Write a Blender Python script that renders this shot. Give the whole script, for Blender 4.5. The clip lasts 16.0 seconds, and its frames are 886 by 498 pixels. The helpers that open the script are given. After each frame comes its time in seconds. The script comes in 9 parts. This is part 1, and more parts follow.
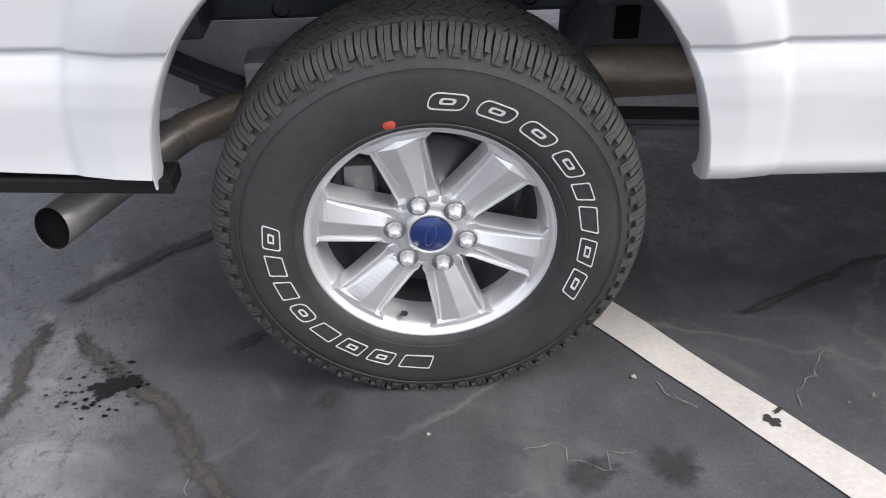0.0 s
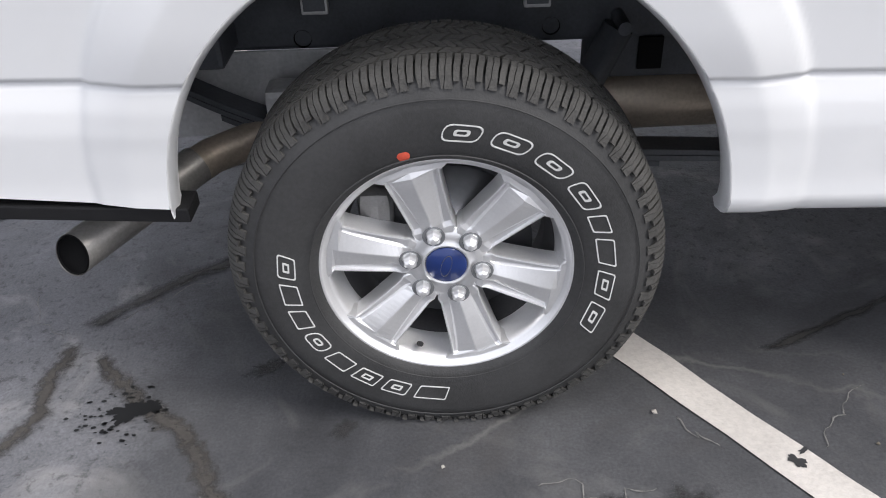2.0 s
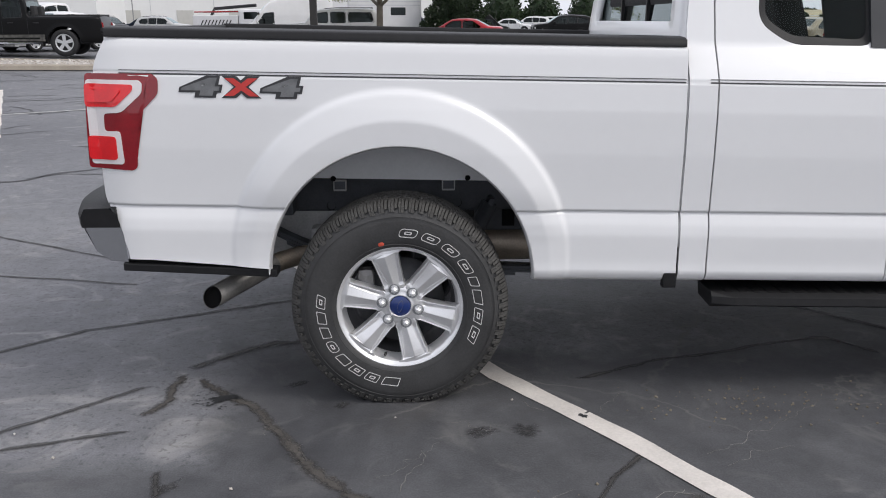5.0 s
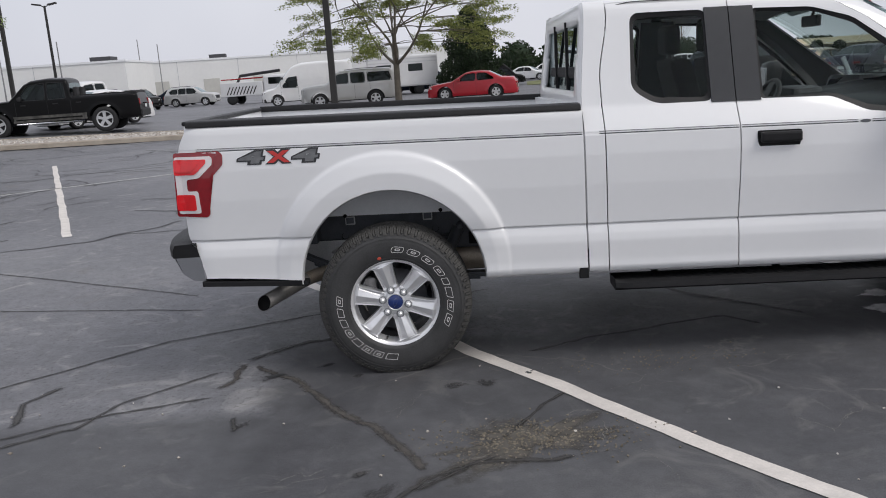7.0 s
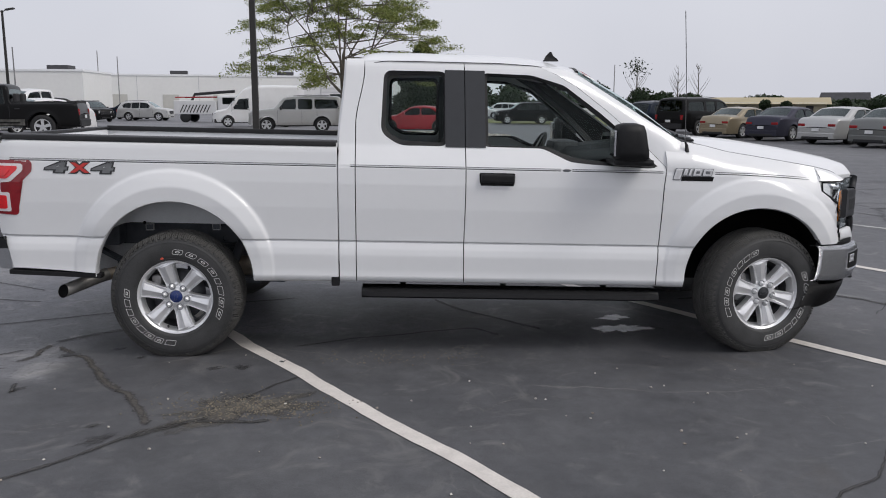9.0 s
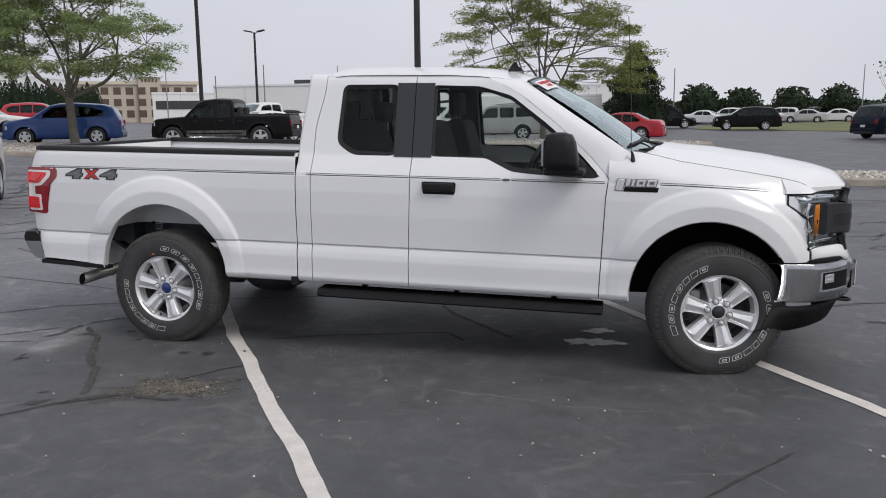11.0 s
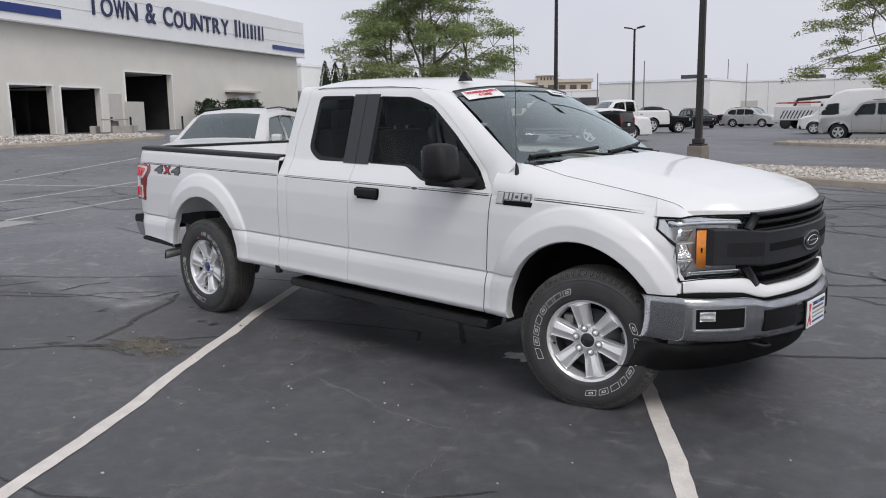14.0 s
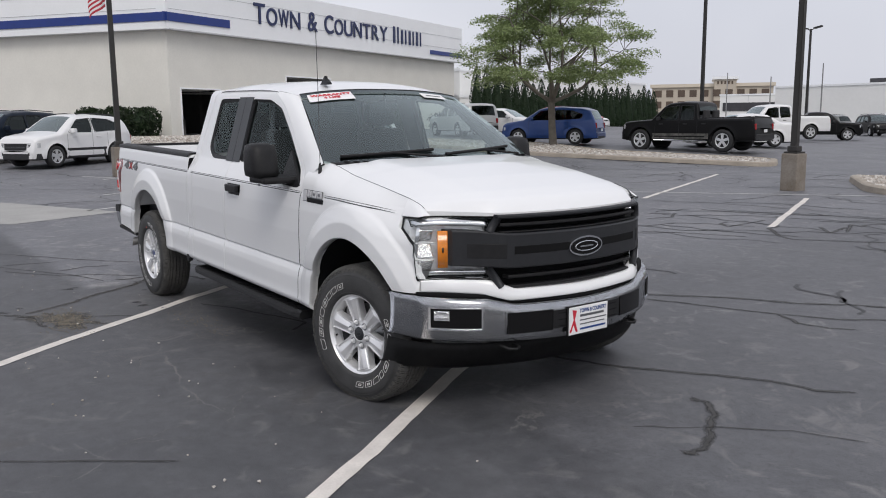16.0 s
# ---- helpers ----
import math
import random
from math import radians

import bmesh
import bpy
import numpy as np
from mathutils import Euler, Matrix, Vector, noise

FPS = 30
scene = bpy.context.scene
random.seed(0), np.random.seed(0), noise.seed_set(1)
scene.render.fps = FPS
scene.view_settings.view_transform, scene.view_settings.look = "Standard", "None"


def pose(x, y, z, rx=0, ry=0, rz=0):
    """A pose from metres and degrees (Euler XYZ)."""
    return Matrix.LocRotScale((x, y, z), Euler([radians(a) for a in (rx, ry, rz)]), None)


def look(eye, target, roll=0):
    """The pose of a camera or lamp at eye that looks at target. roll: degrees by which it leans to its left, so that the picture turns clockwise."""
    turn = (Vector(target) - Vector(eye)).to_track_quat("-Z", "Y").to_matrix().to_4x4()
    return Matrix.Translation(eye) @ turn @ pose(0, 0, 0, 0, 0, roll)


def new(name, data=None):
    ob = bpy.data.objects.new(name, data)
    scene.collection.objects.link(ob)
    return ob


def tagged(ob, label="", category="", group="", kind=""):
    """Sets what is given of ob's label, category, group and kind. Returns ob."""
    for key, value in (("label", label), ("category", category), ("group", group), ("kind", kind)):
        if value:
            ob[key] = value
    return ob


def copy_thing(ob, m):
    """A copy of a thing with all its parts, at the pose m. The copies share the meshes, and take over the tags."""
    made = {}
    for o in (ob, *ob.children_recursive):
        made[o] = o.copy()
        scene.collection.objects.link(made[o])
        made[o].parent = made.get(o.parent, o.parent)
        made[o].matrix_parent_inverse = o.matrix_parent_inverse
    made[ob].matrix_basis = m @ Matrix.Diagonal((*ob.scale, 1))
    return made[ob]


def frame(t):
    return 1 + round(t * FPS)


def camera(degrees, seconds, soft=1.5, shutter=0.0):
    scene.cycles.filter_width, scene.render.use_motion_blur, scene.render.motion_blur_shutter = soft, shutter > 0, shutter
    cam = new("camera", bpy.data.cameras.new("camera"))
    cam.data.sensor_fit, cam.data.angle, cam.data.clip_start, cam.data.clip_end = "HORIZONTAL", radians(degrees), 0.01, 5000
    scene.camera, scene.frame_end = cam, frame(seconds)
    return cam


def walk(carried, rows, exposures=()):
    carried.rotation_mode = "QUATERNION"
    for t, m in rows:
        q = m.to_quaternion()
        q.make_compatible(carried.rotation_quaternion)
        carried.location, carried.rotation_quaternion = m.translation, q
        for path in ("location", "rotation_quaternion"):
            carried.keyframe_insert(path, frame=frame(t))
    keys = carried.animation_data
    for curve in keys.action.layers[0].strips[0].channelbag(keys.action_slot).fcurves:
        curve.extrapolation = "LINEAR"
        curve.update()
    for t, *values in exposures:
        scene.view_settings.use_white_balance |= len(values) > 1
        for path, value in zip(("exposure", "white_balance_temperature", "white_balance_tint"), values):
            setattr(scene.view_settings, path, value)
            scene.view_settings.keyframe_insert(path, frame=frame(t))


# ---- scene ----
cam = camera(56.8, 16.0, 1.0)
PATH = [
    (0, (-0.018, -2.186, 1.246), (0.034, -0.569, 0.073), -1.27),
    (0.5, (0.002, -2.184, 1.247), (0.056, -0.564, 0.080), -1.47),
    (1, (0.011, -2.169, 1.253), (0.005, -0.536, 0.101), -2.30),
    (1.5, (0.018, -2.165, 1.254), (-0.015, -0.520, 0.120), -2.33),
    (2, (0.021, -2.169, 1.252), (-0.014, -0.520, 0.126), -2.35),
    (2.5, (0.019, -2.234, 1.271), (-0.002, -0.529, 0.228), -2.50),
    (3, (0.002, -2.417, 1.333), (0.002, -0.594, 0.511), -2.38),
    (3.5, (-0.013, -2.726, 1.347), (0.015, -0.857, 0.636), -1.73),
    (4, (0.083, -3.083, 1.367), (0.115, -1.159, 0.821), -0.12),
    (4.5, (0.093, -3.430, 1.384), (0.138, -1.508, 0.830), -0.16),
    (6.8, (0.246, -4.977, 1.514), (0.211, -3.024, 1.087), -1.9),
    (7, (0.325, -5.062, 1.536), (0.297, -3.108, 1.113), -3.9),
    (7.5, (0.602, -5.278, 1.528), (0.589, -3.312, 1.166), -2.0),
    (8, (0.873, -5.577, 1.522), (0.941, -3.61, 1.166), -1.3),
    (8.5, (1.112, -5.83, 1.578), (1.213, -3.868, 1.206), 0.0),
    (9, (1.45, -5.94, 1.558), (1.529, -3.973, 1.209), 0.2),
    (9.2, (1.545, -5.96, 1.571), (1.605, -3.991, 1.223), 0.4),
    (11.3, (3.484, -5.939, 1.576), (2.941, -4.043, 1.243), -0.4),
    (11.5, (3.622, -5.856, 1.644), (3.043, -3.975, 1.29), -0.2),
    (12, (4.108, -5.72, 1.648), (3.405, -3.881, 1.298), -0.6),
    (12.5, (4.604, -5.54, 1.627), (3.769, -3.755, 1.284), -1.0),
    (13, (5.074, -5.314, 1.632), (4.069, -3.617, 1.297), -1.5),
    (13.5, (5.536, -5.068, 1.625), (4.356, -3.488, 1.291), -0.5),
    (14, (5.986, -4.737, 1.625), (4.683, -3.255, 1.298), -0.9),
    (14.5, (6.445, -4.43, 1.608), (5.053, -3.029, 1.286), -0.7),
    (15, (6.871, -4.045, 1.584), (5.43, -2.696, 1.263), -0.1),
    (15.5, (7.311, -3.686, 1.582), (5.798, -2.417, 1.266), -0.1),
    (16, (7.642, -3.262, 1.585), (6.055, -2.085, 1.273), -0.5),
]
walk(cam, [(t, look(eye, target, roll)) for t, eye, target, roll in PATH],
     [(0, 0.97), (2.3, 0.92), (3.0, 0.63), (3.6, 0.59), (4.7, 0.57), (7.0, 0.27), (9.2, 0.20), (12.0, 0.25), (16, 0.27)])

# ---- light ----
world = bpy.data.worlds.new("overcast")
scene.world = world
world.use_nodes = True
wn = world.node_tree.nodes
wl = world.node_tree.links
sky = wn.new("ShaderNodeTexSky")
sky.sky_type = "NISHITA"
sky.sun_disc = False
sky.sun_elevation = radians(52)
sky.sun_rotation = radians(118)
sky.air_density = 1.0
sky.dust_density = 6.0
cloud = wn.new("ShaderNodeTexNoise")
cloud.inputs["Scale"].default_value = 1.6
cloud.inputs["Detail"].default_value = 4
cloud_ramp = wn.new("ShaderNodeValToRGB")
cloud_ramp.color_ramp.elements[0].position = 0.3
cloud_ramp.color_ramp.elements[0].color = (5.68, 5.84, 6.58, 1)
cloud_ramp.color_ramp.elements[1].position = 0.75
cloud_ramp.color_ramp.elements[1].color = (7.68, 7.74, 8.36, 1)
sky_mix = wn.new("ShaderNodeMix")
sky_mix.data_type = "RGBA"
sky_mix.inputs[0].default_value = 0.88
geo = wn.new("ShaderNodeTexCoord")
wl.new(geo.outputs["Generated"], cloud.inputs["Vector"])
wl.new(cloud.outputs["Fac"], cloud_ramp.inputs["Fac"])
wl.new(sky.outputs["Color"], sky_mix.inputs[6])
wl.new(cloud_ramp.outputs["Color"], sky_mix.inputs[7])
wl.new(sky_mix.outputs[2], wn["Background"].inputs["Color"])
wn["Background"].inputs["Strength"].default_value = 0.095
sun_data = bpy.data.lights.new("sun", "SUN")
sun_data.energy = 1.05
sun_data.angle = radians(25)
sun_data.color = (1.0, 0.97, 0.93)
sun = new("sun", sun_data)
sun.matrix_world = look((19, -10, 25), (0, 0, 0))
scene.view_settings.exposure = 0.0

# ---- materials ----
def mat(name, color, rough=0.5, metal=0.0, vary=0.0, scale=6.0, bump=0.0, bump_scale=60.0, coat=0.0, color2=None, emit=0.0):
    """Principled material with a large and a fine noise in colour, and a fine relief."""
    m = bpy.data.materials.new(name)
    m.use_nodes = True
    n, l = m.node_tree.nodes, m.node_tree.links
    b = n["Principled BSDF"]
    b.inputs["Base Color"].default_value = (*color, 1)
    b.inputs["Roughness"].default_value = rough
    b.inputs["Metallic"].default_value = metal
    b.inputs["Coat Weight"].default_value = coat
    b.inputs["Coat Roughness"].default_value = 0.04
    if emit:
        b.inputs["Emission Color"].default_value = (*color, 1)
        b.inputs["Emission Strength"].default_value = emit
    tc = n.new("ShaderNodeTexCoord")
    if vary or color2:
        big = n.new("ShaderNodeTexNoise")
        big.inputs["Scale"].default_value = scale
        big.inputs["Detail"].default_value = 6
        l.new(tc.outputs["Object"], big.inputs["Vector"])
        small = n.new("ShaderNodeTexNoise")
        small.inputs["Scale"].default_value = scale * 14
        small.inputs["Detail"].default_value = 3
        l.new(tc.outputs["Object"], small.inputs["Vector"])
        mx = n.new("ShaderNodeMix")
        mx.inputs[0].default_value = 0.35
        l.new(big.outputs["Fac"], mx.inputs[2])
        l.new(small.outputs["Fac"], mx.inputs[3])
        ramp = n.new("ShaderNodeValToRGB")
        ramp.color_ramp.elements[0].position = 0.32
        ramp.color_ramp.elements[1].position = 0.68
        c2 = color2 or [min(1, c * (1 + vary)) for c in color]
        c1 = color if color2 else [c * (1 - vary) for c in color]
        ramp.color_ramp.elements[0].color = (*c1, 1)
        ramp.color_ramp.elements[1].color = (*c2, 1)
        l.new(mx.outputs[0], ramp.inputs["Fac"])
        l.new(ramp.outputs["Color"], b.inputs["Base Color"])
    if bump:
        tex = n.new("ShaderNodeTexNoise")
        tex.inputs["Scale"].default_value = bump_scale
        tex.inputs["Detail"].default_value = 4
        l.new(tc.outputs["Object"], tex.inputs["Vector"])
        bp = n.new("ShaderNodeBump")
        bp.inputs["Strength"].default_value = bump
        bp.inputs["Distance"].default_value = 0.01
        l.new(tex.outputs["Fac"], bp.inputs["Height"])
        l.new(bp.outputs["Normal"], b.inputs["Normal"])
    return m


def glass(name, tint, clear, low=0.07, power=4.0):
    """Thin pane: a see-through tint with a glossy coat that grows at a slant."""
    m = bpy.data.materials.new(name)
    m.use_nodes = True
    n, l = m.node_tree.nodes, m.node_tree.links
    n.remove(n["Principled BSDF"])
    tr = n.new("ShaderNodeBsdfTransparent")
    tr.inputs["Color"].default_value = (*[c * clear for c in tint], 1)
    gl = n.new("ShaderNodeBsdfGlossy")
    gl.inputs["Roughness"].default_value = 0.015
    gl.inputs["Color"].default_value = (0.86, 0.97, 0.97, 1)
    lw = n.new("ShaderNodeLayerWeight")
    lw.inputs["Blend"].default_value = 0.5
    pw = n.new("ShaderNodeMath")
    pw.operation = "POWER"
    pw.inputs[1].default_value = power
    ad = n.new("ShaderNodeMath")
    ad.operation = "MULTIPLY_ADD"
    ad.inputs[1].default_value = 1.0 - low
    ad.inputs[2].default_value = low
    mx = n.new("ShaderNodeMixShader")
    l.new(lw.outputs["Facing"], pw.inputs[0])
    l.new(pw.outputs[0], ad.inputs[0])
    l.new(ad.outputs[0], mx.inputs["Fac"])
    l.new(tr.outputs["BSDF"], mx.inputs[1])
    l.new(gl.outputs["BSDF"], mx.inputs[2])
    l.new(mx.outputs["Shader"], n["Material Output"].inputs["Surface"])
    return m


WHITE = mat("white_paint", (0.80, 0.805, 0.81), 0.32, 0, 0.012, 1.5, 0, 60, 0.6)
BLACK_PLASTIC = mat("black_plastic", (0.013, 0.013, 0.014), 0.5, 0, 0.25, 30, 0.12, 900)
GREY_PLASTIC = mat("charcoal_trim", (0.024, 0.025, 0.028), 0.45, 0, 0.12, 20, 0.05, 700)
GLOSS_BLACK = mat("gloss_black", (0.006, 0.006, 0.0065), 0.22, 0, 0.1, 10)
# near-black that puts the shade of gaps, bores and recesses into colour
VOID = mat("cavity_shade", (0.004, 0.004, 0.0045), 0.95)
CHROME = mat("chrome", (0.74, 0.75, 0.77), 0.14, 1.0, 0.05, 4)
STEEL_DARK = mat("dark_bumper_steel", (0.22, 0.225, 0.235), 0.28, 0.75, 0.12, 6)
ALLOY = mat("silver_alloy", (0.86, 0.86, 0.865), 0.30, 0.62, 0.05, 14, 0.02, 500)
# darker alloy copies: shade of lug seats and deep barrel put into colour
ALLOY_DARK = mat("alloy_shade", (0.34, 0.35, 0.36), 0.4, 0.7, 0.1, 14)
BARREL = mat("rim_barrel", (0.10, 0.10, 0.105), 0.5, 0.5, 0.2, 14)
FACETS = mat("faceted_reflector", (0.90, 0.90, 0.90), 0.14, 0.95, 0.10, 30, 0.9, 85)
CAST = mat("cast_steel", (0.27, 0.265, 0.26), 0.45, 0.5, 0.15, 20, 0.1, 90)
BADGE = mat("badge_silver", (0.85, 0.85, 0.86), 0.2, 0.35, 0.05, 20)
RUBBER = mat("tyre_rubber", (0.045, 0.045, 0.045), 0.6, 0, 0.30, 9, 0.12, 260)
TREAD = mat("tread_rubber", (0.070, 0.068, 0.064), 0.8, 0, 0.30, 18, 0.3, 200)
LETTER = mat("white_letter_rubber", (0.72, 0.72, 0.70), 0.6, 0, 0.1, 40)
DOT_RED = mat("red_dot", (0.62, 0.09, 0.05), 0.6, 0, 0.1, 40)
BLUE_CAP = mat("blue_cap", (0.012, 0.035, 0.17), 0.3, 0, 0.1, 40, 0, 60, 0.5)
RED_LENS = mat("red_lens", (0.78, 0.010, 0.016), 0.14, 0, 0.15, 12, 0, 60, 0.8)
RED_DARK = mat("dark_red_lens", (0.25, 0.004, 0.010), 0.14, 0, 0.2, 12, 0, 60, 0.8)
WHITE_LENS = mat("white_lens", (0.80, 0.76, 0.76), 0.12, 0, 0.05, 12, 0, 60, 0.8)
AMBER = mat("amber_lens", (0.85, 0.26, 0.01), 0.15, 0, 0.15, 40, 0, 60, 0.8)
LAMP_SILVER = mat("lamp_reflector", (0.88, 0.88, 0.89), 0.22, 0.55, 0.15, 30, 0.55, 55)
EXHAUST = mat("exhaust_steel", (0.28, 0.27, 0.255), 0.42, 0.5, 0.25, 12, 0.05, 120)
EXHAUST_WARM = mat("heated_pipe", (0.42, 0.36, 0.29), 0.45, 0.5, 0.3, 9)
FRAME_BLACK = mat("frame_black", (0.060, 0.066, 0.076), 0.5, 0.1, 0.3, 12, 0.1, 80)
WELL_GREY = mat("wheelhouse_grey", (0.78, 0.79, 0.80), 0.5, 0, 0.06, 6)
UNDERBODY = mat("underbody_steel", (0.46, 0.465, 0.47), 0.5, 0.3, 0.25, 8, 0.1, 60)
INTERIOR = mat("dark_cloth", (0.0088, 0.0088, 0.0099), 0.85, 0, 0.25, 30, 0.2, 300)
DASH = mat("dark_dash", (0.055, 0.057, 0.062), 0.6, 0, 0.2, 30)
STRIPE = mat("pinstripe_black", (0.03, 0.03, 0.033), 0.4)
DECAL_RED = mat("decal_red", (0.55, 0.04, 0.035), 0.4, 0, 0.12, 60)
DECAL_GREY = mat("decal_grey", (0.15, 0.155, 0.16), 0.4, 0, 0.3, 30)
PAPER = mat("white_paper", (0.8, 0.8, 0.8), 0.6, 0, 0.03, 30)
INK_BLUE = mat("blue_ink", (0.02, 0.06, 0.22), 0.6)
INK_RED = mat("red_ink", (0.55, 0.02, 0.04), 0.6)
GLASS_CLEAR = glass("window_glass", (0.90, 0.94, 0.93), 0.96, 0.015, 6.0)
GLASS_SHIELD = glass("windshield_glass", (0.80, 0.92, 0.90), 0.86, 0.10, 3.0)
GLASS_DARK = glass("privacy_glass", (0.5, 0.55, 0.55), 0.25)
GLASS_LAMP = glass("lamp_cover", (0.97, 0.98, 0.98), 0.98, 0.03)
PILLAR = mat("pillar_charcoal", (0.027, 0.029, 0.033), 0.4, 0, 0.08, 20, 0.04, 700)

for dull in (BLACK_PLASTIC, GREY_PLASTIC, GLOSS_BLACK, VOID):
    dull.node_tree.nodes["Principled BSDF"].inputs["Specular IOR Level"].default_value = 0.28


# ---- mesh helpers ----
def mesh_of(name, bm):
    me = bpy.data.meshes.new(name)
    bm.normal_update()
    bm.to_mesh(me)
    bm.free()
    return me


def part(name, bm, material, parent, label="", smooth=False):
    """One mesh object under a thing or a part."""
    if smooth:
        for f in bm.faces:
            f.smooth = True
    ob = new(name, mesh_of(name, bm))
    for m in (material if isinstance(material, (list, tuple)) else [material]):
        ob.data.materials.append(m)
    ob.parent = parent
    if label:
        ob["label"] = label
    return ob


def thing(name, m, label, category, group="", kind=""):
    ob = new(name)
    ob.empty_display_size = 0.2
    ob.matrix_world = m
    return tagged(ob, label, category, group, kind)


def solo(name, bm, material, label, category, group="", kind="", smooth=False):
    """A thing that is one mesh."""
    return tagged(part(name, bm, material, None, "", smooth), label, category, group, kind)


def box(bm, x0, x1, y0, y1, z0, z1, bevel=0.0, m=None):
    vs = [bm.verts.new((x, y, z)) for x in (x0, x1) for y in (y0, y1) for z in (z0, z1)]
    fs = [(0, 1, 3, 2), (4, 6, 7, 5), (0, 4, 5, 1), (2, 3, 7, 6), (0, 2, 6, 4), (1, 5, 7, 3)]
    faces = [bm.faces.new([vs[i] for i in f]) for f in fs]
    if bevel:
        es = list({e for f in faces for e in f.edges})
        r = bmesh.ops.bevel(bm, geom=es, offset=bevel, segments=2, affect="EDGES", profile=0.6)
        vs = list({v for v in r["verts"]} | {v for v in vs if v.is_valid})
    if m is not None:
        bmesh.ops.transform(bm, matrix=m, verts=[v for v in vs if v.is_valid])
    return bm


def boxed(x0, x1, y0, y1, z0, z1, bevel=0.0, m=None):
    return box(bmesh.new(), x0, x1, y0, y1, z0, z1, bevel, m)


def tube(bm, path, radius, seg=12, caps=True):
    """A round bar along a path; radius is a number or one a point."""
    pts = [Vector(p) for p in path]
    rad = radius if isinstance(radius, (list, tuple)) else [radius] * len(pts)
    rings = []
    ref = Vector((0, 0, 1))
    for i, p in enumerate(pts):
        d = (pts[min(i + 1, len(pts) - 1)] - pts[max(i - 1, 0)]).normalized()
        if abs(d.dot(ref)) > 0.95:
            ref = Vector((1, 0, 0))
        a = d.cross(ref).normalized()
        b = d.cross(a).normalized()
        rings.append([bm.verts.new(p + (a * math.cos(2 * math.pi * k / seg) + b * math.sin(2 * math.pi * k / seg)) * rad[i]) for k in range(seg)])
    for r, s in zip(rings, rings[1:]):
        for k in range(seg):
            f = bm.faces.new((r[k], r[(k + 1) % seg], s[(k + 1) % seg], s[k]))
            f.smooth = True
    if caps:
        bm.faces.new(rings[0])
        bm.faces.new(list(reversed(rings[-1])))
    return bm


def lathe(bm, prof, seg=64, a0=0.0, a1=2 * math.pi):
    """Turn (r, y) points round the y axis."""
    full = abs(a1 - a0 - 2 * math.pi) < 1e-6
    n = seg if full else seg + 1
    rings = []
    for r, y in prof:
        rings.append([bm.verts.new((r * math.sin(a0 + (a1 - a0) * k / seg), y, r * math.cos(a0 + (a1 - a0) * k / seg))) for k in range(n)])
    for p, q in zip(rings, rings[1:]):
        for k in range(seg):
            j = (k + 1) % n
            f = bm.faces.new((p[k], p[j], q[j], q[k]))
            f.smooth = True
    return bm


def sheet(bm, P, smooth=True):
    """Faces over a grid of points P[i][j]."""
    vs = [[bm.verts.new(p) for p in row] for row in P]
    for a, b in zip(vs, vs[1:]):
        for j in range(len(a) - 1):
            f = bm.faces.new((a[j], b[j], b[j + 1], a[j + 1]))
            f.smooth = smooth
    return vs


def prism(bm, pts, h, axis="y"):
    """A flat outline of (u, v) points with a depth h: axis y gives x = u, z = v, y from 0 to h."""
    def place(u, v, w):
        return (u, w, v) if axis == "y" else ((w, u, v) if axis == "x" else (u, v, w))
    a = [bm.verts.new(place(u, v, 0)) for u, v in pts]
    b = [bm.verts.new(place(u, v, h)) for u, v in pts]
    bm.faces.new(a)
    bm.faces.new(list(reversed(b)))
    n = len(pts)
    for i in range(n):
        bm.faces.new((a[i], b[i], b[(i + 1) % n], a[(i + 1) % n]))
    bmesh.ops.recalc_face_normals(bm, faces=bm.faces)
    return bm


def flange(bm, d):
    """Turn the open edges of a skin inwards by the vector d, with a crisp corner."""
    edges = [e for e in bm.edges if e.is_boundary]
    for e in edges:
        e.smooth = False
    r = bmesh.ops.extrude_edge_only(bm, edges=edges)
    bmesh.ops.translate(bm, vec=d, verts=[g for g in r["geom"] if isinstance(g, bmesh.types.BMVert)])
    return bm


def poly_sdf(pts):
    """Signed distance to a closed outline, negative inside, for numpy arrays."""
    P = np.array(pts, float)
    Q = np.roll(P, -1, 0)

    def f(x, z):
        x, z = np.asarray(x, float), np.asarray(z, float)
        best = np.full(x.shape, 1e9)
        inside = np.zeros(x.shape, bool)
        for (ax, az), (bx, bz) in zip(P, Q):
            dx, dz = bx - ax, bz - az
            t = np.clip(((x - ax) * dx + (z - az) * dz) / (dx * dx + dz * dz), 0, 1)
            best = np.minimum(best, np.hypot(x - ax - t * dx, z - az - t * dz))
            cross = (az > z) != (bz > z)
            with np.errstate(divide="ignore", invalid="ignore"):
                xi = ax + (z - az) * dx / (dz if dz else 1e-12)
            inside ^= cross & (x < xi)
        return np.where(inside, -best, best)
    return f


def rounded(pts, r, n=5):
    """An outline with its corners rounded."""
    out = []
    P = [Vector(p) for p in pts]
    for i, p in enumerate(P):
        a, b = (P[i - 1] - p), (P[(i + 1) % len(P)] - p)
        k = min(r, a.length * 0.45, b.length * 0.45)
        s, e = p + a.normalized() * k, p + b.normalized() * k
        for j in range(n + 1):
            t = j / n
            q = s * (1 - t) ** 2 + p * 2 * t * (1 - t) + e * t * t
            out.append((q.x, q.y))
    return out


def arch_sdf(cx, cz, r):
    def f(x, z):
        x, z = np.asarray(x, float), np.asarray(z, float)
        return np.where(z > cz, np.hypot(x - cx, z - cz), np.abs(x - cx)) - r
    return f


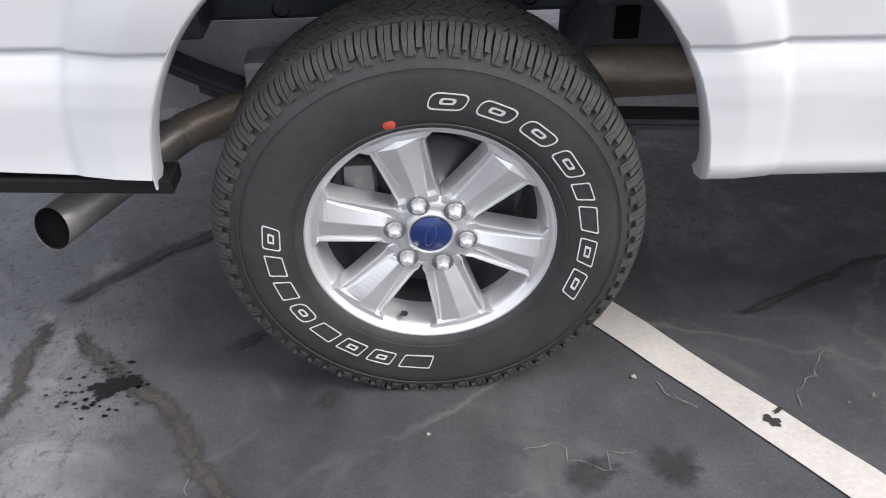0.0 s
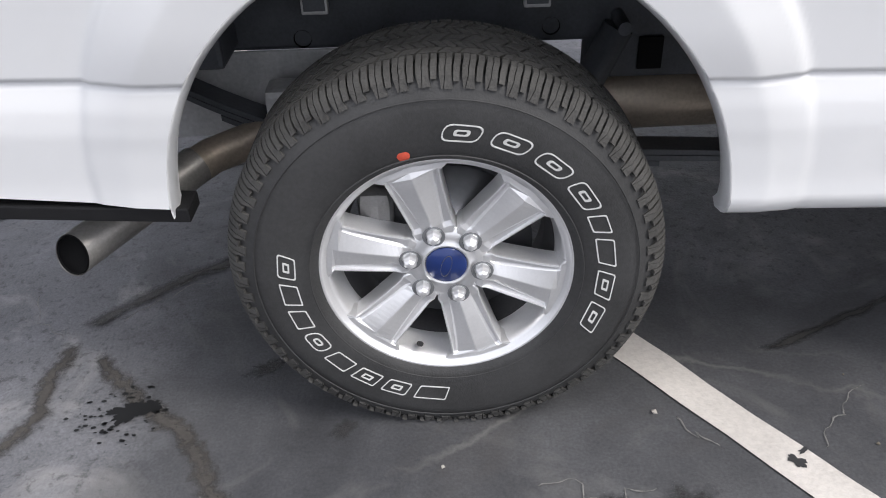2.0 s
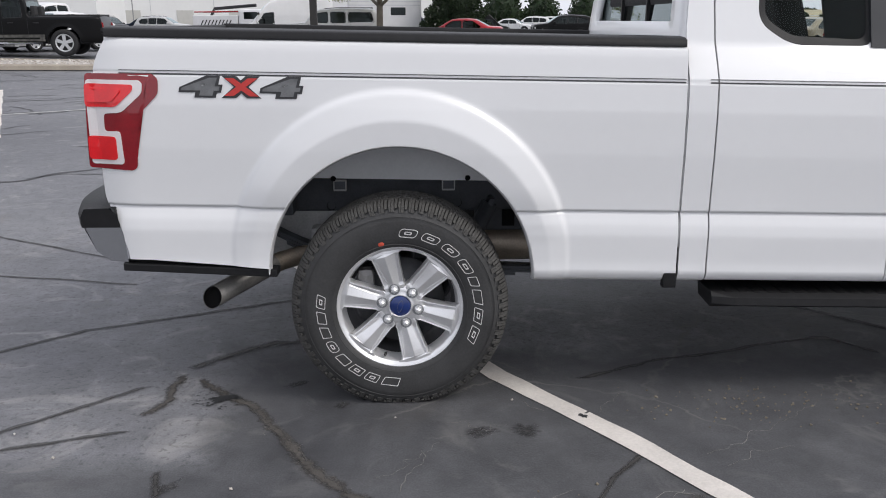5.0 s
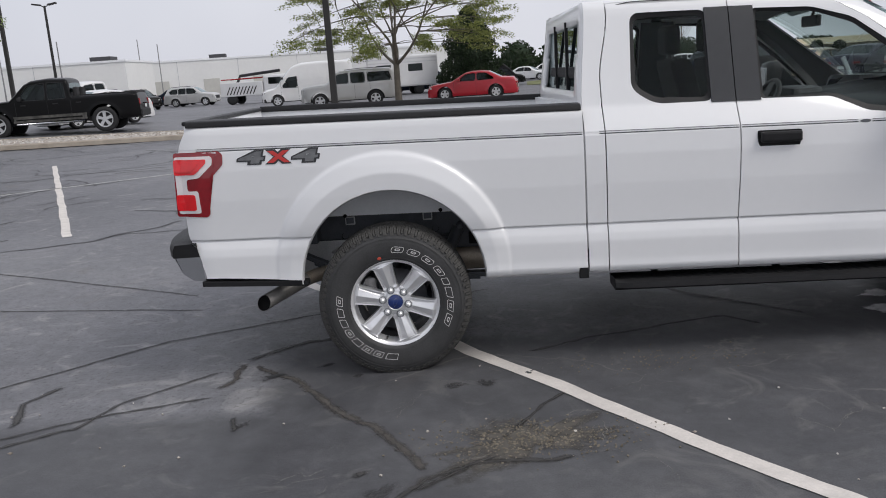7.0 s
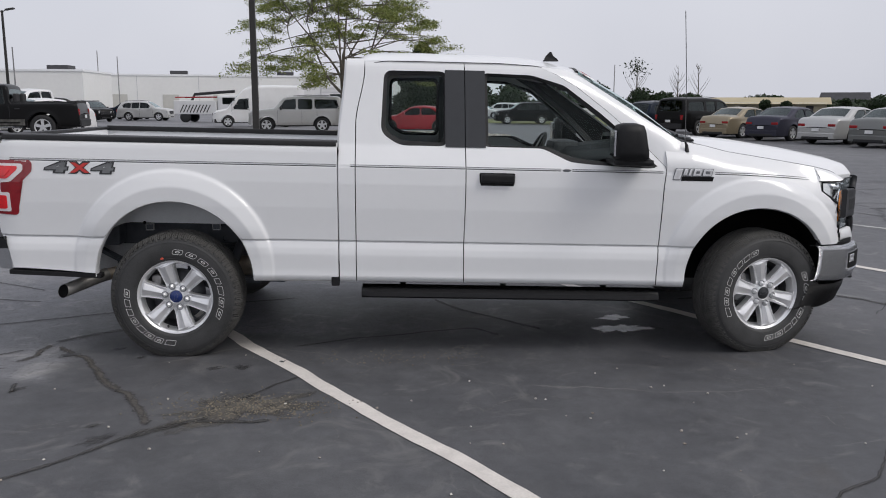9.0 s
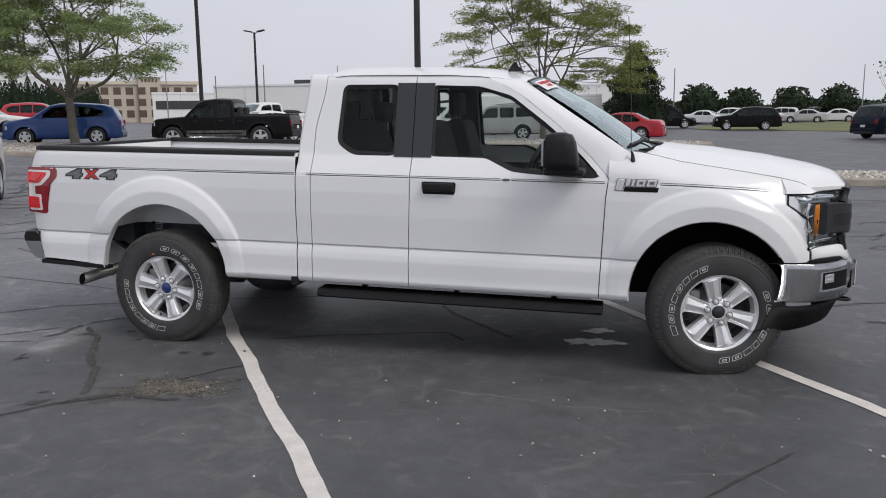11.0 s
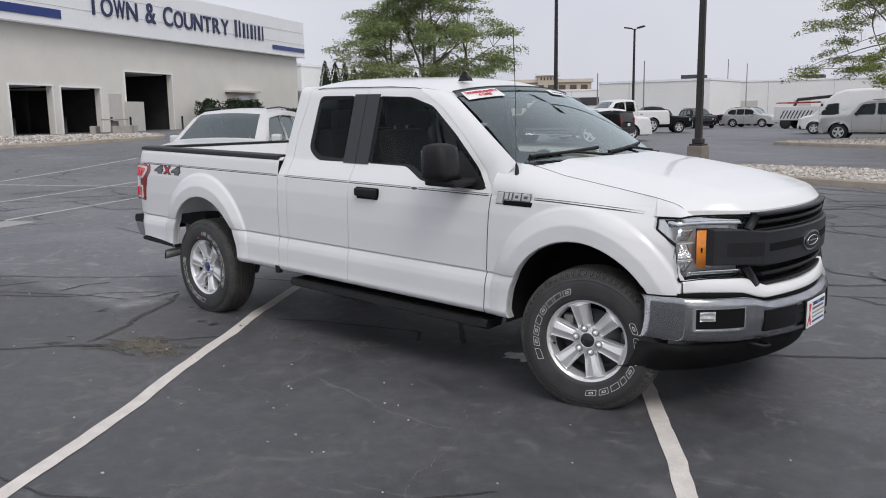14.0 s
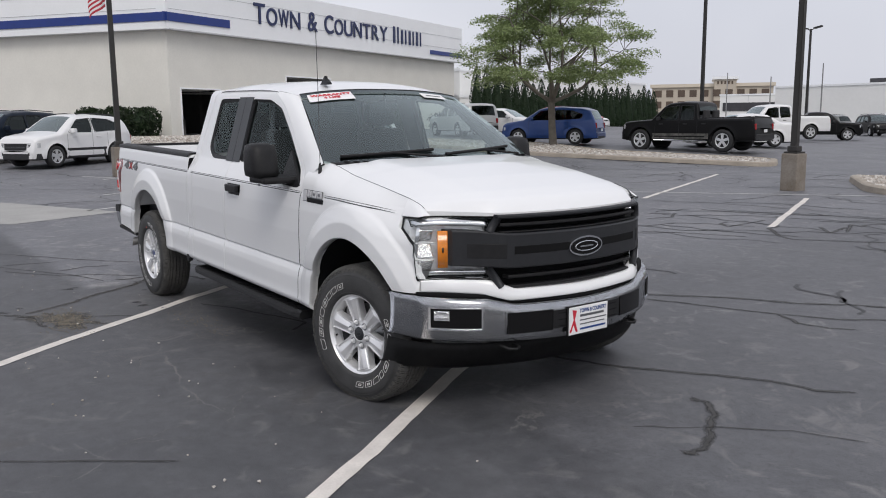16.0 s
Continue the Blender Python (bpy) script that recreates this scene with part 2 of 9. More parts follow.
def skin(us, vs, X, Z, Y, holes=(), side=-1, rake=0.0, turn_in=0.02):
    """A curved panel y = side * Y(x, z) over the grid X(u, v), Z(u, v), with openings where a hole's distance is negative."""
    U, V = np.meshgrid(us, vs, indexing="ij")
    Zg = Z(U, V)
    Xg = X(U, Zg)
    keep = np.ones((len(us) - 1, len(vs) - 1), bool)
    for h in holes:
        d = h(Xg, Zg)
        inside = d < -1e-6
        allin = inside[:-1, :-1] & inside[1:, :-1] & inside[:-1, 1:] & inside[1:, 1:]
        keep &= ~allin
        for _ in range(4):
            e = 1e-4
            d = h(Xg, Zg)
            gx = (h(Xg + e, Zg) - h(Xg - e, Zg)) / (2 * e)
            gz = (h(Xg, Zg + e) - h(Xg, Zg - e)) / (2 * e)
            Xg = np.where(inside, Xg - d * gx, Xg)
            Zg = np.where(inside, Zg - d * gz, Zg)
    Yg = side * Y(Xg, Zg)
    bm = bmesh.new()
    made = {}

    def vert(i, j):
        if (i, j) not in made:
            made[i, j] = bm.verts.new((Xg[i, j], Yg[i, j], Zg[i, j] - rake * Xg[i, j]))
        return made[i, j]
    for i in range(len(us) - 1):
        for j in range(len(vs) - 1):
            if keep[i, j]:
                q = [vert(i, j), vert(i + 1, j), vert(i + 1, j + 1), vert(i, j + 1)]
                f = bm.faces.new(q if side < 0 else q[::-1])
                f.smooth = True
    bmesh.ops.dissolve_degenerate(bm, dist=1e-4, edges=bm.edges)
    if turn_in:
        flange(bm, (0, -side * turn_in, 0))
    return bm


def smoothstep(t):
    t = np.clip(t, 0, 1)
    return t * t * (3 - 2 * t)


def text_mesh(words, height, depth=0.002, bold=0.0):
    """Letters of the built-in font as a mesh in the plane x, z, centred, facing -y."""
    cu = bpy.data.curves.new("letters", "FONT")
    cu.body = words
    cu.size = height * 1.4
    cu.extrude = depth
    cu.offset = bold
    cu.align_x, cu.align_y = "CENTER", "CENTER"
    ob = bpy.data.objects.new("letters", cu)
    me = bpy.data.meshes.new_from_object(ob)
    bm = bmesh.new()
    bm.from_mesh(me)
    bpy.data.objects.remove(ob)
    bpy.data.meshes.remove(me)
    bpy.data.curves.remove(cu)
    bmesh.ops.rotate(bm, cent=(0, 0, 0), matrix=Matrix.Rotation(radians(90), 3, "X"), verts=bm.verts)
    return bm

# ---- the white pickup ----
RAKE = 0.0205
AXLE_R, AXLE_F = 0.0, 3.690
HUB_Z = 0.378
ARCH_R = (0.01, 0.50, 0.478)
ARCH_F = (3.635, 0.53, 0.475)
truck = thing("pickup_truck", pose(0, 0, 0), "white extended-cab pickup truck with black trim parked across a bay", "pickup truck")


def raked(x, z):
    return z - RAKE * x


LOW = [(0.46, 0.90), (0.485, 0.932), (0.50, 0.955), (0.525, 0.966), (0.56, 0.962), (0.66, 0.962), (0.70, 0.956), (0.735, 0.945), (0.7465, 0.937),
       (0.7490, 0.948), (0.82, 0.949), (0.95, 0.953), (1.10, 0.949), (1.197, 0.940), (1.203, 0.9345), (1.210, 0.936)]
BED = np.array(LOW + [(1.29, 0.925), (1.318, 0.916), (1.332, 0.898), (1.340, 0.88), (1.36, 0.86)])
CAB = np.array(LOW + [(1.25, 0.914), (1.30, 0.884), (1.335, 0.862), (1.785, 0.729), (1.82, 0.715), (1.845, 0.695), (1.86, 0.67)])


def flare(x, z, arch, amp=0.042):
    cx, cz, r = arch
    d = np.where(z > cz, np.hypot(x - cx, z - cz), np.abs(x - cx))
    with np.errstate(divide="ignore", invalid="ignore"):
        up = np.where(z > cz, (z - cz) / np.maximum(d, 1e-6), 0)
    r1 = r + 0.125 + 0.067 * up
    s = (d - r) / (r1 - r)
    rise = np.where(s < 0.44, 0.94 + 0.06 * s / 0.44, np.where(s < 0.86, 1 - 0.58 * (s - 0.44) / 0.42, 0.42 * (1 - smoothstep((s - 0.86) / 0.14))))
    fade = 0.28 + 0.72 * smoothstep((z - 0.62) / 0.22)
    return amp * rise * fade * (s < 1)


def side_y(x, z, prof):
    x, z = np.asarray(x, float), np.asarray(z, float)
    y = np.interp(z, prof[:, 0], prof[:, 1])
    y = y + flare(x, z, ARCH_R) + flare(x, z, ARCH_F)
    y = y - 0.085 * np.clip((x - 3.72) / 0.44, 0, 2) ** 2
    y = y - 0.022 * np.clip((-0.90 - x) / 0.13, 0, 2) ** 2
    return y


def bed_y(x, z):
    return side_y(x, z, BED)


def cab_y(x, z):
    return side_y(x, z, CAB)


HOODLINE_X = [3.0, 3.20, 3.30, 3.45, 3.81, 4.02, 4.12, 4.16, 4.19, 4.26]
HOODLINE_Z = [1.395, 1.390, 1.372, 1.337, 1.286, 1.254, 1.232, 1.215, 1.184, 1.178]


def hood_line(x):
    return np.interp(x, HOODLINE_X, HOODLINE_Z)


def fender_y(x, z):
    y = side_y(x, z, np.array(LOW + [(1.30, 0.93), (1.4, 0.93)]))
    zt = hood_line(x)
    f = smoothstep((np.asarray(x, float) - 3.60) / 0.40)
    t = np.clip((z - (zt - 0.16 - 0.06 * f)) / (0.16 + 0.06 * f), 0, 1)
    return y + (0.80 - y) * t ** (2.2 - 0.6 * f)


def lamp_side(z):
    """Where the fender ends beside the head lamp: upright, then a slant, then upright again."""
    return np.interp(z, [0.85, 0.877, 1.03, 1.105, 1.16], [4.190, 4.172, 4.152, 4.042, 4.038])


ROWS_LOW = np.concatenate([[0.484, 0.490, 0.497, 0.505, 0.515, 0.525, 0.535, 0.55, 0.565], np.arange(0.58, 0.735, 0.0095), [0.735, 0.741, 0.7465, 0.749, 0.756], np.arange(0.77, 1.19, 0.0085), [1.192, 1.197, 1.203, 1.210, 1.218]])
ROWS_BED = np.concatenate([ROWS_LOW, np.linspace(1.232, 1.340, 10)])
ROWS_CAB = np.concatenate([ROWS_LOW, np.arange(1.232, 1.830, 0.0125), [1.842]])


def grid_z(zb, zt):
    def Z(U, V):
        return np.minimum(np.maximum(V, zb(U)), zt(U))
    return Z


def rear_edge(z):
    return -1.035 + 0.075 * smoothstep((0.80 - np.asarray(z)) / 0.25) + 0.06 * smoothstep((np.asarray(z) - 1.20) / 0.16)


FRONT_WIN = rounded([(1.905, 1.786), (2.21, 1.780), (2.415, 1.722), (2.645, 1.552), (2.855, 1.372), (2.985, 1.238), (2.93, 1.228), (2.56, 1.244), (2.435, 1.256), (2.27, 1.333), (1.905, 1.336)], 0.03)
REAR_WIN = rounded([(1.290, 1.788), (1.682, 1.790), (1.682, 1.334), (1.382, 1.333), (1.268, 1.408)], 0.050)


def a_pillar(z):
    return np.interp(z, [0.45, 0.55, 1.12, 1.235, 1.37, 1.55, 1.72, 1.80, 1.845], [2.985, 2.985, 3.015, 3.030, 2.905, 2.705, 2.485, 2.34, 2.21])


def body_sides(side):
    word = "right" if side < 0 else "left"
    bed = part("bed_side", skin(np.linspace(-1.04, 1.005, 260), ROWS_BED,
               lambda U, Zg: rear_edge(Zg) + (U + 1.04) / 2.045 * (1.005 - rear_edge(Zg)),
               grid_z(lambda u: np.where(u < 0, 0.522 + 0.03 * np.clip((-u - 0.46) / 0.5, 0, 1), 0.487), lambda u: 1.340 + 0 * u),
               bed_y, [arch_sdf(*ARCH_R)], side, RAKE, 0.035), WHITE, truck, "white bed side panel with a bulging wheel arch")
    part("cab_corner", skin(np.linspace(0, 1, 8), np.append(ROWS_CAB, 1.857),
         lambda U, Zg: (1.013 + 0.045 * smoothstep((Zg - 1.3) / 0.55)) + U * (1.112 + 0.055 * smoothstep((Zg - 1.45) / 0.35) - 1.013 - 0.045 * smoothstep((Zg - 1.3) / 0.55)),
         grid_z(lambda u: 0.49 + 0 * u, lambda u: 1.857 + 0 * u), cab_y, [], side, RAKE, 0.07), WHITE, truck)

    def rear_l(z):
        return 1.118 + 0.055 * smoothstep((z - 1.45) / 0.35)

    def mid(z):
        return 1.790 - 0.012 * smoothstep((1.15 - z) / 0.5)
    rd = part("rear_door", skin(np.linspace(0, 1, 46), ROWS_CAB, lambda U, Zg: rear_l(Zg) + U * (mid(Zg) - 0.003 - rear_l(Zg)),
              grid_z(lambda u: 0.493 + 0 * u, lambda u: 1.842 + 0 * u), cab_y, [poly_sdf(REAR_WIN)], side, RAKE), WHITE, truck, "white rear-hinged half door")
    fd = part("front_door", skin(np.linspace(0, 1, 84), ROWS_CAB, lambda U, Zg: mid(Zg) + 0.003 + U * (a_pillar(Zg) - 0.003 - mid(Zg)),
              grid_z(lambda u: 0.493 + 0 * u, lambda u: 1.842 + 0 * u), cab_y, [poly_sdf(FRONT_WIN)], side, RAKE), WHITE, truck, "white front door")
    part("front_fender", skin(np.linspace(0, 1, 150), np.concatenate([ROWS_LOW[ROWS_LOW < 0.80], np.linspace(0.80, 1.0, 70)]),
         lambda U, Zg: a_pillar(np.minimum(Zg, 1.235)) + 0.004 + U * (np.where(Zg > 0.85, lamp_side(Zg), 4.19) - a_pillar(np.minimum(Zg, 1.235)) - 0.004),
         lambda U, V: np.where(V < 0.8, np.maximum(V, np.where(U < 0.5, 0.487, 0.772)), 0.80 + (V - 0.80) / 0.2 * (hood_line(3.034 + U * 1.011) - 0.80)),
         fender_y, [arch_sdf(*ARCH_F)], side, RAKE, 0.035), WHITE, truck, "white front fender with a bulging wheel arch")
    bm = bmesh.new()
    tube(bm, [(float(a_pillar(z)) + 0.0035, side * (float(cab_y(2.99, z)) - 0.0005), raked(3.0, z)) for z in np.linspace(0.50, 1.225, 40)], 0.0030, 6)
    part("door_seam", bm, STRIPE, fd)
    # glass, pillar trims
    for name, out, par, g in (("window", FRONT_WIN, fd, GLASS_CLEAR), ("window", REAR_WIN, rd, GLASS_CLEAR)):
        bm = bmesh.new()
        vs = [bm.verts.new((x, side * (float(cab_y(x, z)) - 0.016), raked(x, z))) for x, z in out]
        fc = bm.faces.new(vs)
        fc.normal_update()
        if fc.normal.y * side < 0:
            fc.normal_flip()
        pane = part(name, bm, g, par)
        pane.visible_shadow = False
        rim = bmesh.new()
        C = Vector((sum(p[0] for p in out) / len(out), sum(p[1] for p in out) / len(out)))
        inner = []
        for x, z in out:
            d = (C - Vector((x, z))).normalized() * 0.030
            inner.append((x + d.x, z + d.y))
        a = [rim.verts.new((x, side * (float(cab_y(x, z)) - 0.004), raked(x, z))) for x, z in out]
        b = [rim.verts.new((x, side * (float(cab_y(x, z)) - 0.014), raked(x, z))) for x, z in inner]
        for i in range(len(a)):
            rim.faces.new((a[i], a[(i + 1) % len(a)], b[(i + 1) % len(a)], b[i]))
        part("weather_strip", rim, BLACK_PLASTIC, par)
    for x0, x1, par in ((1.667, 1.7875, rd), (1.7925, 1.916, fd)):
        P = []
        for k in range(13):
            z = 1.330 + k / 12 * (1.800 - 1.330)
            P.append([(x, side * (float(cab_y(x, z)) + 0.006), raked(x, z)) for x in (x0 - 0.0, (x0 + x1) / 2, x1)])
        bm = bmesh.new()
        sheet(bm, P)
        flange(bm, (0, -side * 0.02, 0))
        part("pillar_trim", bm, PILLAR, par, "charcoal pillar trim")
    # mirror triangle at the front of the window
    bm = bmesh.new()
    out = [(2.70, 1.242), (2.93, 1.230), (2.978, 1.243), (2.70, 1.452)]
    a = [bm.verts.new((x, side * (float(cab_y(x, z)) + 0.003), raked(x, z))) for x, z in out]
    bm.faces.new(a)
    flange(bm, (0, -side * 0.02, 0))
    part("mirror_base", bm, BLACK_PLASTIC, fd)
    # handle
    yh = float(cab_y(1.98, 1.14))
    bm = boxed(1.872, 2.092, side * (yh - 0.01), side * (yh + 0.004), 1.094, 1.182, 0.012)
    for v in bm.verts:
        v.co.z = raked(v.co.x, v.co.z)
    part("handle_cup", bm, GLOSS_BLACK, fd, "black recessed handle cup")
    bm = boxed(1.880, 2.086, side * (yh + 0.008), side * (yh + 0.032), 1.122, 1.176, 0.012)
    for v in bm.verts:
        v.co.z = raked(v.co.x, v.co.z)
    part("door_handle", bm, BLACK_PLASTIC, fd, "black plastic door handle")
    # pinstripes: a wide and a thin line
    for x0, x1, fy in ((-0.94, 1.000, bed_y), (1.085, 1.783, cab_y), (1.796, 2.375, cab_y), (2.445, 3.01, cab_y), (3.335, 3.985, fender_y)):
        for dz, h in ((0.0, 0.005), (0.011, 0.0025)):
            P = []
            n = 30
            for k in range(n + 1):
                x = x0 + (x1 - x0) * k / n
                w = h * min(1, (1 - k / n) * 4 + 0.1) if x1 > 3.9 else h
                z = 1.203 + dz - (0.03 * ((x - 3.33) / 0.66) ** 2 if x > 3.33 else 0)
                P.append([(x, side * (float(fy(x, z - w / 2)) + 0.0022), raked(x, z - w / 2)), (x, side * (float(fy(x, z + w / 2)) + 0.0022), raked(x, z + w / 2))])
            bm = bmesh.new()
            sheet(bm, P)
            part("pinstripe", bm, STRIPE, bed if x1 < 1.1 else (rd if x1 < 1.8 else fd))
    bm = bmesh.new()
    prism(bm, [(2.41 + 0.026 * math.cos(a), 1.188 + 0.0085 * math.sin(a) - RAKE * 2.41) for a in np.linspace(0, 2 * math.pi, 24, endpoint=False)], 0.004)
    bmesh.ops.translate(bm, vec=(0, side * (float(cab_y(2.41, 1.2)) + (0.004 if side < 0 else 0)), 0.018), verts=bm.verts)
    part("stripe_oval", bm, STEEL_DARK, fd)
    # wheel-arch lips
    for arch, fy in ((ARCH_R, bed_y), (ARCH_F, fender_y)):
        cx, cz, r = arch
        P = []
        lo = 0.50 if arch is ARCH_R else 0.49
        pts = [(cx - r, lo)] + [(cx - r * math.cos(a), cz + r * math.sin(a)) for a in np.linspace(0.02, math.pi - (0.02 if arch is ARCH_R else 0.62), 60)]
        if arch is ARCH_R:
            pts.append((cx + r, lo - 0.01))
        for x, z in pts:
            y = float(fy(x, z))
            dx, dz = (cx - x) / r, (cz - z) / r if z > cz else 0
            P.append([(x, side * y, raked(x, z)), (x + dx * 0.004, side * (y - 0.002), raked(x, z + dz * 0.004)), (x + dx * 0.010, side * (y - 0.022), raked(x, z + dz * 0.010)),
                      (x + dx * 0.004, side * (y - 0.055), raked(x, z + dz * 0.004))])
        bm = bmesh.new()
        sheet(bm, P)
        bmesh.ops.solidify(bm, geom=bm.faces[:], thickness=0.003)
        part("arch_lip", bm, WHITE, bed if arch is ARCH_R else truck, smooth=True)
    # mirror
    bm = boxed(2.648, 2.846, side * 1.165 if side < 0 else 0.985, side * 0.985 if side < 0 else 1.165, 1.283, 1.506, 0.055)
    for v in bm.verts:
        k = (v.co.z - 1.283) / 0.225
        v.co.x += 0.03 * (1 - k) * (1 if v.co.x > 2.75 else 0.2) - (0.012 * k if v.co.x > 2.75 else -0.02 * k)
        v.co.z = raked(v.co.x, v.co.z)
    mir = part("wing_mirror", bm, BLACK_PLASTIC, truck, "black plastic wing mirror housing", True)
    bm = boxed(2.650, 2.664, side * 1.13 if side < 0 else 1.0, side * 1.02 if side < 0 else 1.13, 1.31, 1.46, 0.003)
    for v in bm.verts:
        v.co.z = raked(v.co.x, v.co.z)
    part("mirror_glass", bm, CHROME, mir)
    bm = boxed(2.66, 2.90, side * 1.12 if side < 0 else 0.87, side * 0.87 if side < 0 else 1.12, 1.252, 1.295, 0.02)
    for v in bm.verts:
        v.co.z = raked(v.co.x, v.co.z)
    part("mirror_arm", bm, BLACK_PLASTIC, mir)
    return bed, rd, fd


BEDS, RDOORS, FDOORS = {}, {}, {}
for sd in (-1, 1):
    BEDS[sd], RDOORS[sd], FDOORS[sd] = body_sides(sd)


# cab top, back, pillars, hood
def roof_z(x, y):
    edge = np.interp(x, [1.06, 1.17, 1.5, 2.0, 2.30, 2.54], [1.80, 1.845, 1.853, 1.850, 1.838, 1.806])
    crown = np.interp(x, [1.06, 1.22, 2.2, 2.54], [0.05, 0.078, 0.075, 0.048])
    return edge + crown * (1 - np.abs(y / 0.70) ** 2.6)


bm = bmesh.new()
P = []
for x in np.linspace(1.068, 2.55, 46):
    half = np.interp(x, [1.06, 1.17, 2.25, 2.55], [0.69, 0.697, 0.697, 0.655])
    P.append([(x - 0.035 * (abs(t) ** 2) * (x > 2.38) * (x - 2.38) / 0.17, t * half, raked(x, float(roof_z(x, t * 0.70)))) for t in np.linspace(-1, 1, 30)])
sheet(bm, P)
bmesh.ops.reverse_faces(bm, faces=bm.faces)
bmesh.ops.recalc_face_normals(bm, faces=bm.faces)
flange(bm, (0, 0, -0.03))
roof = part("roof", bm, WHITE, truck, "white cab roof")


def cowl_x(y):
    return 3.145 + 0.15 * (1 - (y / 0.85) ** 2)


for sd in (-1, 1):
    bm = bmesh.new()
    P = []
    for k in range(25):
        t = k / 24
        z = 1.235 + t * (1.842 - 1.235)
        xd = float(a_pillar(z)) + 0.004
        zw = 1.390 + t * (1.80 - 1.390)
        xw = float(cowl_x(0.84)) + t * (2.508 - float(cowl_x(0.84)))
        yw = 0.838 + t * (0.655 - 0.838)
        a = Vector((xd, sd * float(cab_y(xd, z)), raked(xd, z)))
        b = Vector((xw, sd * yw, raked(xw, zw)))
        m = (a + b) / 2 + Vector((0.008, sd * 0.012, 0.006))
        P.append([a, a * 0.6 + b * 0.4 + Vector((0.006, sd * 0.012, 0.004)), m * 0.5 + b * 0.5 + Vector((0.004, sd * 0.006, 0.004)), b])
    sheet(bm, P)
    bm.normal_update()
    if sum(f.normal.z for f in bm.faces) < 0:
        bmesh.ops.reverse_faces(bm, faces=bm.faces)
    pil = part("windshield_pillar", bm, WHITE, truck)
    bm = bmesh.new()
    sheet(bm, [[q + Vector((-0.012, -sd * 0.016, -0.010)) for q in row] for row in P])
    part("pillar_lining", bm, INTERIOR, pil, "dark inner lining")
    # drip seam along the roof edge
    bm = bmesh.new()
    tube(bm, [(x, sd * 0.702, raked(x, float(np.interp(x, [1.17, 1.3, 2.0, 2.25, 2.38], [1.822, 1.846, 1.849, 1.838, 1.79])))) for x in np.linspace(1.17, 2.3, 30)], 0.0026, 6)
    part("roof_seam", bm, STRIPE, roof)

bm = bmesh.new()
P = []
for t in np.linspace(0, 1, 14):
    row = []
    for s in np.linspace(-1, 1, 24):
        yb, yt = s * 0.838, s * 0.655
        xb, xt = float(cowl_x(yb)), 2.548 - 0.04 * s * s
        zb, zt = 1.390, float(roof_z(2.548, s * 0.66)) - 0.005
        x = xb + (xt - xb) * t
        z = zb + (zt - zb) * t + 0.035 * math.sin(math.pi * t) * (1 - 0.4 * s * s)
        row.append((x, yb + (yt - yb) * t, raked(x, z)))
    P.append(row)
sheet(bm, P)
bm.normal_update()
if sum(f.normal.z for f in bm.faces) < 0:
    bmesh.ops.reverse_faces(bm, faces=bm.faces)
shield = part("windshield", bm, GLASS_SHIELD, truck, "laminated windshield with a paper sticker")
shield.visible_shadow = False
bm = bmesh.new()
rows = [P[0], P[-1]]
tube(bm, [Vector(p) for p in P[-1]], 0.012, 6)
part("windshield_seal", bm, BLACK_PLASTIC, shield)
# shade band across the top of the glass
bm = bmesh.new()
sheet(bm, [[(Vector(p) + Vector((0.004, 0, 0.006))) for p in row] for row in P[-2:]])
part("shade_band", bm, GLASS_DARK, shield).visible_shadow = False


def front_x(y):
    y = abs(y)
    return 4.522 - 0.29 * y * y - 0.11 * float(smoothstep((y - 0.48) / 0.30))


def lamp_x(y):
    a = abs(y)
    return front_x(a) - 0.012 - 0.25 * max(0, a - 0.80) ** 1.5 - 4.4 * max(0, a - 0.876)


def lamp_y(a, z):
    """The lamp leans inwards at its outer top corner."""
    return a - 0.040 * min(1.0, max(0.0, (z - 1.0) / 0.15)) * min(1.0, max(0.0, (a - 0.84) / 0.06))


def lamp_top(a):
    return float(np.interp(abs(a), [0.55, 0.70, 0.82, 0.902], [1.172, 1.175, 1.177, 1.163]))


def hood_z(s, y):
    c = abs(y) / 0.80
    side = float(hood_line(3.232 + 0.945 * s))
    mid = float(np.interp(s, [0, 0.3, 0.6, 0.85, 0.95, 1.0], [1.405, 1.386, 1.345, 1.296, 1.262, 1.196]))
    k = float(smoothstep((1 - c) / 0.34))
    return side + (mid - side) * (0.55 * k + 0.45 * (1 - c * c)) + 0.012 * float(smoothstep((0.62 - abs(y)) / 0.10)) * (1 - s)


bm = bmesh.new()
P = []
for y in np.linspace(-0.7995, 0.7995, 60):
    x0 = float(cowl_x(y)) + 0.07
    x1 = front_x(y) - 0.02 - 0.04 * float(smoothstep((abs(y) - 0.50) / 0.25))
    P.append([(x0 + (x1 - x0) * s, y, raked(x0 + (x1 - x0) * s, hood_z(s, y))) for s in np.linspace(0, 1, 46)])
sheet(bm, P)
bmesh.ops.recalc_face_normals(bm, faces=bm.faces)
flange(bm, (0, 0, -0.025))
hood = part("hood", bm, WHITE, truck, "white hood with a raised centre")
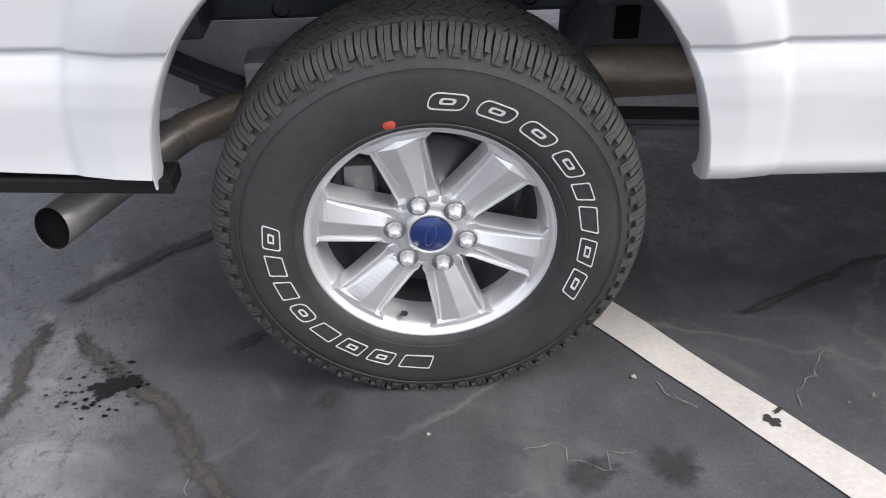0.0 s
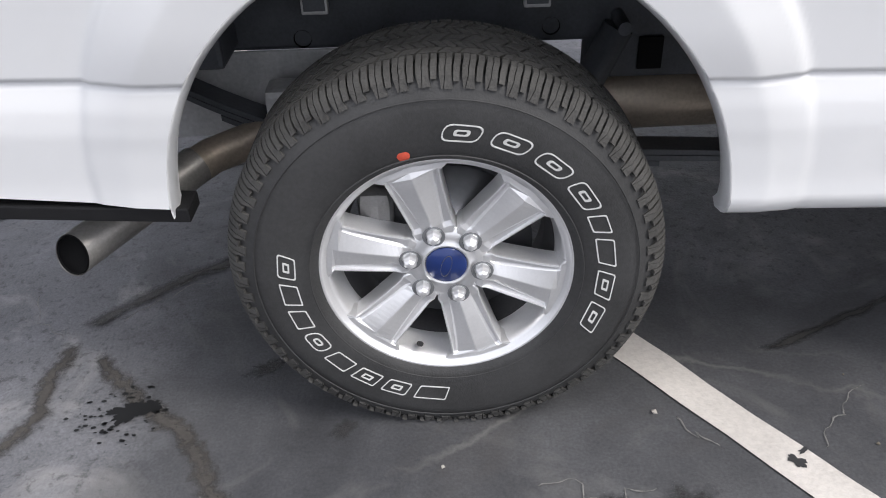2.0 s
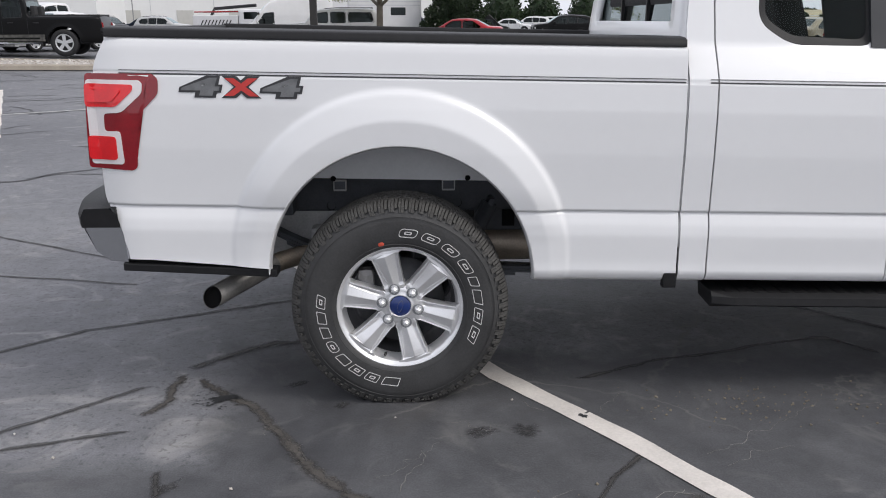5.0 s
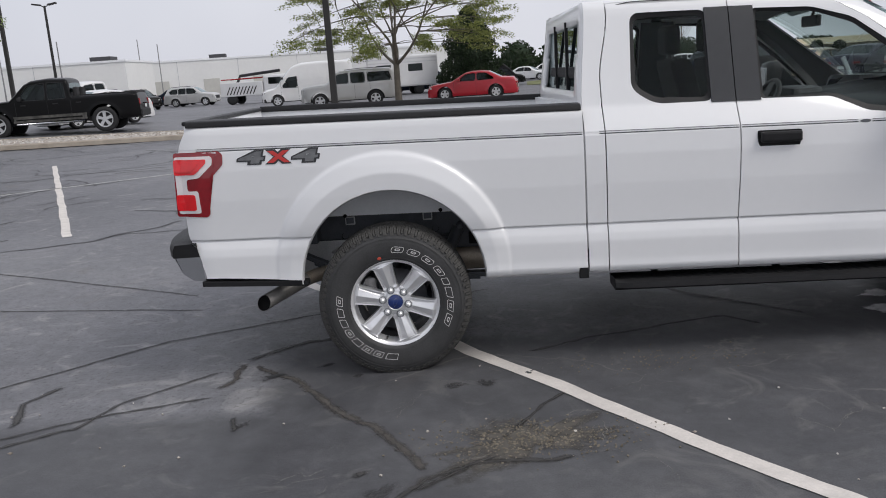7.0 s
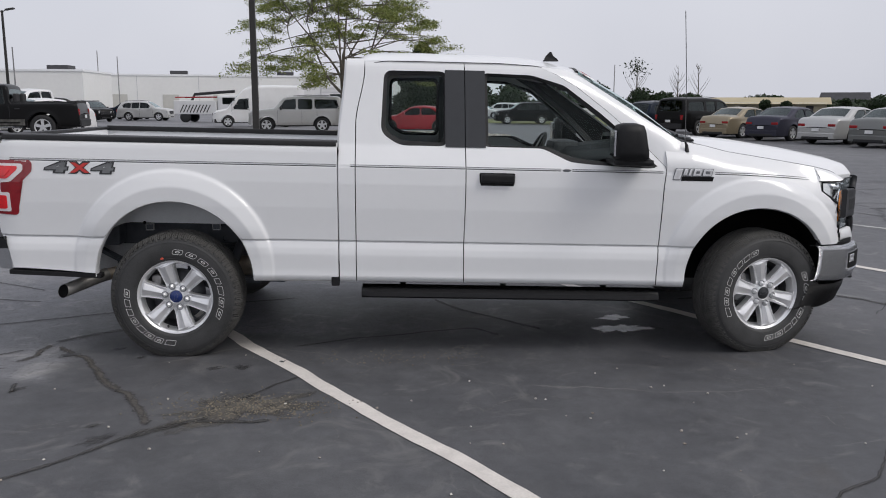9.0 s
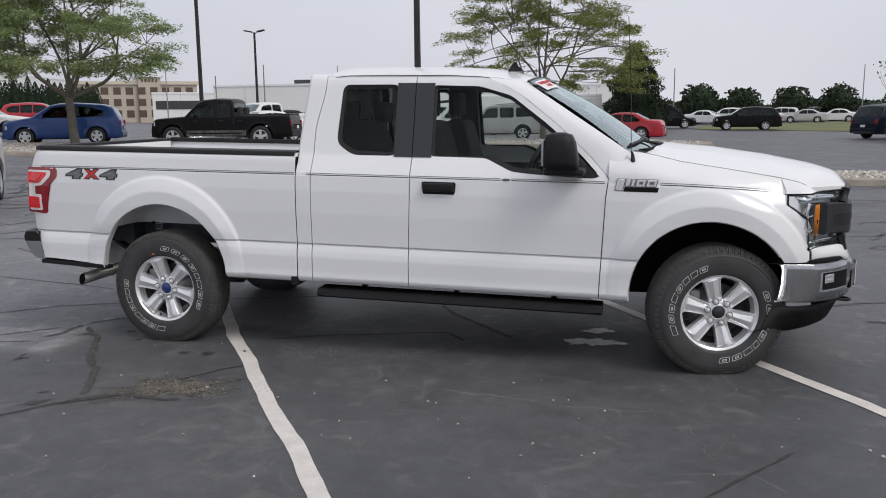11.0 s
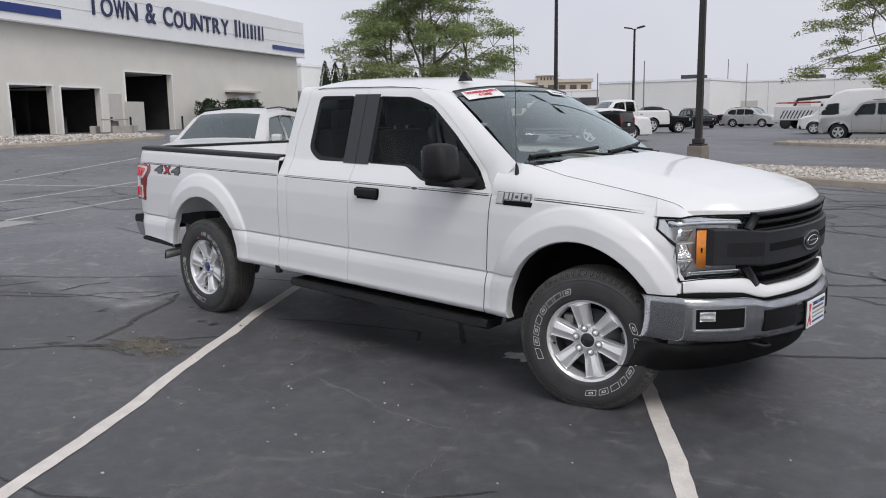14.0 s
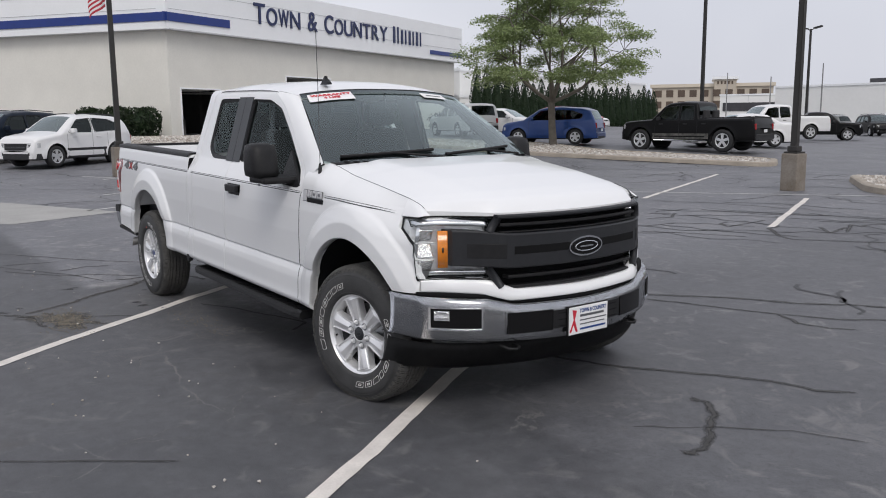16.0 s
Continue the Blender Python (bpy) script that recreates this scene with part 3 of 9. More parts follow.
# fender corners between the hood's edge and the head lamps
for sd in (-1, 1):
    bm = bmesh.new()
    P = []
    for t in np.linspace(0, 1, 12):
        xh = 4.020 + 0.157 * t
        a = 0.902 - 0.102 * t
        xl = lamp_x(a) + 0.006
        h = Vector((xh, sd * 0.801, raked(xh, float(hood_line(xh)) - 0.001)))
        k = Vector((xl, sd * lamp_y(a, lamp_top(a)), raked(xl, lamp_top(a) + 0.004)))
        m_ = (h + k) / 2 + Vector((0, 0, 0.007 * (1 - t)))
        P.append([h, h * 0.5 + m_ * 0.5 + Vector((0, 0, 0.003 * (1 - t))), m_, m_ * 0.5 + k * 0.5 + Vector((0, 0, 0.003 * (1 - t))), k])
    sheet(bm, P)
    xb, zb_ = 4.020, float(hood_line(4.020))
    rows = []
    for t in np.linspace(0, 1, 10):
        z = 1.165 * (1 - t) + zb_ * t
        xe = 4.034
        rows.append([(xe - 0.02, sd * (float(fender_y(xe, z)) - 0.002), raked(xe, z)), tuple(P[0][4] * (1 - t) + P[0][0] * t)])
    sheet(bm, rows)
    bm.normal_update()
    bmesh.ops.reverse_faces(bm, faces=[f for f in bm.faces if f.normal.z < 0])
    part("fender_corner", bm, WHITE, truck)
    bm = bmesh.new()
    tube(bm, [(x, sd * 0.8005, raked(x, float(hood_line(x)) + 0.0005)) for x in np.linspace(3.235, 4.178, 40)], 0.0017, 6)
    part("hood_seam", bm, DECAL_GREY, hood)

bm = bmesh.new()
P = []
for y in np.linspace(-0.80, 0.80, 24):
    x0 = float(cowl_x(y)) - 0.015
    P.append([(x0 + d, y, raked(x0, 1.392 + h)) for d, h in ((0, -0.005), (0.03, 0.004), (0.09, -0.006), (0.12, -0.05))])
sheet(bm, P)
cowl = part("cowl", bm, BLACK_PLASTIC, truck, "black plastic cowl with vents", True)
for k in range(26):
    y = -0.72 + k * 0.0576
    x = float(cowl_x(y)) + 0.045
    part("cowl_rib", boxed(x - 0.03, x + 0.03, y - 0.006, y + 0.006, raked(x, 1.392), raked(x, 1.404)), BLACK_PLASTIC, cowl)
for y0, y1 in ((-0.72, -0.06), (0.02, 0.66)):
    bm = bmesh.new()
    pts = []
    for k in range(12):
        y = y0 + (y1 - y0) * k / 11
        x = float(cowl_x(y)) - 0.035 - 0.06 * k / 11 * 0.6
        pts.append((x, y, raked(x, 1.428 + 0.03 * k / 11)))
    tube(bm, pts, 0.011, 6)
    tube(bm, [(float(cowl_x(y1)) + 0.02, y1 + 0.03, raked(3.2, 1.41)), pts[6], pts[4]], 0.009, 6)
    part("wiper", bm, BLACK_PLASTIC, truck, "black windshield wiper")

# sticker with words inside the windshield
def on_shield(s, t, lift=0.008):
    yb, yt = s * 0.838, s * 0.655
    xb, xt = float(cowl_x(yb)), 2.548 - 0.04 * s * s
    zb, zt = 1.390, float(roof_z(2.548, s * 0.66)) - 0.005
    x = xb + (xt - xb) * t
    z = zb + (zt - zb) * t + 0.035 * math.sin(math.pi * t) * (1 - 0.4 * s * s)
    n = Vector((zt - zb, 0, xb - xt)).normalized()
    return Vector((x, yb + (yt - yb) * t, raked(x, z))) + n * lift


for s0, s1, t0, t1, words in ((-0.94, -0.45, 0.83, 0.965, True), (0.42, 0.74, 0.86, 0.95, False)):
    bm = bmesh.new()
    sheet(bm, [[on_shield(s, t) for t in np.linspace(t0, t1, 4)] for s in np.linspace(s0, s1, 8)])
    stick = part("sticker", bm, PAPER, shield, "white paper sticker with red words" if words else "white paper slip")
    o = on_shield((s0 + s1) / 2, (t0 + t1) / 2, 0.011)
    ey = (on_shield(s1, 0.9) - on_shield(s0, 0.9)).normalized()
    ez = (on_shield(-0.7, t1) - on_shield(-0.7, t0)).normalized()
    en = ey.cross(ez).normalized()
    M = Matrix.Translation(o) @ Matrix((ey, -en, ez)).transposed().to_4x4()
    if words:
        for w, h, dz in (("WARRANTY", 0.028, 0.019), ("4 LIFE", 0.026, -0.019)):
            bm = text_mesh(w, h, 0.0008, 0.0012)
            bmesh.ops.scale(bm, vec=(1.35, 1, 1), verts=bm.verts)
            bmesh.ops.translate(bm, vec=(0, 0, dz), verts=bm.verts)
            bmesh.ops.transform(bm, matrix=M, verts=bm.verts)
            part("lettering", bm, INK_RED, stick)
    else:
        bm = boxed(-0.07, 0.07, -0.001, 0.001, -0.008, 0.0, 0)
        bmesh.ops.transform(bm, matrix=M, verts=bm.verts)
        part("bar", bm, STEEL_DARK, stick)

# cab back wall with its window
def back_x(z):
    return 1.030 + 0.045 * float(smoothstep((z - 1.3) / 0.55))


bm = bmesh.new()
P = []
for z in np.linspace(0.62, 1.845, 40):
    half = float(cab_y(1.2, min(z, 1.842))) - 0.01
    P.append([(back_x(z), half * t, raked(1.06, z)) for t in np.linspace(-1, 1, 34)])
vs = sheet(bm, P)
dead = [f for f in bm.faces if abs(f.calc_center_median().y) < 0.66 and 1.37 < f.calc_center_median().z < 1.74]
bmesh.ops.delete(bm, geom=dead, context="FACES")
bmesh.ops.solidify(bm, geom=bm.faces[:], thickness=-0.03)
back = part("cab_back", bm, WHITE, truck, smooth=True)
bm = boxed(1.038, 1.044, -0.70, 0.70, 1.33, 1.76, 0)
for v in bm.verts:
    v.co.x += 0.045 * float(smoothstep((v.co.z - 1.3) / 0.55)) * 0.8
p = part("back_window", bm, GLASS_DARK, back, "dark back glass")
p.visible_shadow = False
for y in (-0.235, 0.215):
    part("window_bar", boxed(1.032, 1.050, y, y + 0.02, 1.34, 1.76), BLACK_PLASTIC, back)

# cab floor, inner walls, seats, dashboard, wheel
bm = boxed(1.10, 3.05, -0.86, 0.86, 0.52, 0.60)
part("cab_floor", bm, INTERIOR, truck)
bm = boxed(3.02, 3.10, -0.84, 0.84, 0.60, 1.20)
part("firewall", bm, INTERIOR, truck)
bm = bmesh.new()
P = []
for x, z in ((2.58, 1.10), (2.56, 1.22), (2.62, 1.27), (2.80, 1.29), (3.10, 1.33)):
    P.append([(x + (0.0 if abs(y) < 0.7 else 0.04), y, raked(x, z + (0.03 if 0.15 < y < 0.62 else 0))) for y in np.linspace(-0.80, 0.80, 22)])
sheet(bm, P)
bmesh.ops.solidify(bm, geom=bm.faces[:], thickness=0.03)
dash = part("dashboard", bm, DASH, truck, "dark plastic dashboard", True)
part("vent_panel", boxed(2.545, 2.60, -0.14, 0.14, 0.98, 1.20, 0.015), GLOSS_BLACK, dash)
part("glove_box", boxed(2.56, 2.66, -0.72, -0.20, 0.86, 1.08, 0.03), DASH, dash)
part("instrument_hood", boxed(2.52, 2.72, 0.20, 0.56, 1.14, 1.29, 0.04), DASH, dash)
bm = bmesh.new()
ring = [(0.185 * math.cos(a), 0.185 * math.sin(a), 0) for a in np.linspace(0, 2 * math.pi, 33)]
tube(bm, ring, 0.016, 8, False)
box(bm, -0.17, 0.17, -0.02, 0.02, -0.012, 0.008)
box(bm, -0.05, 0.05, -0.17, 0.03, -0.02, 0.012, 0.01)
bmesh.ops.transform(bm, matrix=Matrix.Translation((2.40, 0.40, 1.17)) @ Matrix.Rotation(radians(-62), 4, "Y") @ Matrix.Rotation(radians(90), 4, "Z"), verts=bm.verts)
part("steering_wheel", bm, BLACK_PLASTIC, truck, "black steering wheel")


def seat(x, y, w):
    bm = boxed(x - 0.26, x + 0.26, y - w / 2, y + w / 2, 0.80, 0.96, 0.05)
    s = part("seat", bm, INTERIOR, truck, "dark cloth seat")
    bm = boxed(-0.07, 0.07, y - w / 2, y + w / 2, 0.0, 0.62, 0.05)
    for v in bm.verts:
        k = v.co.z / 0.62
        v.co.y = y + (v.co.y - y) * (1 - 0.22 * max(0, k - 0.4) / 0.6)
        v.co.x += x - 0.24 - 0.16 * k
        v.co.z += 0.90
    part("backrest", bm, INTERIOR, s)
    if w < 0.7:
        bm = boxed(-0.05, 0.05, y - 0.13, y + 0.13, 1.54, 1.73, 0.045)
        bmesh.ops.translate(bm, vec=(x - 0.42, 0, 0), verts=bm.verts)
        part("headrest", bm, INTERIOR, s)
        for dy in (-0.06, 0.06):
            part("headrest_post", tube(bmesh.new(), [(x - 0.41, y + dy, 1.46), (x - 0.42, y + dy, 1.58)], 0.007, 6), STEEL_DARK, s)


seat(2.22, -0.42, 0.52)
seat(2.22, 0.42, 0.52)
part("console", boxed(1.95, 2.5, -0.13, 0.13, 0.80, 1.16, 0.04), INTERIOR, truck)
seat(1.50, 0.0, 1.40)
for y in (-0.42, 0.42):
    bm = boxed(1.16, 1.25, y - 0.12, y + 0.12, 1.50, 1.66, 0.04)
    part("rear_headrest", bm, INTERIOR, truck)
bm = bmesh.new()
P = [[(x, y, raked(x, float(roof_z(x, y)) - 0.05)) for y in np.linspace(-0.64, 0.64, 12)] for x in np.linspace(1.10, 2.50, 14)]
sheet(bm, P)
part("headliner", bm, mat("headliner", (0.22, 0.22, 0.22), 0.9, 0, 0.05, 30), truck)
bm = boxed(2.52, 2.55, -0.11, 0.11, 1.65, 1.715, 0.012)
tube(bm, [(2.54, 0, 1.70), (2.56, 0, 1.78)], 0.01, 6)
part("rear_view_mirror", bm, BLACK_PLASTIC, truck)
for sd in (-1, 1):
    # inner pillars that close the frame
    bm = bmesh.new()
    P = [[(x, sd * (float(cab_y(x, z)) - 0.05), raked(x, z)) for x in (1.68, 1.90)] for z in np.linspace(0.6, 1.80, 8)]
    sheet(bm, P)
    bmesh.ops.solidify(bm, geom=bm.faces[:], thickness=0.03)
    part("inner_pillar", bm, DASH, truck)
    bm = bmesh.new()
    P = [[(x, sd * (float(cab_y(x, z)) - 0.045), raked(x, z)) for x in np.linspace(1.12, 2.98, 20)] for z in (0.52, 0.9, 1.20)]
    sheet(bm, P)
    bmesh.ops.solidify(bm, geom=bm.faces[:], thickness=0.03)
    part("door_lining", bm, INTERIOR, truck)
    bm = bmesh.new()
    P = [[(x, sd * (float(cab_y(x, z)) - 0.034), raked(x, z)) for x in (float(a_pillar(z)) - 0.050, float(a_pillar(z)) + 0.010)] for z in np.linspace(1.25, 1.80, 14)]
    sheet(bm, P)
    bmesh.ops.solidify(bm, geom=bm.faces[:], thickness=0.012)
    part("pillar_lining", bm, DASH, truck)
    # dark sill behind the panel gaps
    for xa, xb in ((1.09, 1.15), (1.755, 1.82)):
        bm = bmesh.new()
        sheet(bm, [[(x, sd * (float(cab_y(x, z)) - 0.028), raked(x, z)) for x in (xa, xb)] for z in np.linspace(0.5, 1.83, 20)])
        part("door_seal", bm, VOID, truck)
    bm = bmesh.new()
    sheet(bm, [[(float(a_pillar(z)) + d, sd * (float(cab_y(2.99, z)) - 0.028), raked(2.99, z)) for d in (-0.03, 0.03)] for z in np.linspace(0.5, 1.23, 14)])
    part("door_seal", bm, VOID, truck)
    # near-black sheets added to colour the gap between bed and cab as shade
    bm = bmesh.new()
    sheet(bm, [[(1.0085 + 0.003 * k, sd * (float(bed_y(0.98, z)) - 0.030 - 0.012 * k), raked(1.0, z)) for k in (0, 1)] + [(1.0115, sd * 0.60, raked(1.0, z))] for z in np.linspace(0.50, 1.30, 24)])
    part("bed_gap", bm, VOID, truck)
    bm = bmesh.new()
    sheet(bm, [[(1.007, sd * (float(bed_y(0.98, z)) - 0.004), raked(1.0, z)), (1.007, sd * 0.60, raked(1.0, z))] for z in np.linspace(0.50, 1.315, 24)])
    part("bed_gap_shade", bm, VOID, truck)

# bed: floor, inner walls, rail caps, tailgate
bed_in = mat("bed_white", (0.70, 0.71, 0.72), 0.4, 0, 0.03, 3, 0, 60, 0.3)
part("bed_floor", boxed(-0.98, 1.01, -0.61, 0.61, 0.80, 0.84), bed_in, truck)
part("bed_front", boxed(0.962, 0.998, -0.90, 0.90, 0.66, 1.315), bed_in, truck)
for sd in (-1, 1):
    bm = bmesh.new()
    sheet(bm, [[(x, sd * y, raked(x, z)) for x in np.linspace(-0.99, 1.0, 12)] for y, z in ((0.61, 0.82), (0.61, 0.995), (0.80, 1.0), (0.80, 1.24), (0.83, 1.29), (0.83, 1.335))])
    part("bed_inner", bm, bed_in, BEDS[sd], smooth=True)
    bm = bmesh.new()
    sheet(bm, [[(x, sd * y, raked(x, z)) for x in np.linspace(-0.985, 1.000, 12)] for y, z in ((0.818, 1.322), (0.815, 1.350), (0.825, 1.357), (0.890, 1.352), (0.914, 1.345), (0.918, 1.325))])
    bmesh.ops.recalc_face_normals(bm, faces=bm.faces)
    flange(bm, (0, 0, -0.004))
    part("rail_cap", bm, BLACK_PLASTIC, BEDS[sd], "black plastic rail cap", True)
    part("tie_down", boxed(0.44, 0.50, sd * 0.80 if sd < 0 else 0.775, sd * 0.775 if sd < 0 else 0.80, 1.12, 1.20, 0.01), BLACK_PLASTIC, BEDS[sd])
bm = boxed(-1.035, -0.970, -0.80, 0.80, 0.80, 1.350, 0.02)
tail = part("tailgate", bm, WHITE, truck, "white tailgate")
part("tailgate_cap", boxed(-1.040, -0.965, -0.80, 0.80, 1.347, 1.370, 0.01), BLACK_PLASTIC, tail)

# tail lamps
def tail_lamp(sd):
    def plate(name, pts, material, lift, parent, label=""):
        bm = bmesh.new()
        R = rounded([(x - 0.011 if x > -1.0 else x, z) for x, z in pts], 0.014, 4)
        v = [bm.verts.new((x, sd * (float(bed_y(max(x, -1.03), z)) + lift), raked(x, z))) for x, z in R]
        f = bm.faces.new(v)
        if sd > 0:
            f.normal_flip()
        bmesh.ops.triangulate(bm, faces=[f])
        bmesh.ops.subdivide_edges(bm, edges=bm.edges[:], cuts=4, use_grid_fill=True)
        for q in bm.verts:
            q.co.y = sd * (float(bed_y(max(q.co.x, -1.03), q.co.z + RAKE * q.co.x)) + lift)
        r = bmesh.ops.extrude_face_region(bm, geom=bm.faces[:])
        bmesh.ops.translate(bm, vec=(0, -sd * 0.06, 0), verts=[g for g in r["geom"] if isinstance(g, bmesh.types.BMVert)])
        bmesh.ops.recalc_face_normals(bm, faces=bm.faces)
        return part(name, bm, material, parent, label)
    outer = [(-1.062, 1.200), (-0.815, 1.203), (-0.797, 1.185), (-0.800, 1.135), (-0.875, 1.060), (-0.890, 0.885), (-0.905, 0.872), (-1.075, 0.878)]
    lamp = plate("tail_lamp", outer, RED_DARK, 0.004, truck, "red and white tail lamp")
    plate("white_band", [(-1.06, 1.180), (-0.862, 1.181), (-0.851, 1.170), (-0.853, 1.138), (-0.927, 1.072), (-1.004, 1.066), (-1.006, 1.006), (-0.938, 1.008), (-0.933, 0.893), (-1.062, 0.892)], WHITE_LENS, 0.007, lamp)
    plate("red_lens", [(-1.064, 1.167), (-0.882, 1.166), (-0.884, 1.145), (-0.946, 1.090), (-1.066, 1.088)], RED_LENS, 0.010, lamp)
    plate("lens_facet", [(-1.055, 1.150), (-0.920, 1.148), (-0.958, 1.106), (-1.055, 1.104)], RED_LENS, 0.014, lamp)
    plate("red_lens", [(-1.066, 0.990), (-0.955, 0.989), (-0.955, 0.908), (-1.068, 0.908)], RED_LENS, 0.010, lamp)
    return lamp


for sd in (-1, 1):
    tail_lamp(sd)

# chrome rear bumper and a black step pad
bm = bmesh.new()
P = []
for y in np.linspace(-0.955, 0.955, 30):
    back_off = 0.10 * (abs(y) / 0.955) ** 6
    x = -1.205 + back_off
    P.append([(x, y, 0.735), (x - 0.01, y, 0.72), (x - 0.005, y, 0.68), (x + 0.03, y, 0.60), (x + 0.07, y, 0.575)])
sheet(bm, P)
for sd in (-1, 1):
    yy = sd * 0.955
    out = [(-1.100, 0.735), (-1.110, 0.72), (-1.105, 0.68), (-1.075, 0.60), (-1.03, 0.565), (-0.968, 0.56), (-0.975, 0.66), (-0.99, 0.72), (-1.01, 0.735)]
    bm.faces.new([bm.verts.new((x, yy, z)) for x, z in (out if sd < 0 else out[::-1])])
bump = part("rear_bumper", bm, CHROME, truck, "chrome rear bumper with a black step pad", True)
bm = bmesh.new()
P = []
for y in np.linspace(-0.957, 0.957, 30):
    x = -1.205 + 0.10 * (abs(y) / 0.957) ** 6
    P.append([(x - 0.012, y, 0.688), (x - 0.014, y, 0.725), (x, y, 0.755), (-1.0, y, 0.758), (-0.99, y, 0.70)])
sheet(bm, P)
for sd in (-1, 1):
    out = [(-1.119, 0.688), (-1.12, 0.725), (-1.105, 0.755), (-1.02, 0.758), (-0.99, 0.735), (-0.985, 0.688)]
    bm.faces.new([bm.verts.new((x, sd * 0.958, z)) for x, z in out])
part("step_pad", bm, BLACK_PLASTIC, bump, "black plastic step pad", True)
for sd in (-1, 1):
    bm = boxed(-0.985, -0.440, sd * 0.966 if sd < 0 else 0.90, sd * 0.90 if sd < 0 else 0.966, -0.034, -0.006, 0.004)
    for v in bm.verts:
        v.co.z += 0.535 + 0.055 * (-0.45 - v.co.x)
    part("lower_strip", bm, BLACK_PLASTIC, BEDS[sd], "black plastic lower edge strip")
    part("rocker_end", boxed(0.960, 1.010, sd * 0.965 if sd < 0 else 0.93, sd * 0.93 if sd < 0 else 0.965, 0.445, 0.51, 0.006), BLACK_PLASTIC, BEDS[sd])

# 4x4 decal on both bed sides
for sd in (-1, 1):
    dec = None
    for ch, cx, w, m1 in (("4", -0.664, 0.127, DECAL_GREY), ("X", -0.528, 0.118, DECAL_RED), ("4", -0.390, 0.127, DECAL_GREY)):
        for lift, grow, mm, nm in ((0.0025, 0.0085, STRIPE, "outline"), (0.0040, 0.0, m1, "figure")):
            bm = text_mesh(ch, 0.072, 0.0006, 0.005 + grow)
            xs = [v.co.x for v in bm.verts]
            zs = [v.co.z for v in bm.verts]
            w0, h0 = max(xs) - min(xs), max(zs) - min(zs)
            mx_, mz_ = (max(xs) + min(xs)) / 2, (max(zs) + min(zs)) / 2
            for v in bm.verts:
                k = (v.co.z - mz_) / h0
                x = (v.co.x - mx_) * (w + grow * 2) / w0 * (1 if sd < 0 else -1) + cx + 0.018 * k * (1 if ch == "4" else 0)
                z = k * (0.060 + grow * 1.6) + 1.163
                v.co = (x, sd * (float(bed_y(x, z)) + lift) + v.co.y * 0.3, raked(x, z))
            ob = part("decal" if dec is None else nm, bm, mm, BEDS[sd] if dec is None else dec, "grey and red 4x4 decal" if dec is None else "")
            dec = dec or ob

# front badge: plain silver bars over a black plate
for sd in (-1, 1):
    y = float(fender_y(3.20, 1.2)) + 0.003

    def slanted(x0, x1, y0, y1, z0, z1, bev):
        bm = boxed(x0, x1, min(sd * y0, sd * y1), max(sd * y0, sd * y1), z0, z1, bev)
        for v in bm.verts:
            v.co.x += (v.co.z - 1.18) * 0.25
            v.co.z = raked(v.co.x, v.co.z)
        return bm
    badge = part("side_badge", slanted(3.125, 3.325, y, y + 0.006, 1.158, 1.186, 0.003), GLOSS_BLACK, truck, "silver bars over a black side badge plate")
    for x0, x1, z0, hollow in ((3.075, 3.118, 1.165, 0), (3.128, 3.152, 1.192, 0), (3.162, 3.178, 1.190, 0), (3.190, 3.240, 1.190, 1), (3.250, 3.305, 1.190, 1)):
        part("bar_shadow", slanted(x0 - 0.003, x1 + 0.004, y, y + 0.004, z0 - 0.004, 1.235, 0), STEEL_DARK, badge)
        part("badge_bar", slanted(x0, x1, y + 0.001, y + 0.009, z0, 1.232, 0.004), BADGE, badge)
        if hollow:
            part("bar_slot", slanted(x0 + 0.014, x1 - 0.014, y + 0.002, y + 0.0096, z0 + 0.014, 1.220, 0), STEEL_DARK, badge)

# aerial and roof fin
bm = bmesh.new()
tube(bm, [(3.172, -0.875, 1.265), (3.168, -0.872, 1.31), (3.160, -0.868, 1.33)], [0.014, 0.010, 0.005], 8)
part("aerial_base", bm, BLACK_PLASTIC, truck, "black aerial base")
bm = bmesh.new()
tube(bm, [(3.160, -0.868, 1.32), (3.150, -0.86, 1.7), (3.125, -0.85, 2.12)], 0.0022, 6)
part("aerial", bm, STRIPE, truck, "thin black whip aerial")
bm = bmesh.new()
prism(bm, [(2.335, 0.0), (2.435, 0.0), (2.425, 0.016), (2.400, 0.036), (2.390, 0.060), (2.376, 0.060), (2.352, 0.034)], 0.04)
bmesh.ops.translate(bm, vec=(0.0, -0.405, 1.838), verts=bm.verts)
for v in bm.verts:
    if v.co.z > 1.87:
        v.co.y = -0.385 + (v.co.y + 0.385) * 0.4
part("roof_fin", bm, BLACK_PLASTIC, truck, "black shark-fin aerial")

# front face: white band, grille, lamps
bm = bmesh.new()
P = []
for y in np.linspace(-0.856, 0.856, 80):
    a = abs(y)
    zt = float(np.interp(a, [0, 0.43, 0.50, 0.56, 0.86], [0.782, 0.792, 0.815, 0.842, 0.838]))
    zb = float(np.interp(a, [0, 0.48, 0.60, 0.86], [0.733, 0.737, 0.772, 0.782]))
    o = 0.004 + 0.028 * (1 - float(smoothstep((a - 0.70) / 0.15)))
    xf = front_x(y)
    P.append([(xf - 0.03, y, raked(xf, zt + 0.006)), (xf + 0.2 * o, y, raked(xf, zt + 0.001)), (xf + 0.45 * o, y, raked(xf, zt - 0.005)), (xf + 0.75 * o, y, raked(xf, (zt + zb) / 2)), (xf + o, y, raked(xf, zb + 0.007)), (xf + 0.9 * o, y, raked(xf, zb)), (xf - 0.04, y, raked(xf, zb - 0.004))])
sheet(bm, P)
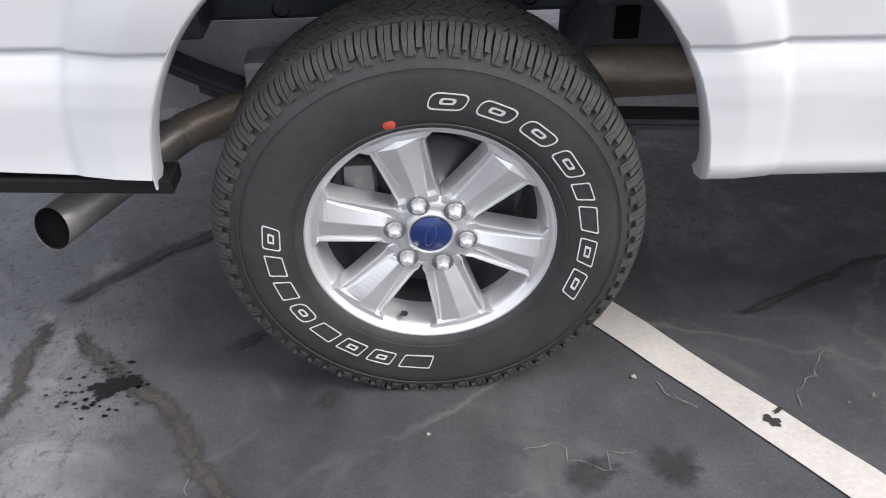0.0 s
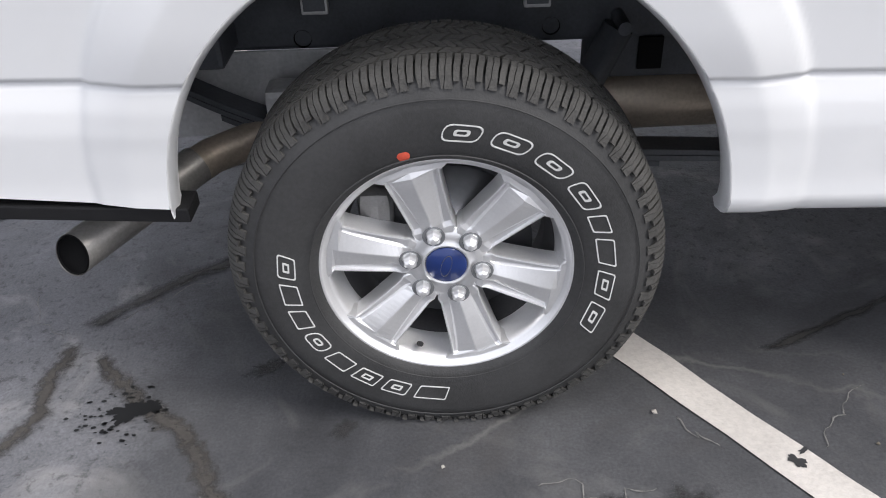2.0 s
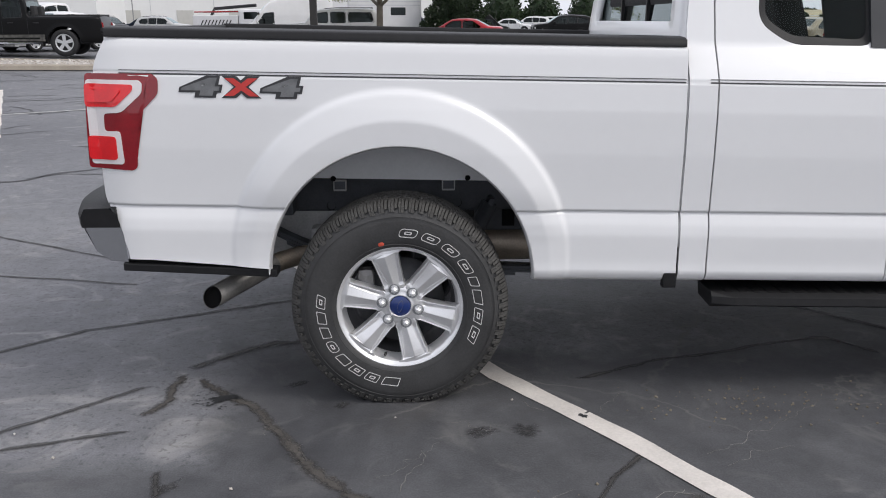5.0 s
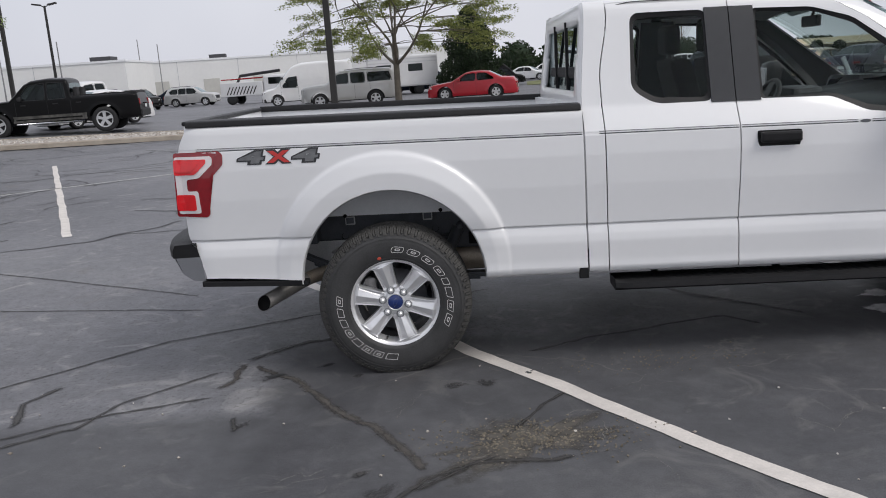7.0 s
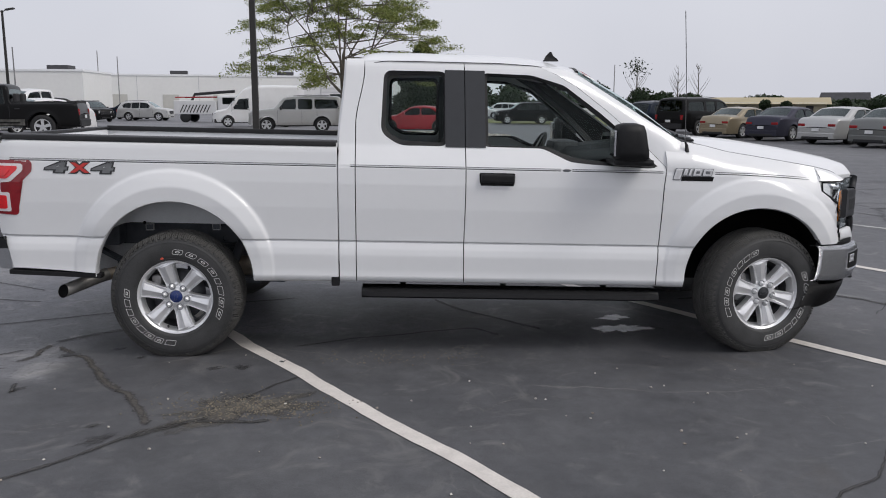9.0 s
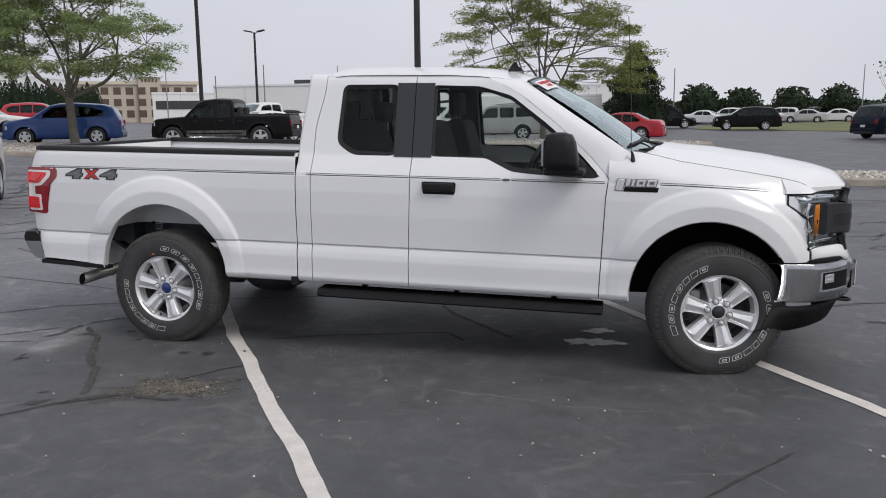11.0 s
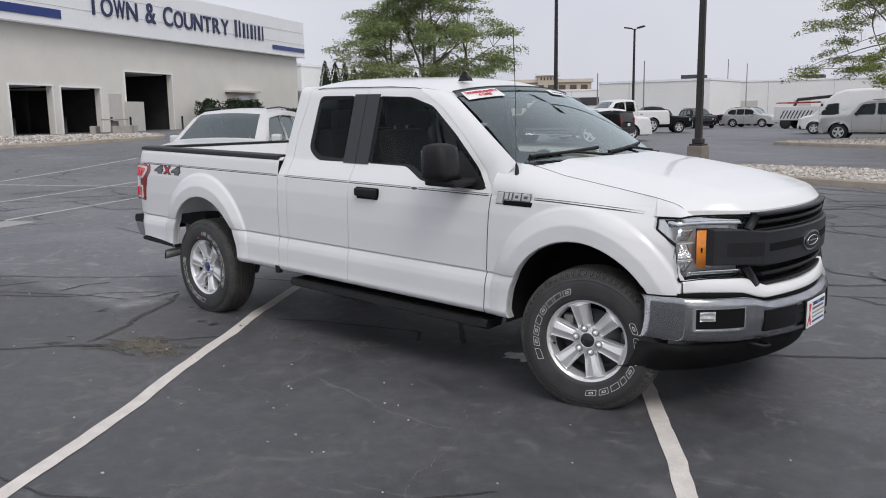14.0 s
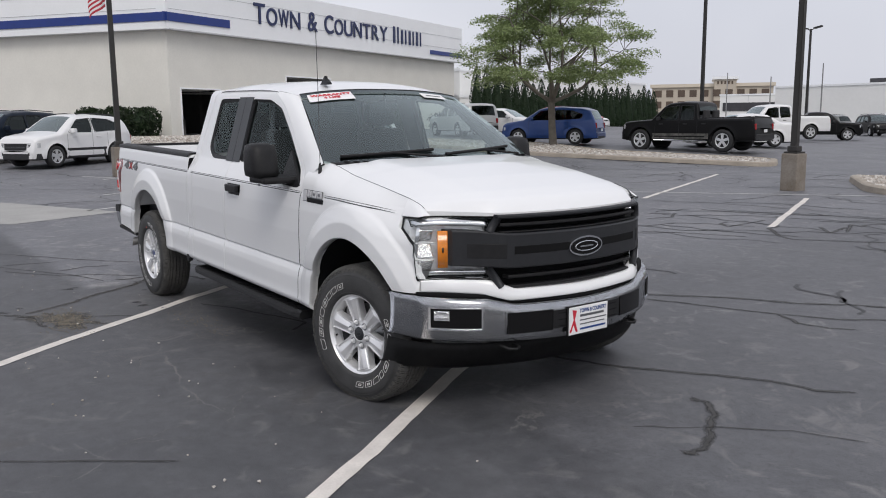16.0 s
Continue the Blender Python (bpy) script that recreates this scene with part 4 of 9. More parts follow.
part("front_fascia", bm, WHITE, truck, "white painted front band", True)


def front_bar(name, y0, y1, z0, z1, out, depth, material, parent, label="", n=40, bev=True):
    """A bar that follows the curve of the nose."""
    bm = bmesh.new()
    P = []
    for y in np.linspace(y0, y1, n):
        a, b = (z0(y), z1(y)) if callable(z0) else (z0, z1)
        xf = front_x(y) + out
        c = min(0.008, (b - a) * 0.3)
        P.append([(xf - depth, y, raked(xf, a)), (xf - c, y, raked(xf, a)), (xf, y, raked(xf, a + c)), (xf, y, raked(xf, b - c)), (xf - c, y, raked(xf, b)), (xf - depth, y, raked(xf, b))])
    sheet(bm, P, False)
    bm.faces.new([bm.verts.new(p) for p in P[0]])
    bm.faces.new([bm.verts.new(p) for p in reversed(P[-1])])
    bmesh.ops.recalc_face_normals(bm, faces=bm.faces)
    return part(name, bm, material, parent, label)


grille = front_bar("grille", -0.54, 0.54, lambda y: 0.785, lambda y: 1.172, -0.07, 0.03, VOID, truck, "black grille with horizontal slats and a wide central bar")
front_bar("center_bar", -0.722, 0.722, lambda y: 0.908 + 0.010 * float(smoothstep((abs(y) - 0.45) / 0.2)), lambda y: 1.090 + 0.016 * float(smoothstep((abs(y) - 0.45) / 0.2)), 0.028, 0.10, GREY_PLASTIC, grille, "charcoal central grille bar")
# flat near-black strip; its colour gives the slot's shade
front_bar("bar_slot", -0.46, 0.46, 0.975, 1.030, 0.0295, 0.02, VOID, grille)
front_bar("bar_slot", -0.665, -0.50, 0.955, 1.045, 0.0290, 0.02, BLACK_PLASTIC, grille)
front_bar("bar_slot", 0.50, 0.665, 0.955, 1.045, 0.0290, 0.02, BLACK_PLASTIC, grille)
for z0, z1 in ((1.092, 1.100), (1.124, 1.143)):
    front_bar("slat", -0.52, 0.52, z0, z1, 0.004, 0.05, BLACK_PLASTIC, grille)
for z0, z1 in ((0.850, 0.868), (0.797, 0.812)):
    w = 0.50 - (0.9 - z0) * 0.45
    front_bar("slat", -w, w, z0, z1, 0.006, 0.05, BLACK_PLASTIC, grille)
front_bar("upper_frame", -0.535, 0.535, 1.166, 1.188, 0.014, 0.07, GREY_PLASTIC, grille)
for sd in (-1, 1):
    for ya, za, yb, zb in ((0.530, 1.176, 0.566, 1.100), (0.570, 0.905, 0.515, 0.808)):
        bm = bmesh.new()
        tube(bm, [(front_x(y) + 0.004, sd * y, raked(front_x(y), z)) for y, z in ((ya, za), ((ya + yb) / 2, (za + zb) / 2), (yb, zb))], 0.022, 8)
        part("frame_end", bm, GREY_PLASTIC, grille)
bm = bmesh.new()
prism(bm, [(0.128 * math.cos(a), 0.055 * math.sin(a)) for a in np.linspace(0, 2 * math.pi, 40, endpoint=False)], 0.016, "x")
bmesh.ops.translate(bm, vec=(4.541, 0, 0.900), verts=bm.verts)
oval = part("oval_badge", bm, CHROME, grille, "chrome-rimmed black oval badge")
bm = bmesh.new()
prism(bm, [(0.117 * math.cos(a), 0.046 * math.sin(a)) for a in np.linspace(0, 2 * math.pi, 40, endpoint=False)], 0.003, "x")
bmesh.ops.translate(bm, vec=(4.5565, 0, 0.900), verts=bm.verts)
part("oval_face", bm, GLOSS_BLACK, oval)
bm = bmesh.new()
tube(bm, [(4.560, 0.085 * math.cos(a), 0.900 + 0.026 * math.sin(a)) for a in np.linspace(0, 2 * math.pi, 33)], 0.0035, 6, False)
box(bm, 4.5595, 4.562, -0.05, 0.05, 0.896, 0.904)
part("badge_stroke", bm, CHROME, oval)


def head_lamp(sd):
    zt = lamp_top
    zb = lambda y: float(np.interp(abs(y), [0.53, 0.60, 0.83, 0.866, 0.8735, 0.8765, 0.880, 0.902], [0.850, 0.848, 0.842, 0.848, 0.862, 0.890, 1.030, 1.105]))

    def strip(name, y0, y1, f0, f1, off, material, parent, label="", n=16, m=3, lean=0.0, thick=0.006):
        bm = bmesh.new()
        P = []
        stops = sorted(set(np.linspace(y0, y1, n).tolist() + [a for a in (0.866, 0.870, 0.8735, 0.8765, 0.878, 0.880, 0.885, 0.890, 0.896) if y0 < a < y1]))
        for a in stops:
            col = [(lamp_x(a) + off + lean * (t - 0.5), f0(a) + (f1(a) - f0(a)) * t) for t in np.linspace(0, 1, m)]
            P.append([(x, sd * lamp_y(a, z), raked(4.3, z)) for x, z in col])
        sheet(bm, P)
        bm.normal_update()
        if sum(f.normal.x for f in bm.faces) < 0:
            bmesh.ops.reverse_faces(bm, faces=bm.faces)
        if thick:
            bmesh.ops.solidify(bm, geom=bm.faces[:], thickness=thick)
        return part(name, bm, material, parent, label)
    lamp = strip("head_lamp", 0.548, 0.902, zb, zt, -0.060, LAMP_SILVER, truck, "clear head lamp with amber side marker", 26, 6)
    strip("lamp_edge", 0.542, 0.902, lambda a: zt(a) - 0.003, lambda a: zt(a) + 0.006, 0.012, GLOSS_BLACK, lamp)
    strip("lamp_edge", 0.542, 0.872, lambda a: zb(a) - 0.008, lambda a: zb(a) + 0.004, 0.006, GLOSS_BLACK, lamp)
    strip("lamp_edge", 0.866, 0.8785, lambda a: zb(a) - 0.006, lambda a: zb(a) + 0.010, 0.010, GLOSS_BLACK, lamp, "", 8)
    strip("lamp_edge", 0.8785, 0.902, lambda a: zb(a) - 0.006, lambda a: zb(a) + 0.012, 0.010, GLOSS_BLACK, lamp, "", 12)
    strip("lamp_edge", 0.900, 0.902, lambda a: zb(a), zt, 0.010, GLOSS_BLACK, lamp, "", 2)
    strip("chrome_blade", 0.555, 0.885, lambda a: zt(a) - 0.046, lambda a: zt(a) - 0.010, -0.022, CHROME, lamp, "", 16, 3, -0.030)
    strip("chrome_blade", 0.555, 0.800, lambda a: zb(a) + 0.008, lambda a: zb(a) + 0.040, -0.022, CHROME, lamp, "", 16, 3, 0.024)
    strip("amber_marker", 0.722, 0.766, lambda a: 0.905, lambda a: 1.100, -0.002, AMBER, lamp, "amber side marker")
    strip("marker_cell", 0.740, 0.748, lambda a: 0.985, lambda a: 1.010, 0.002, GLOSS_BLACK, lamp)
    for z, h, lean in ((1.075, 0.030, 0.030), (0.995, 0.040, -0.034), (0.915, 0.030, 0.034)):
        strip("reflector_bowl", 0.778, 0.852, lambda a, z=z, h=h: z - h, lambda a, z=z, h=h: z + h, -0.030, FACETS, lamp, "", 14, 8, lean)
    for z in (1.037, 0.950):
        strip("lamp_shelf", 0.774, 0.866, lambda a, z=z: z - 0.003, lambda a, z=z: z + 0.003, -0.012, LAMP_SILVER, lamp)
    strip("lamp_fin", 0.850, 0.872, lambda a: zb(a) + 0.016, lambda a: 1.120, -0.020, CHROME, lamp, "", 6, 6, 0.03)
    cover = strip("lamp_cover", 0.548, 0.902, zb, zt, 0.006, GLASS_LAMP, lamp, "clear plastic cover", 26, 5, 0.0, 0)
    cover.visible_shadow = False


for sd in (-1, 1):
    head_lamp(sd)


def bump_x(y):
    y = abs(y)
    return 4.585 - 0.38 * y * y - 1.03 * max(0, y - 0.62) ** 2 - 2.2 * max(0, y - 0.880)


def bump_top(y):
    return float(np.interp(abs(y), [0, 0.46, 0.60, 0.96], [0.712, 0.716, 0.752, 0.762]))


bm = bmesh.new()
P = []
half = np.concatenate([np.linspace(0, 0.872, 34), [0.877, 0.882, 0.887], np.linspace(0.895, 0.938, 6)])
for y in np.concatenate([-half[:0:-1], half]):
    x, zt = bump_x(y), bump_top(y)
    zb = 0.508 + 0.03 * (abs(y) / 0.96) ** 2
    mid_ = (zt + zb) / 2
    P.append([(x - 0.07, y, raked(x, zt + 0.004)), (x - 0.014, y, raked(x, zt + 0.003)), (x - 0.002, y, raked(x, zt - 0.004)), (x + 0.008, y, raked(x, zt - 0.016)), (x + 0.014, y, raked(x, zt - 0.032)), (x + 0.014, y, raked(x, mid_)),
              (x + 0.004, y, raked(x, zb + 0.04)), (x - 0.006, y, raked(x, zb + 0.01)), (x - 0.03, y, raked(x, zb)), (x - 0.10, y, raked(x, zb))])
sheet(bm, P)
bmesh.ops.solidify(bm, geom=bm.faces[:], thickness=0.006)
fb = part("front_bumper", bm, CHROME, truck, "chrome front bumper with black inserts", True)


def bump_panel(name, y0, y1, z0, z1, out, material, parent, label="", n=14):
    bm = bmesh.new()
    P = []
    for y in np.linspace(y0, y1, n):
        x = bump_x(y) + out
        P.append([(x - 0.03, y, raked(x, z0)), (x, y, raked(x, z0 + 0.006)), (x, y, raked(x, z1 - 0.006)), (x - 0.03, y, raked(x, z1))])
    sheet(bm, P, False)
    bm.faces.new([bm.verts.new(p) for p in P[0]])
    bm.faces.new([bm.verts.new(p) for p in reversed(P[-1])])
    bmesh.ops.recalc_face_normals(bm, faces=bm.faces)
    return part(name, bm, material, parent, label)


for sd in (-1, 1):
    bump_panel("bumper_insert", sd * 0.262, sd * 0.515, 0.560, 0.684, 0.019, GLOSS_BLACK, fb, "black bumper insert")
    bump_panel("lamp_recess_rim", sd * 0.636, sd * 0.858, 0.594, 0.718, 0.0155, CHROME, fb)
    # near-black panel on the chrome, coloured as the shade of a recess
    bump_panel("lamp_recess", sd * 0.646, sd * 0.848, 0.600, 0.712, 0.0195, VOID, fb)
    fog = bump_panel("fog_lamp", sd * 0.782, sd * 0.838, 0.640, 0.702, 0.0225, FACETS, fb, "bright fog lamp", 8)
    for z0, z1 in ((0.646, 0.668), (0.674, 0.696)):
        bump_panel("fog_cell", sd * 0.790, sd * 0.830, z0, z1, 0.0265, CHROME, fog, "", 4)
    bump_panel("recess_edge", sd * 0.640, sd * 0.854, 0.588, 0.598, 0.0215, CHROME, fb)
    bm = bmesh.new()
    tube(bm, [(4.40, sd * 0.43, 0.395), (4.495, sd * 0.43, 0.390), (4.515, sd * 0.465, 0.388), (4.495, sd * 0.50, 0.390), (4.40, sd * 0.50, 0.395)], 0.009, 8)
    part("tow_hook", bm, BLACK_PLASTIC, truck, "black tow hook")
    for k in range(3):
        bump_panel("bumper_slot", sd * 0.155, sd * 0.225, 0.575 + k * 0.035, 0.590 + k * 0.035, 0.0175, VOID, fb, "", 4)
bump_panel("bumper_center", -0.258, 0.258, 0.566, 0.676, 0.0155, BLACK_PLASTIC, fb, "black panel behind the plate")
# near-black strip for the shadow line between bumper and white band
bm = bmesh.new()
P = []
for y in np.linspace(-0.93, 0.93, 50):
    x, zt = bump_x(y) - 0.03, bump_top(y)
    P.append([(x - 0.05, y, raked(x, zt)), (x - 0.005, y, raked(x, zt)), (x - 0.005, y, raked(x, zt + 0.022)), (x - 0.05, y, raked(x, zt + 0.022))])
sheet(bm, P)
part("bumper_gap_shade", bm, VOID, fb)
bm = bmesh.new()
P = []
for y in np.linspace(-0.93, 0.93, 50):
    x = bump_x(y) - 0.06
    low = 0.352 + 0.004 * (1 - (abs(y) / 0.93) ** 2)
    P.append([(x, y, raked(x, 0.51)), (x - 0.01, y, raked(x, 0.46)), (x - 0.05, y, raked(x, low + 0.02)), (x - 0.09, y, raked(x, low)), (x - 0.16, y, raked(x, low))])
sheet(bm, P)
bmesh.ops.solidify(bm, geom=bm.faces[:], thickness=0.008)
part("air_dam", bm, BLACK_PLASTIC, truck, "black plastic air dam", True)
# dealer plate: plain bars on white
plate = part("plate", boxed(4.600, 4.608, -0.172, 0.126, 0.430, 0.582, 0.004), PAPER, fb, "white dealer plate with red and blue marks")
part("plate_frame", boxed(4.592, 4.602, -0.179, 0.133, 0.423, 0.589, 0.004), BLACK_PLASTIC, plate)
bm = text_mesh("TOWN & COUNTRY", 0.017, 0.0006, 0.0006)
bmesh.ops.scale(bm, vec=(0.93, 1, 1.25), verts=bm.verts)
bmesh.ops.rotate(bm, cent=(0, 0, 0), matrix=Matrix.Rotation(radians(90), 3, "Z"), verts=bm.verts)
bmesh.ops.translate(bm, vec=(4.609, 0.008, 0.556), verts=bm.verts)
part("plate_lettering", bm, INK_BLUE, plate)
for y1, z0, z1, mk in ((0.135, 0.524, 0.536, STEEL_DARK), (0.155, 0.502, 0.508, STEEL_DARK), (0.140, 0.480, 0.486, STEEL_DARK), (0.150, 0.452, 0.462, INK_BLUE)):
    part("plate_bar", boxed(4.608, 4.610, -0.092, y1 - 0.042, z0, z1), mk, plate)
bm = bmesh.new()
prism(bm, [(-0.160, 0.444), (-0.142, 0.486), (-0.122, 0.444), (-0.110, 0.446), (-0.132, 0.512), (-0.118, 0.562), (-0.150, 0.568), (-0.140, 0.512), (-0.170, 0.448)], 0.002, "x")
bmesh.ops.translate(bm, vec=(4.608, 0, 0), verts=bm.verts)
part("plate_mark", bm, INK_RED, plate)

# running boards
for sd in (-1, 1):
    bm = bmesh.new()
    P = []
    for x in np.linspace(1.145, 3.010, 24):
        end = min(1, (x - 1.145) / 0.06, (3.010 - x) / 0.06)
        z = 0.428
        P.append([(x, sd * 0.80, raked(x, z + 0.02)), (x, sd * (0.80 + 0.15 * 1), raked(x, z + 0.022)), (x, sd * (0.965 + 0.02 * end), raked(x, z + 0.008)), (x, sd * (0.97 + 0.02 * end), raked(x, z - 0.018)),
                  (x, sd * 0.95, raked(x, z - 0.036)), (x, sd * 0.82, raked(x, z - 0.030)), (x, sd * 0.80, raked(x, z + 0.02))])
    sheet(bm, P, False)
    bm.faces.new([bm.verts.new(p) for p in P[0][:-1]])
    bm.faces.new([bm.verts.new(p) for p in reversed(P[-1][:-1])])
    bmesh.ops.recalc_face_normals(bm, faces=bm.faces)
    sb = part("running_board", bm, BLACK_PLASTIC, truck, "black ribbed running board")
    for k in range(34):
        x = 1.20 + k * 0.052
        part("tread_rib", boxed(x, x + 0.028, sd * 0.955 if sd < 0 else 0.83, sd * 0.83 if sd < 0 else 0.955, raked(x, 0.4495), raked(x, 0.452)), BLACK_PLASTIC, sb)
    for x in (1.4, 2.05, 2.7):
        bm = bmesh.new()
        tube(bm, [(x, sd * 0.86, 0.36), (x, sd * 0.70, 0.42), (x, sd * 0.60, 0.50)], 0.02, 8)
        part("board_bracket", bm, FRAME_BLACK, sb)

# chassis: rails, axles, springs, shocks, pipe, tank, inner arches
for sd in (-1, 1):
    bm = bmesh.new()
    for x0, x1, z0, z1 in ((-1.0, -0.55, 0.60, 0.72), (-0.55, 0.62, 0.64, 0.79), (0.62, 3.2, 0.46, 0.62), (3.2, 4.35, 0.52, 0.66)):
        box(bm, x0, x1, sd * 0.52 if sd < 0 else 0.42, sd * 0.42 if sd < 0 else 0.52, z0, z1, 0.01)
    rail = part("frame_rail", bm, FRAME_BLACK, truck, "black steel frame rail")
    for x, z in ((-0.286, 0.665), (-0.103, 0.676), (0.08, 0.670), (0.226, 0.675)):
        bm = bmesh.new()
        lathe(bm, [(0.019, -0.004), (0.017, 0.004), (0.0, 0.004)], 14)
        bmesh.ops.translate(bm, vec=(x, sd * 0.522, z), verts=bm.verts)
        part("frame_hole", bm, VOID, rail)
    part("frame_slot", boxed(0.41, 0.462, sd * 0.526 if sd < 0 else 0.518, sd * 0.518 if sd < 0 else 0.526, 0.575, 0.645, 0.003), VOID, rail)
    part("frame_web", boxed(0.30, 0.62, sd * 0.518 if sd < 0 else 0.46, sd * 0.46 if sd < 0 else 0.518, 0.555, 0.66, 0.008), FRAME_BLACK, rail)
    for x in (-0.24, 0.188):
        part("bed_bracket", boxed(x - 0.026, x + 0.026, sd * 0.612 if sd < 0 else 0.59, sd * 0.59 if sd < 0 else 0.612, 0.742, 0.786, 0.004), UNDERBODY, rail)
        part("bracket_mouth", boxed(x - 0.021, x + 0.021, sd * 0.6135 if sd < 0 else 0.611, sd * 0.611 if sd < 0 else 0.6135, 0.750, 0.782), FRAME_BLACK, rail)
    # leaf spring
    pack = None
    for k in range(3):
        Ls = 0.78 - 0.16 * k
        bm = bmesh.new()
        rows = []
        for x in np.linspace(-Ls, Ls, 30):
            z = 0.445 + (0.55 * x * x if x < 0 else -0.05 * x) - 0.014 * k
            rows.append([(x, sd * 0.58 + dy, z + dz) for dy, dz in ((-0.032, -0.006), (0.032, -0.006), (0.032, 0.006), (-0.032, 0.006), (-0.032, -0.006))])
        sheet(bm, rows, False)
        bmesh.ops.recalc_face_normals(bm, faces=bm.faces)
        ob = part("leaf_spring" if pack is None else "leaf", bm, FRAME_BLACK, pack or truck, "black leaf spring pack" if pack is None else "")
        pack = pack or ob
    bm = bmesh.new()
    tube(bm, [(0.16, sd * 0.57, 0.30), (0.27, sd * 0.57, 0.50)], 0.024, 12)
    tube(bm, [(0.26, sd * 0.57, 0.48), (0.355, sd * 0.57, 0.685)], 0.032, 12)
    tube(bm, [(0.361, sd * 0.50, 0.693), (0.361, sd * 0.61, 0.693)], 0.014, 12)
    part("shock_absorber", bm, FRAME_BLACK, truck, "dark shock absorber")
    part("spring_shackle", boxed(-0.36, -0.28, sd * 0.64 if sd < 0 else 0.56, sd * 0.56 if sd < 0 else 0.64, 0.50, 0.60, 0.015), UNDERBODY, truck)
    # bed wheelhouse: pale panel that leans in from the lip
    bm = bmesh.new()
    P = []
    for a in np.linspace(0.60, math.pi - 0.60, 34):
        x = ARCH_R[0] - (ARCH_R[2] + 0.004) * math.cos(a)
        z = max(0.79, ARCH_R[1] + (ARCH_R[2] + 0.004) * math.sin(a))
        zu = z - min(0.03, (z - 0.785) * 0.3)
        P.append([(x, sd * 0.955, raked(x, z)), (x * 0.985, sd * 0.80, raked(x, z + 0.004)), (x * 0.97, sd * 0.655, raked(x, z + 0.002)), (x * 0.96, sd * 0.636, raked(x, zu)),
                  (x * 0.95, sd * 0.628, raked(x, (zu + 0.79) / 2)), (x * 0.94, sd * 0.620, raked(x, 0.790))])
    sheet(bm, P)
    part("wheelhouse", bm, WELL_GREY, truck, "pale grey inner wheelhouse panel")
    for x in (-0.262, 0.262):
        bm = bmesh.new()
        lathe(bm, [(0.011, -0.004), (0.0, -0.004)], 10)
        bmesh.ops.translate(bm, vec=(x, sd * 0.635, 0.798), verts=bm.verts)
        part("plug", bm, VOID, truck)
    # front arch liner
    bm = bmesh.new()
    cx, cz, r = ARCH_F
    P = [[(cx - (r + 0.012) * math.cos(a), sd * y, raked(cx, cz + (r + 0.012) * math.sin(a))) for y in (0.955 if a < 2.35 else 0.84, 0.80, 0.55)] for a in np.linspace(-0.12, math.pi + 0.02, 40)]
    sheet(bm, P)
    part("arch_liner", bm, BLACK_PLASTIC, truck, "black plastic arch liner")
    # near-black box: shade deep in the front arch put into colour
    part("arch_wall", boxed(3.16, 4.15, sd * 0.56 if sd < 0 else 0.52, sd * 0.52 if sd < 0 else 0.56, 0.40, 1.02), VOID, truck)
    # panel behind the rear wheel
    part("rear_well_panel", boxed(-0.97, -0.18, sd * 0.535 if sd < 0 else 0.525, sd * 0.525 if sd < 0 else 0.535, 0.455, 0.645, 0.004), UNDERBODY, truck)
    part("rear_rail_cover", boxed(-0.98, -0.42, sd * 0.66 if sd < 0 else 0.52, sd * 0.52 if sd < 0 else 0.66, 0.655, 0.79, 0.01), FRAME_BLACK, truck)
bm = bmesh.new()
tube(bm, [(0, -0.72, HUB_Z), (0, 0.72, HUB_Z)], 0.045, 14)
tube(bm, [(-0.16, 0, HUB_Z), (-0.06, 0, HUB_Z), (0.1, 0, HUB_Z), (0.2, 0, HUB_Z)], [0.07, 0.15, 0.15, 0.06], 16)
part("rear_axle", bm, FRAME_BLACK, truck, "black rear axle")
bm = bmesh.new()
tube(bm, [(AXLE_F, -0.72, HUB_Z), (AXLE_F, 0.72, HUB_Z)], 0.035, 12)
part("front_axle", bm, FRAME_BLACK, truck)
bm = bmesh.new()
tube(bm, [(1.6, -0.30, 0.46), (1.05, -0.42, 0.485)], 0.035, 12)
tube(bm, [(1.05, -0.42, 0.485), (0.95, -0.44, 0.485), (0.33, -0.46, 0.485), (0.24, -0.46, 0.485)], [0.04, 0.072, 0.072, 0.04], 18)
tube(bm, [(0.25, -0.46, 0.485), (0.12, -0.46, 0.56), (-0.05, -0.48, 0.575), (-0.20, -0.52, 0.53), (-0.38, -0.60, 0.487), (-0.48, -0.66, 0.472), (-0.56, -0.76, 0.455)], 0.038, 14)
part("exhaust_pipe", bm, EXHAUST_WARM, truck, "brownish heated exhaust pipe and muffler")
a, b = Vector((-0.50, -0.70, 0.475)), Vector((-0.690, -0.925, 0.412))
d = (b - a).normalized()
cut = Vector((-0.34, -0.78, 0.16)).normalized()


def slashed(bm):
    """Cut the open end of a pipe on a slant."""
    for v in bm.verts:
        if (v.co - a).dot(d) > (b - a).length * 0.9:
            v.co -= d * ((v.co - b).dot(cut) / d.dot(cut))
    return bm


tip = part("exhaust_tip", slashed(tube(bmesh.new(), [a, b], 0.0395, 24, False)), EXHAUST, truck, "grey steel exhaust tip with a dark bore")
bm = slashed(tube(bmesh.new(), [a + d * 0.05, b], 0.0365, 24, False))
part("tip_bore", bm, VOID, tip)
# added near-black plug near the mouth, in place of the bore's shade
plug_ = tube(bmesh.new(), [b - d * 0.030, b], 0.0370, 24)
slashed(plug_)
bmesh.ops.translate(plug_, vec=-d * 0.004, verts=plug_.verts)
part("bore_shade", plug_, VOID, tip)
part("tip_rim", slashed(tube(bmesh.new(), [b - d * 0.006, b], 0.0380, 24, False)), EXHAUST, tip)
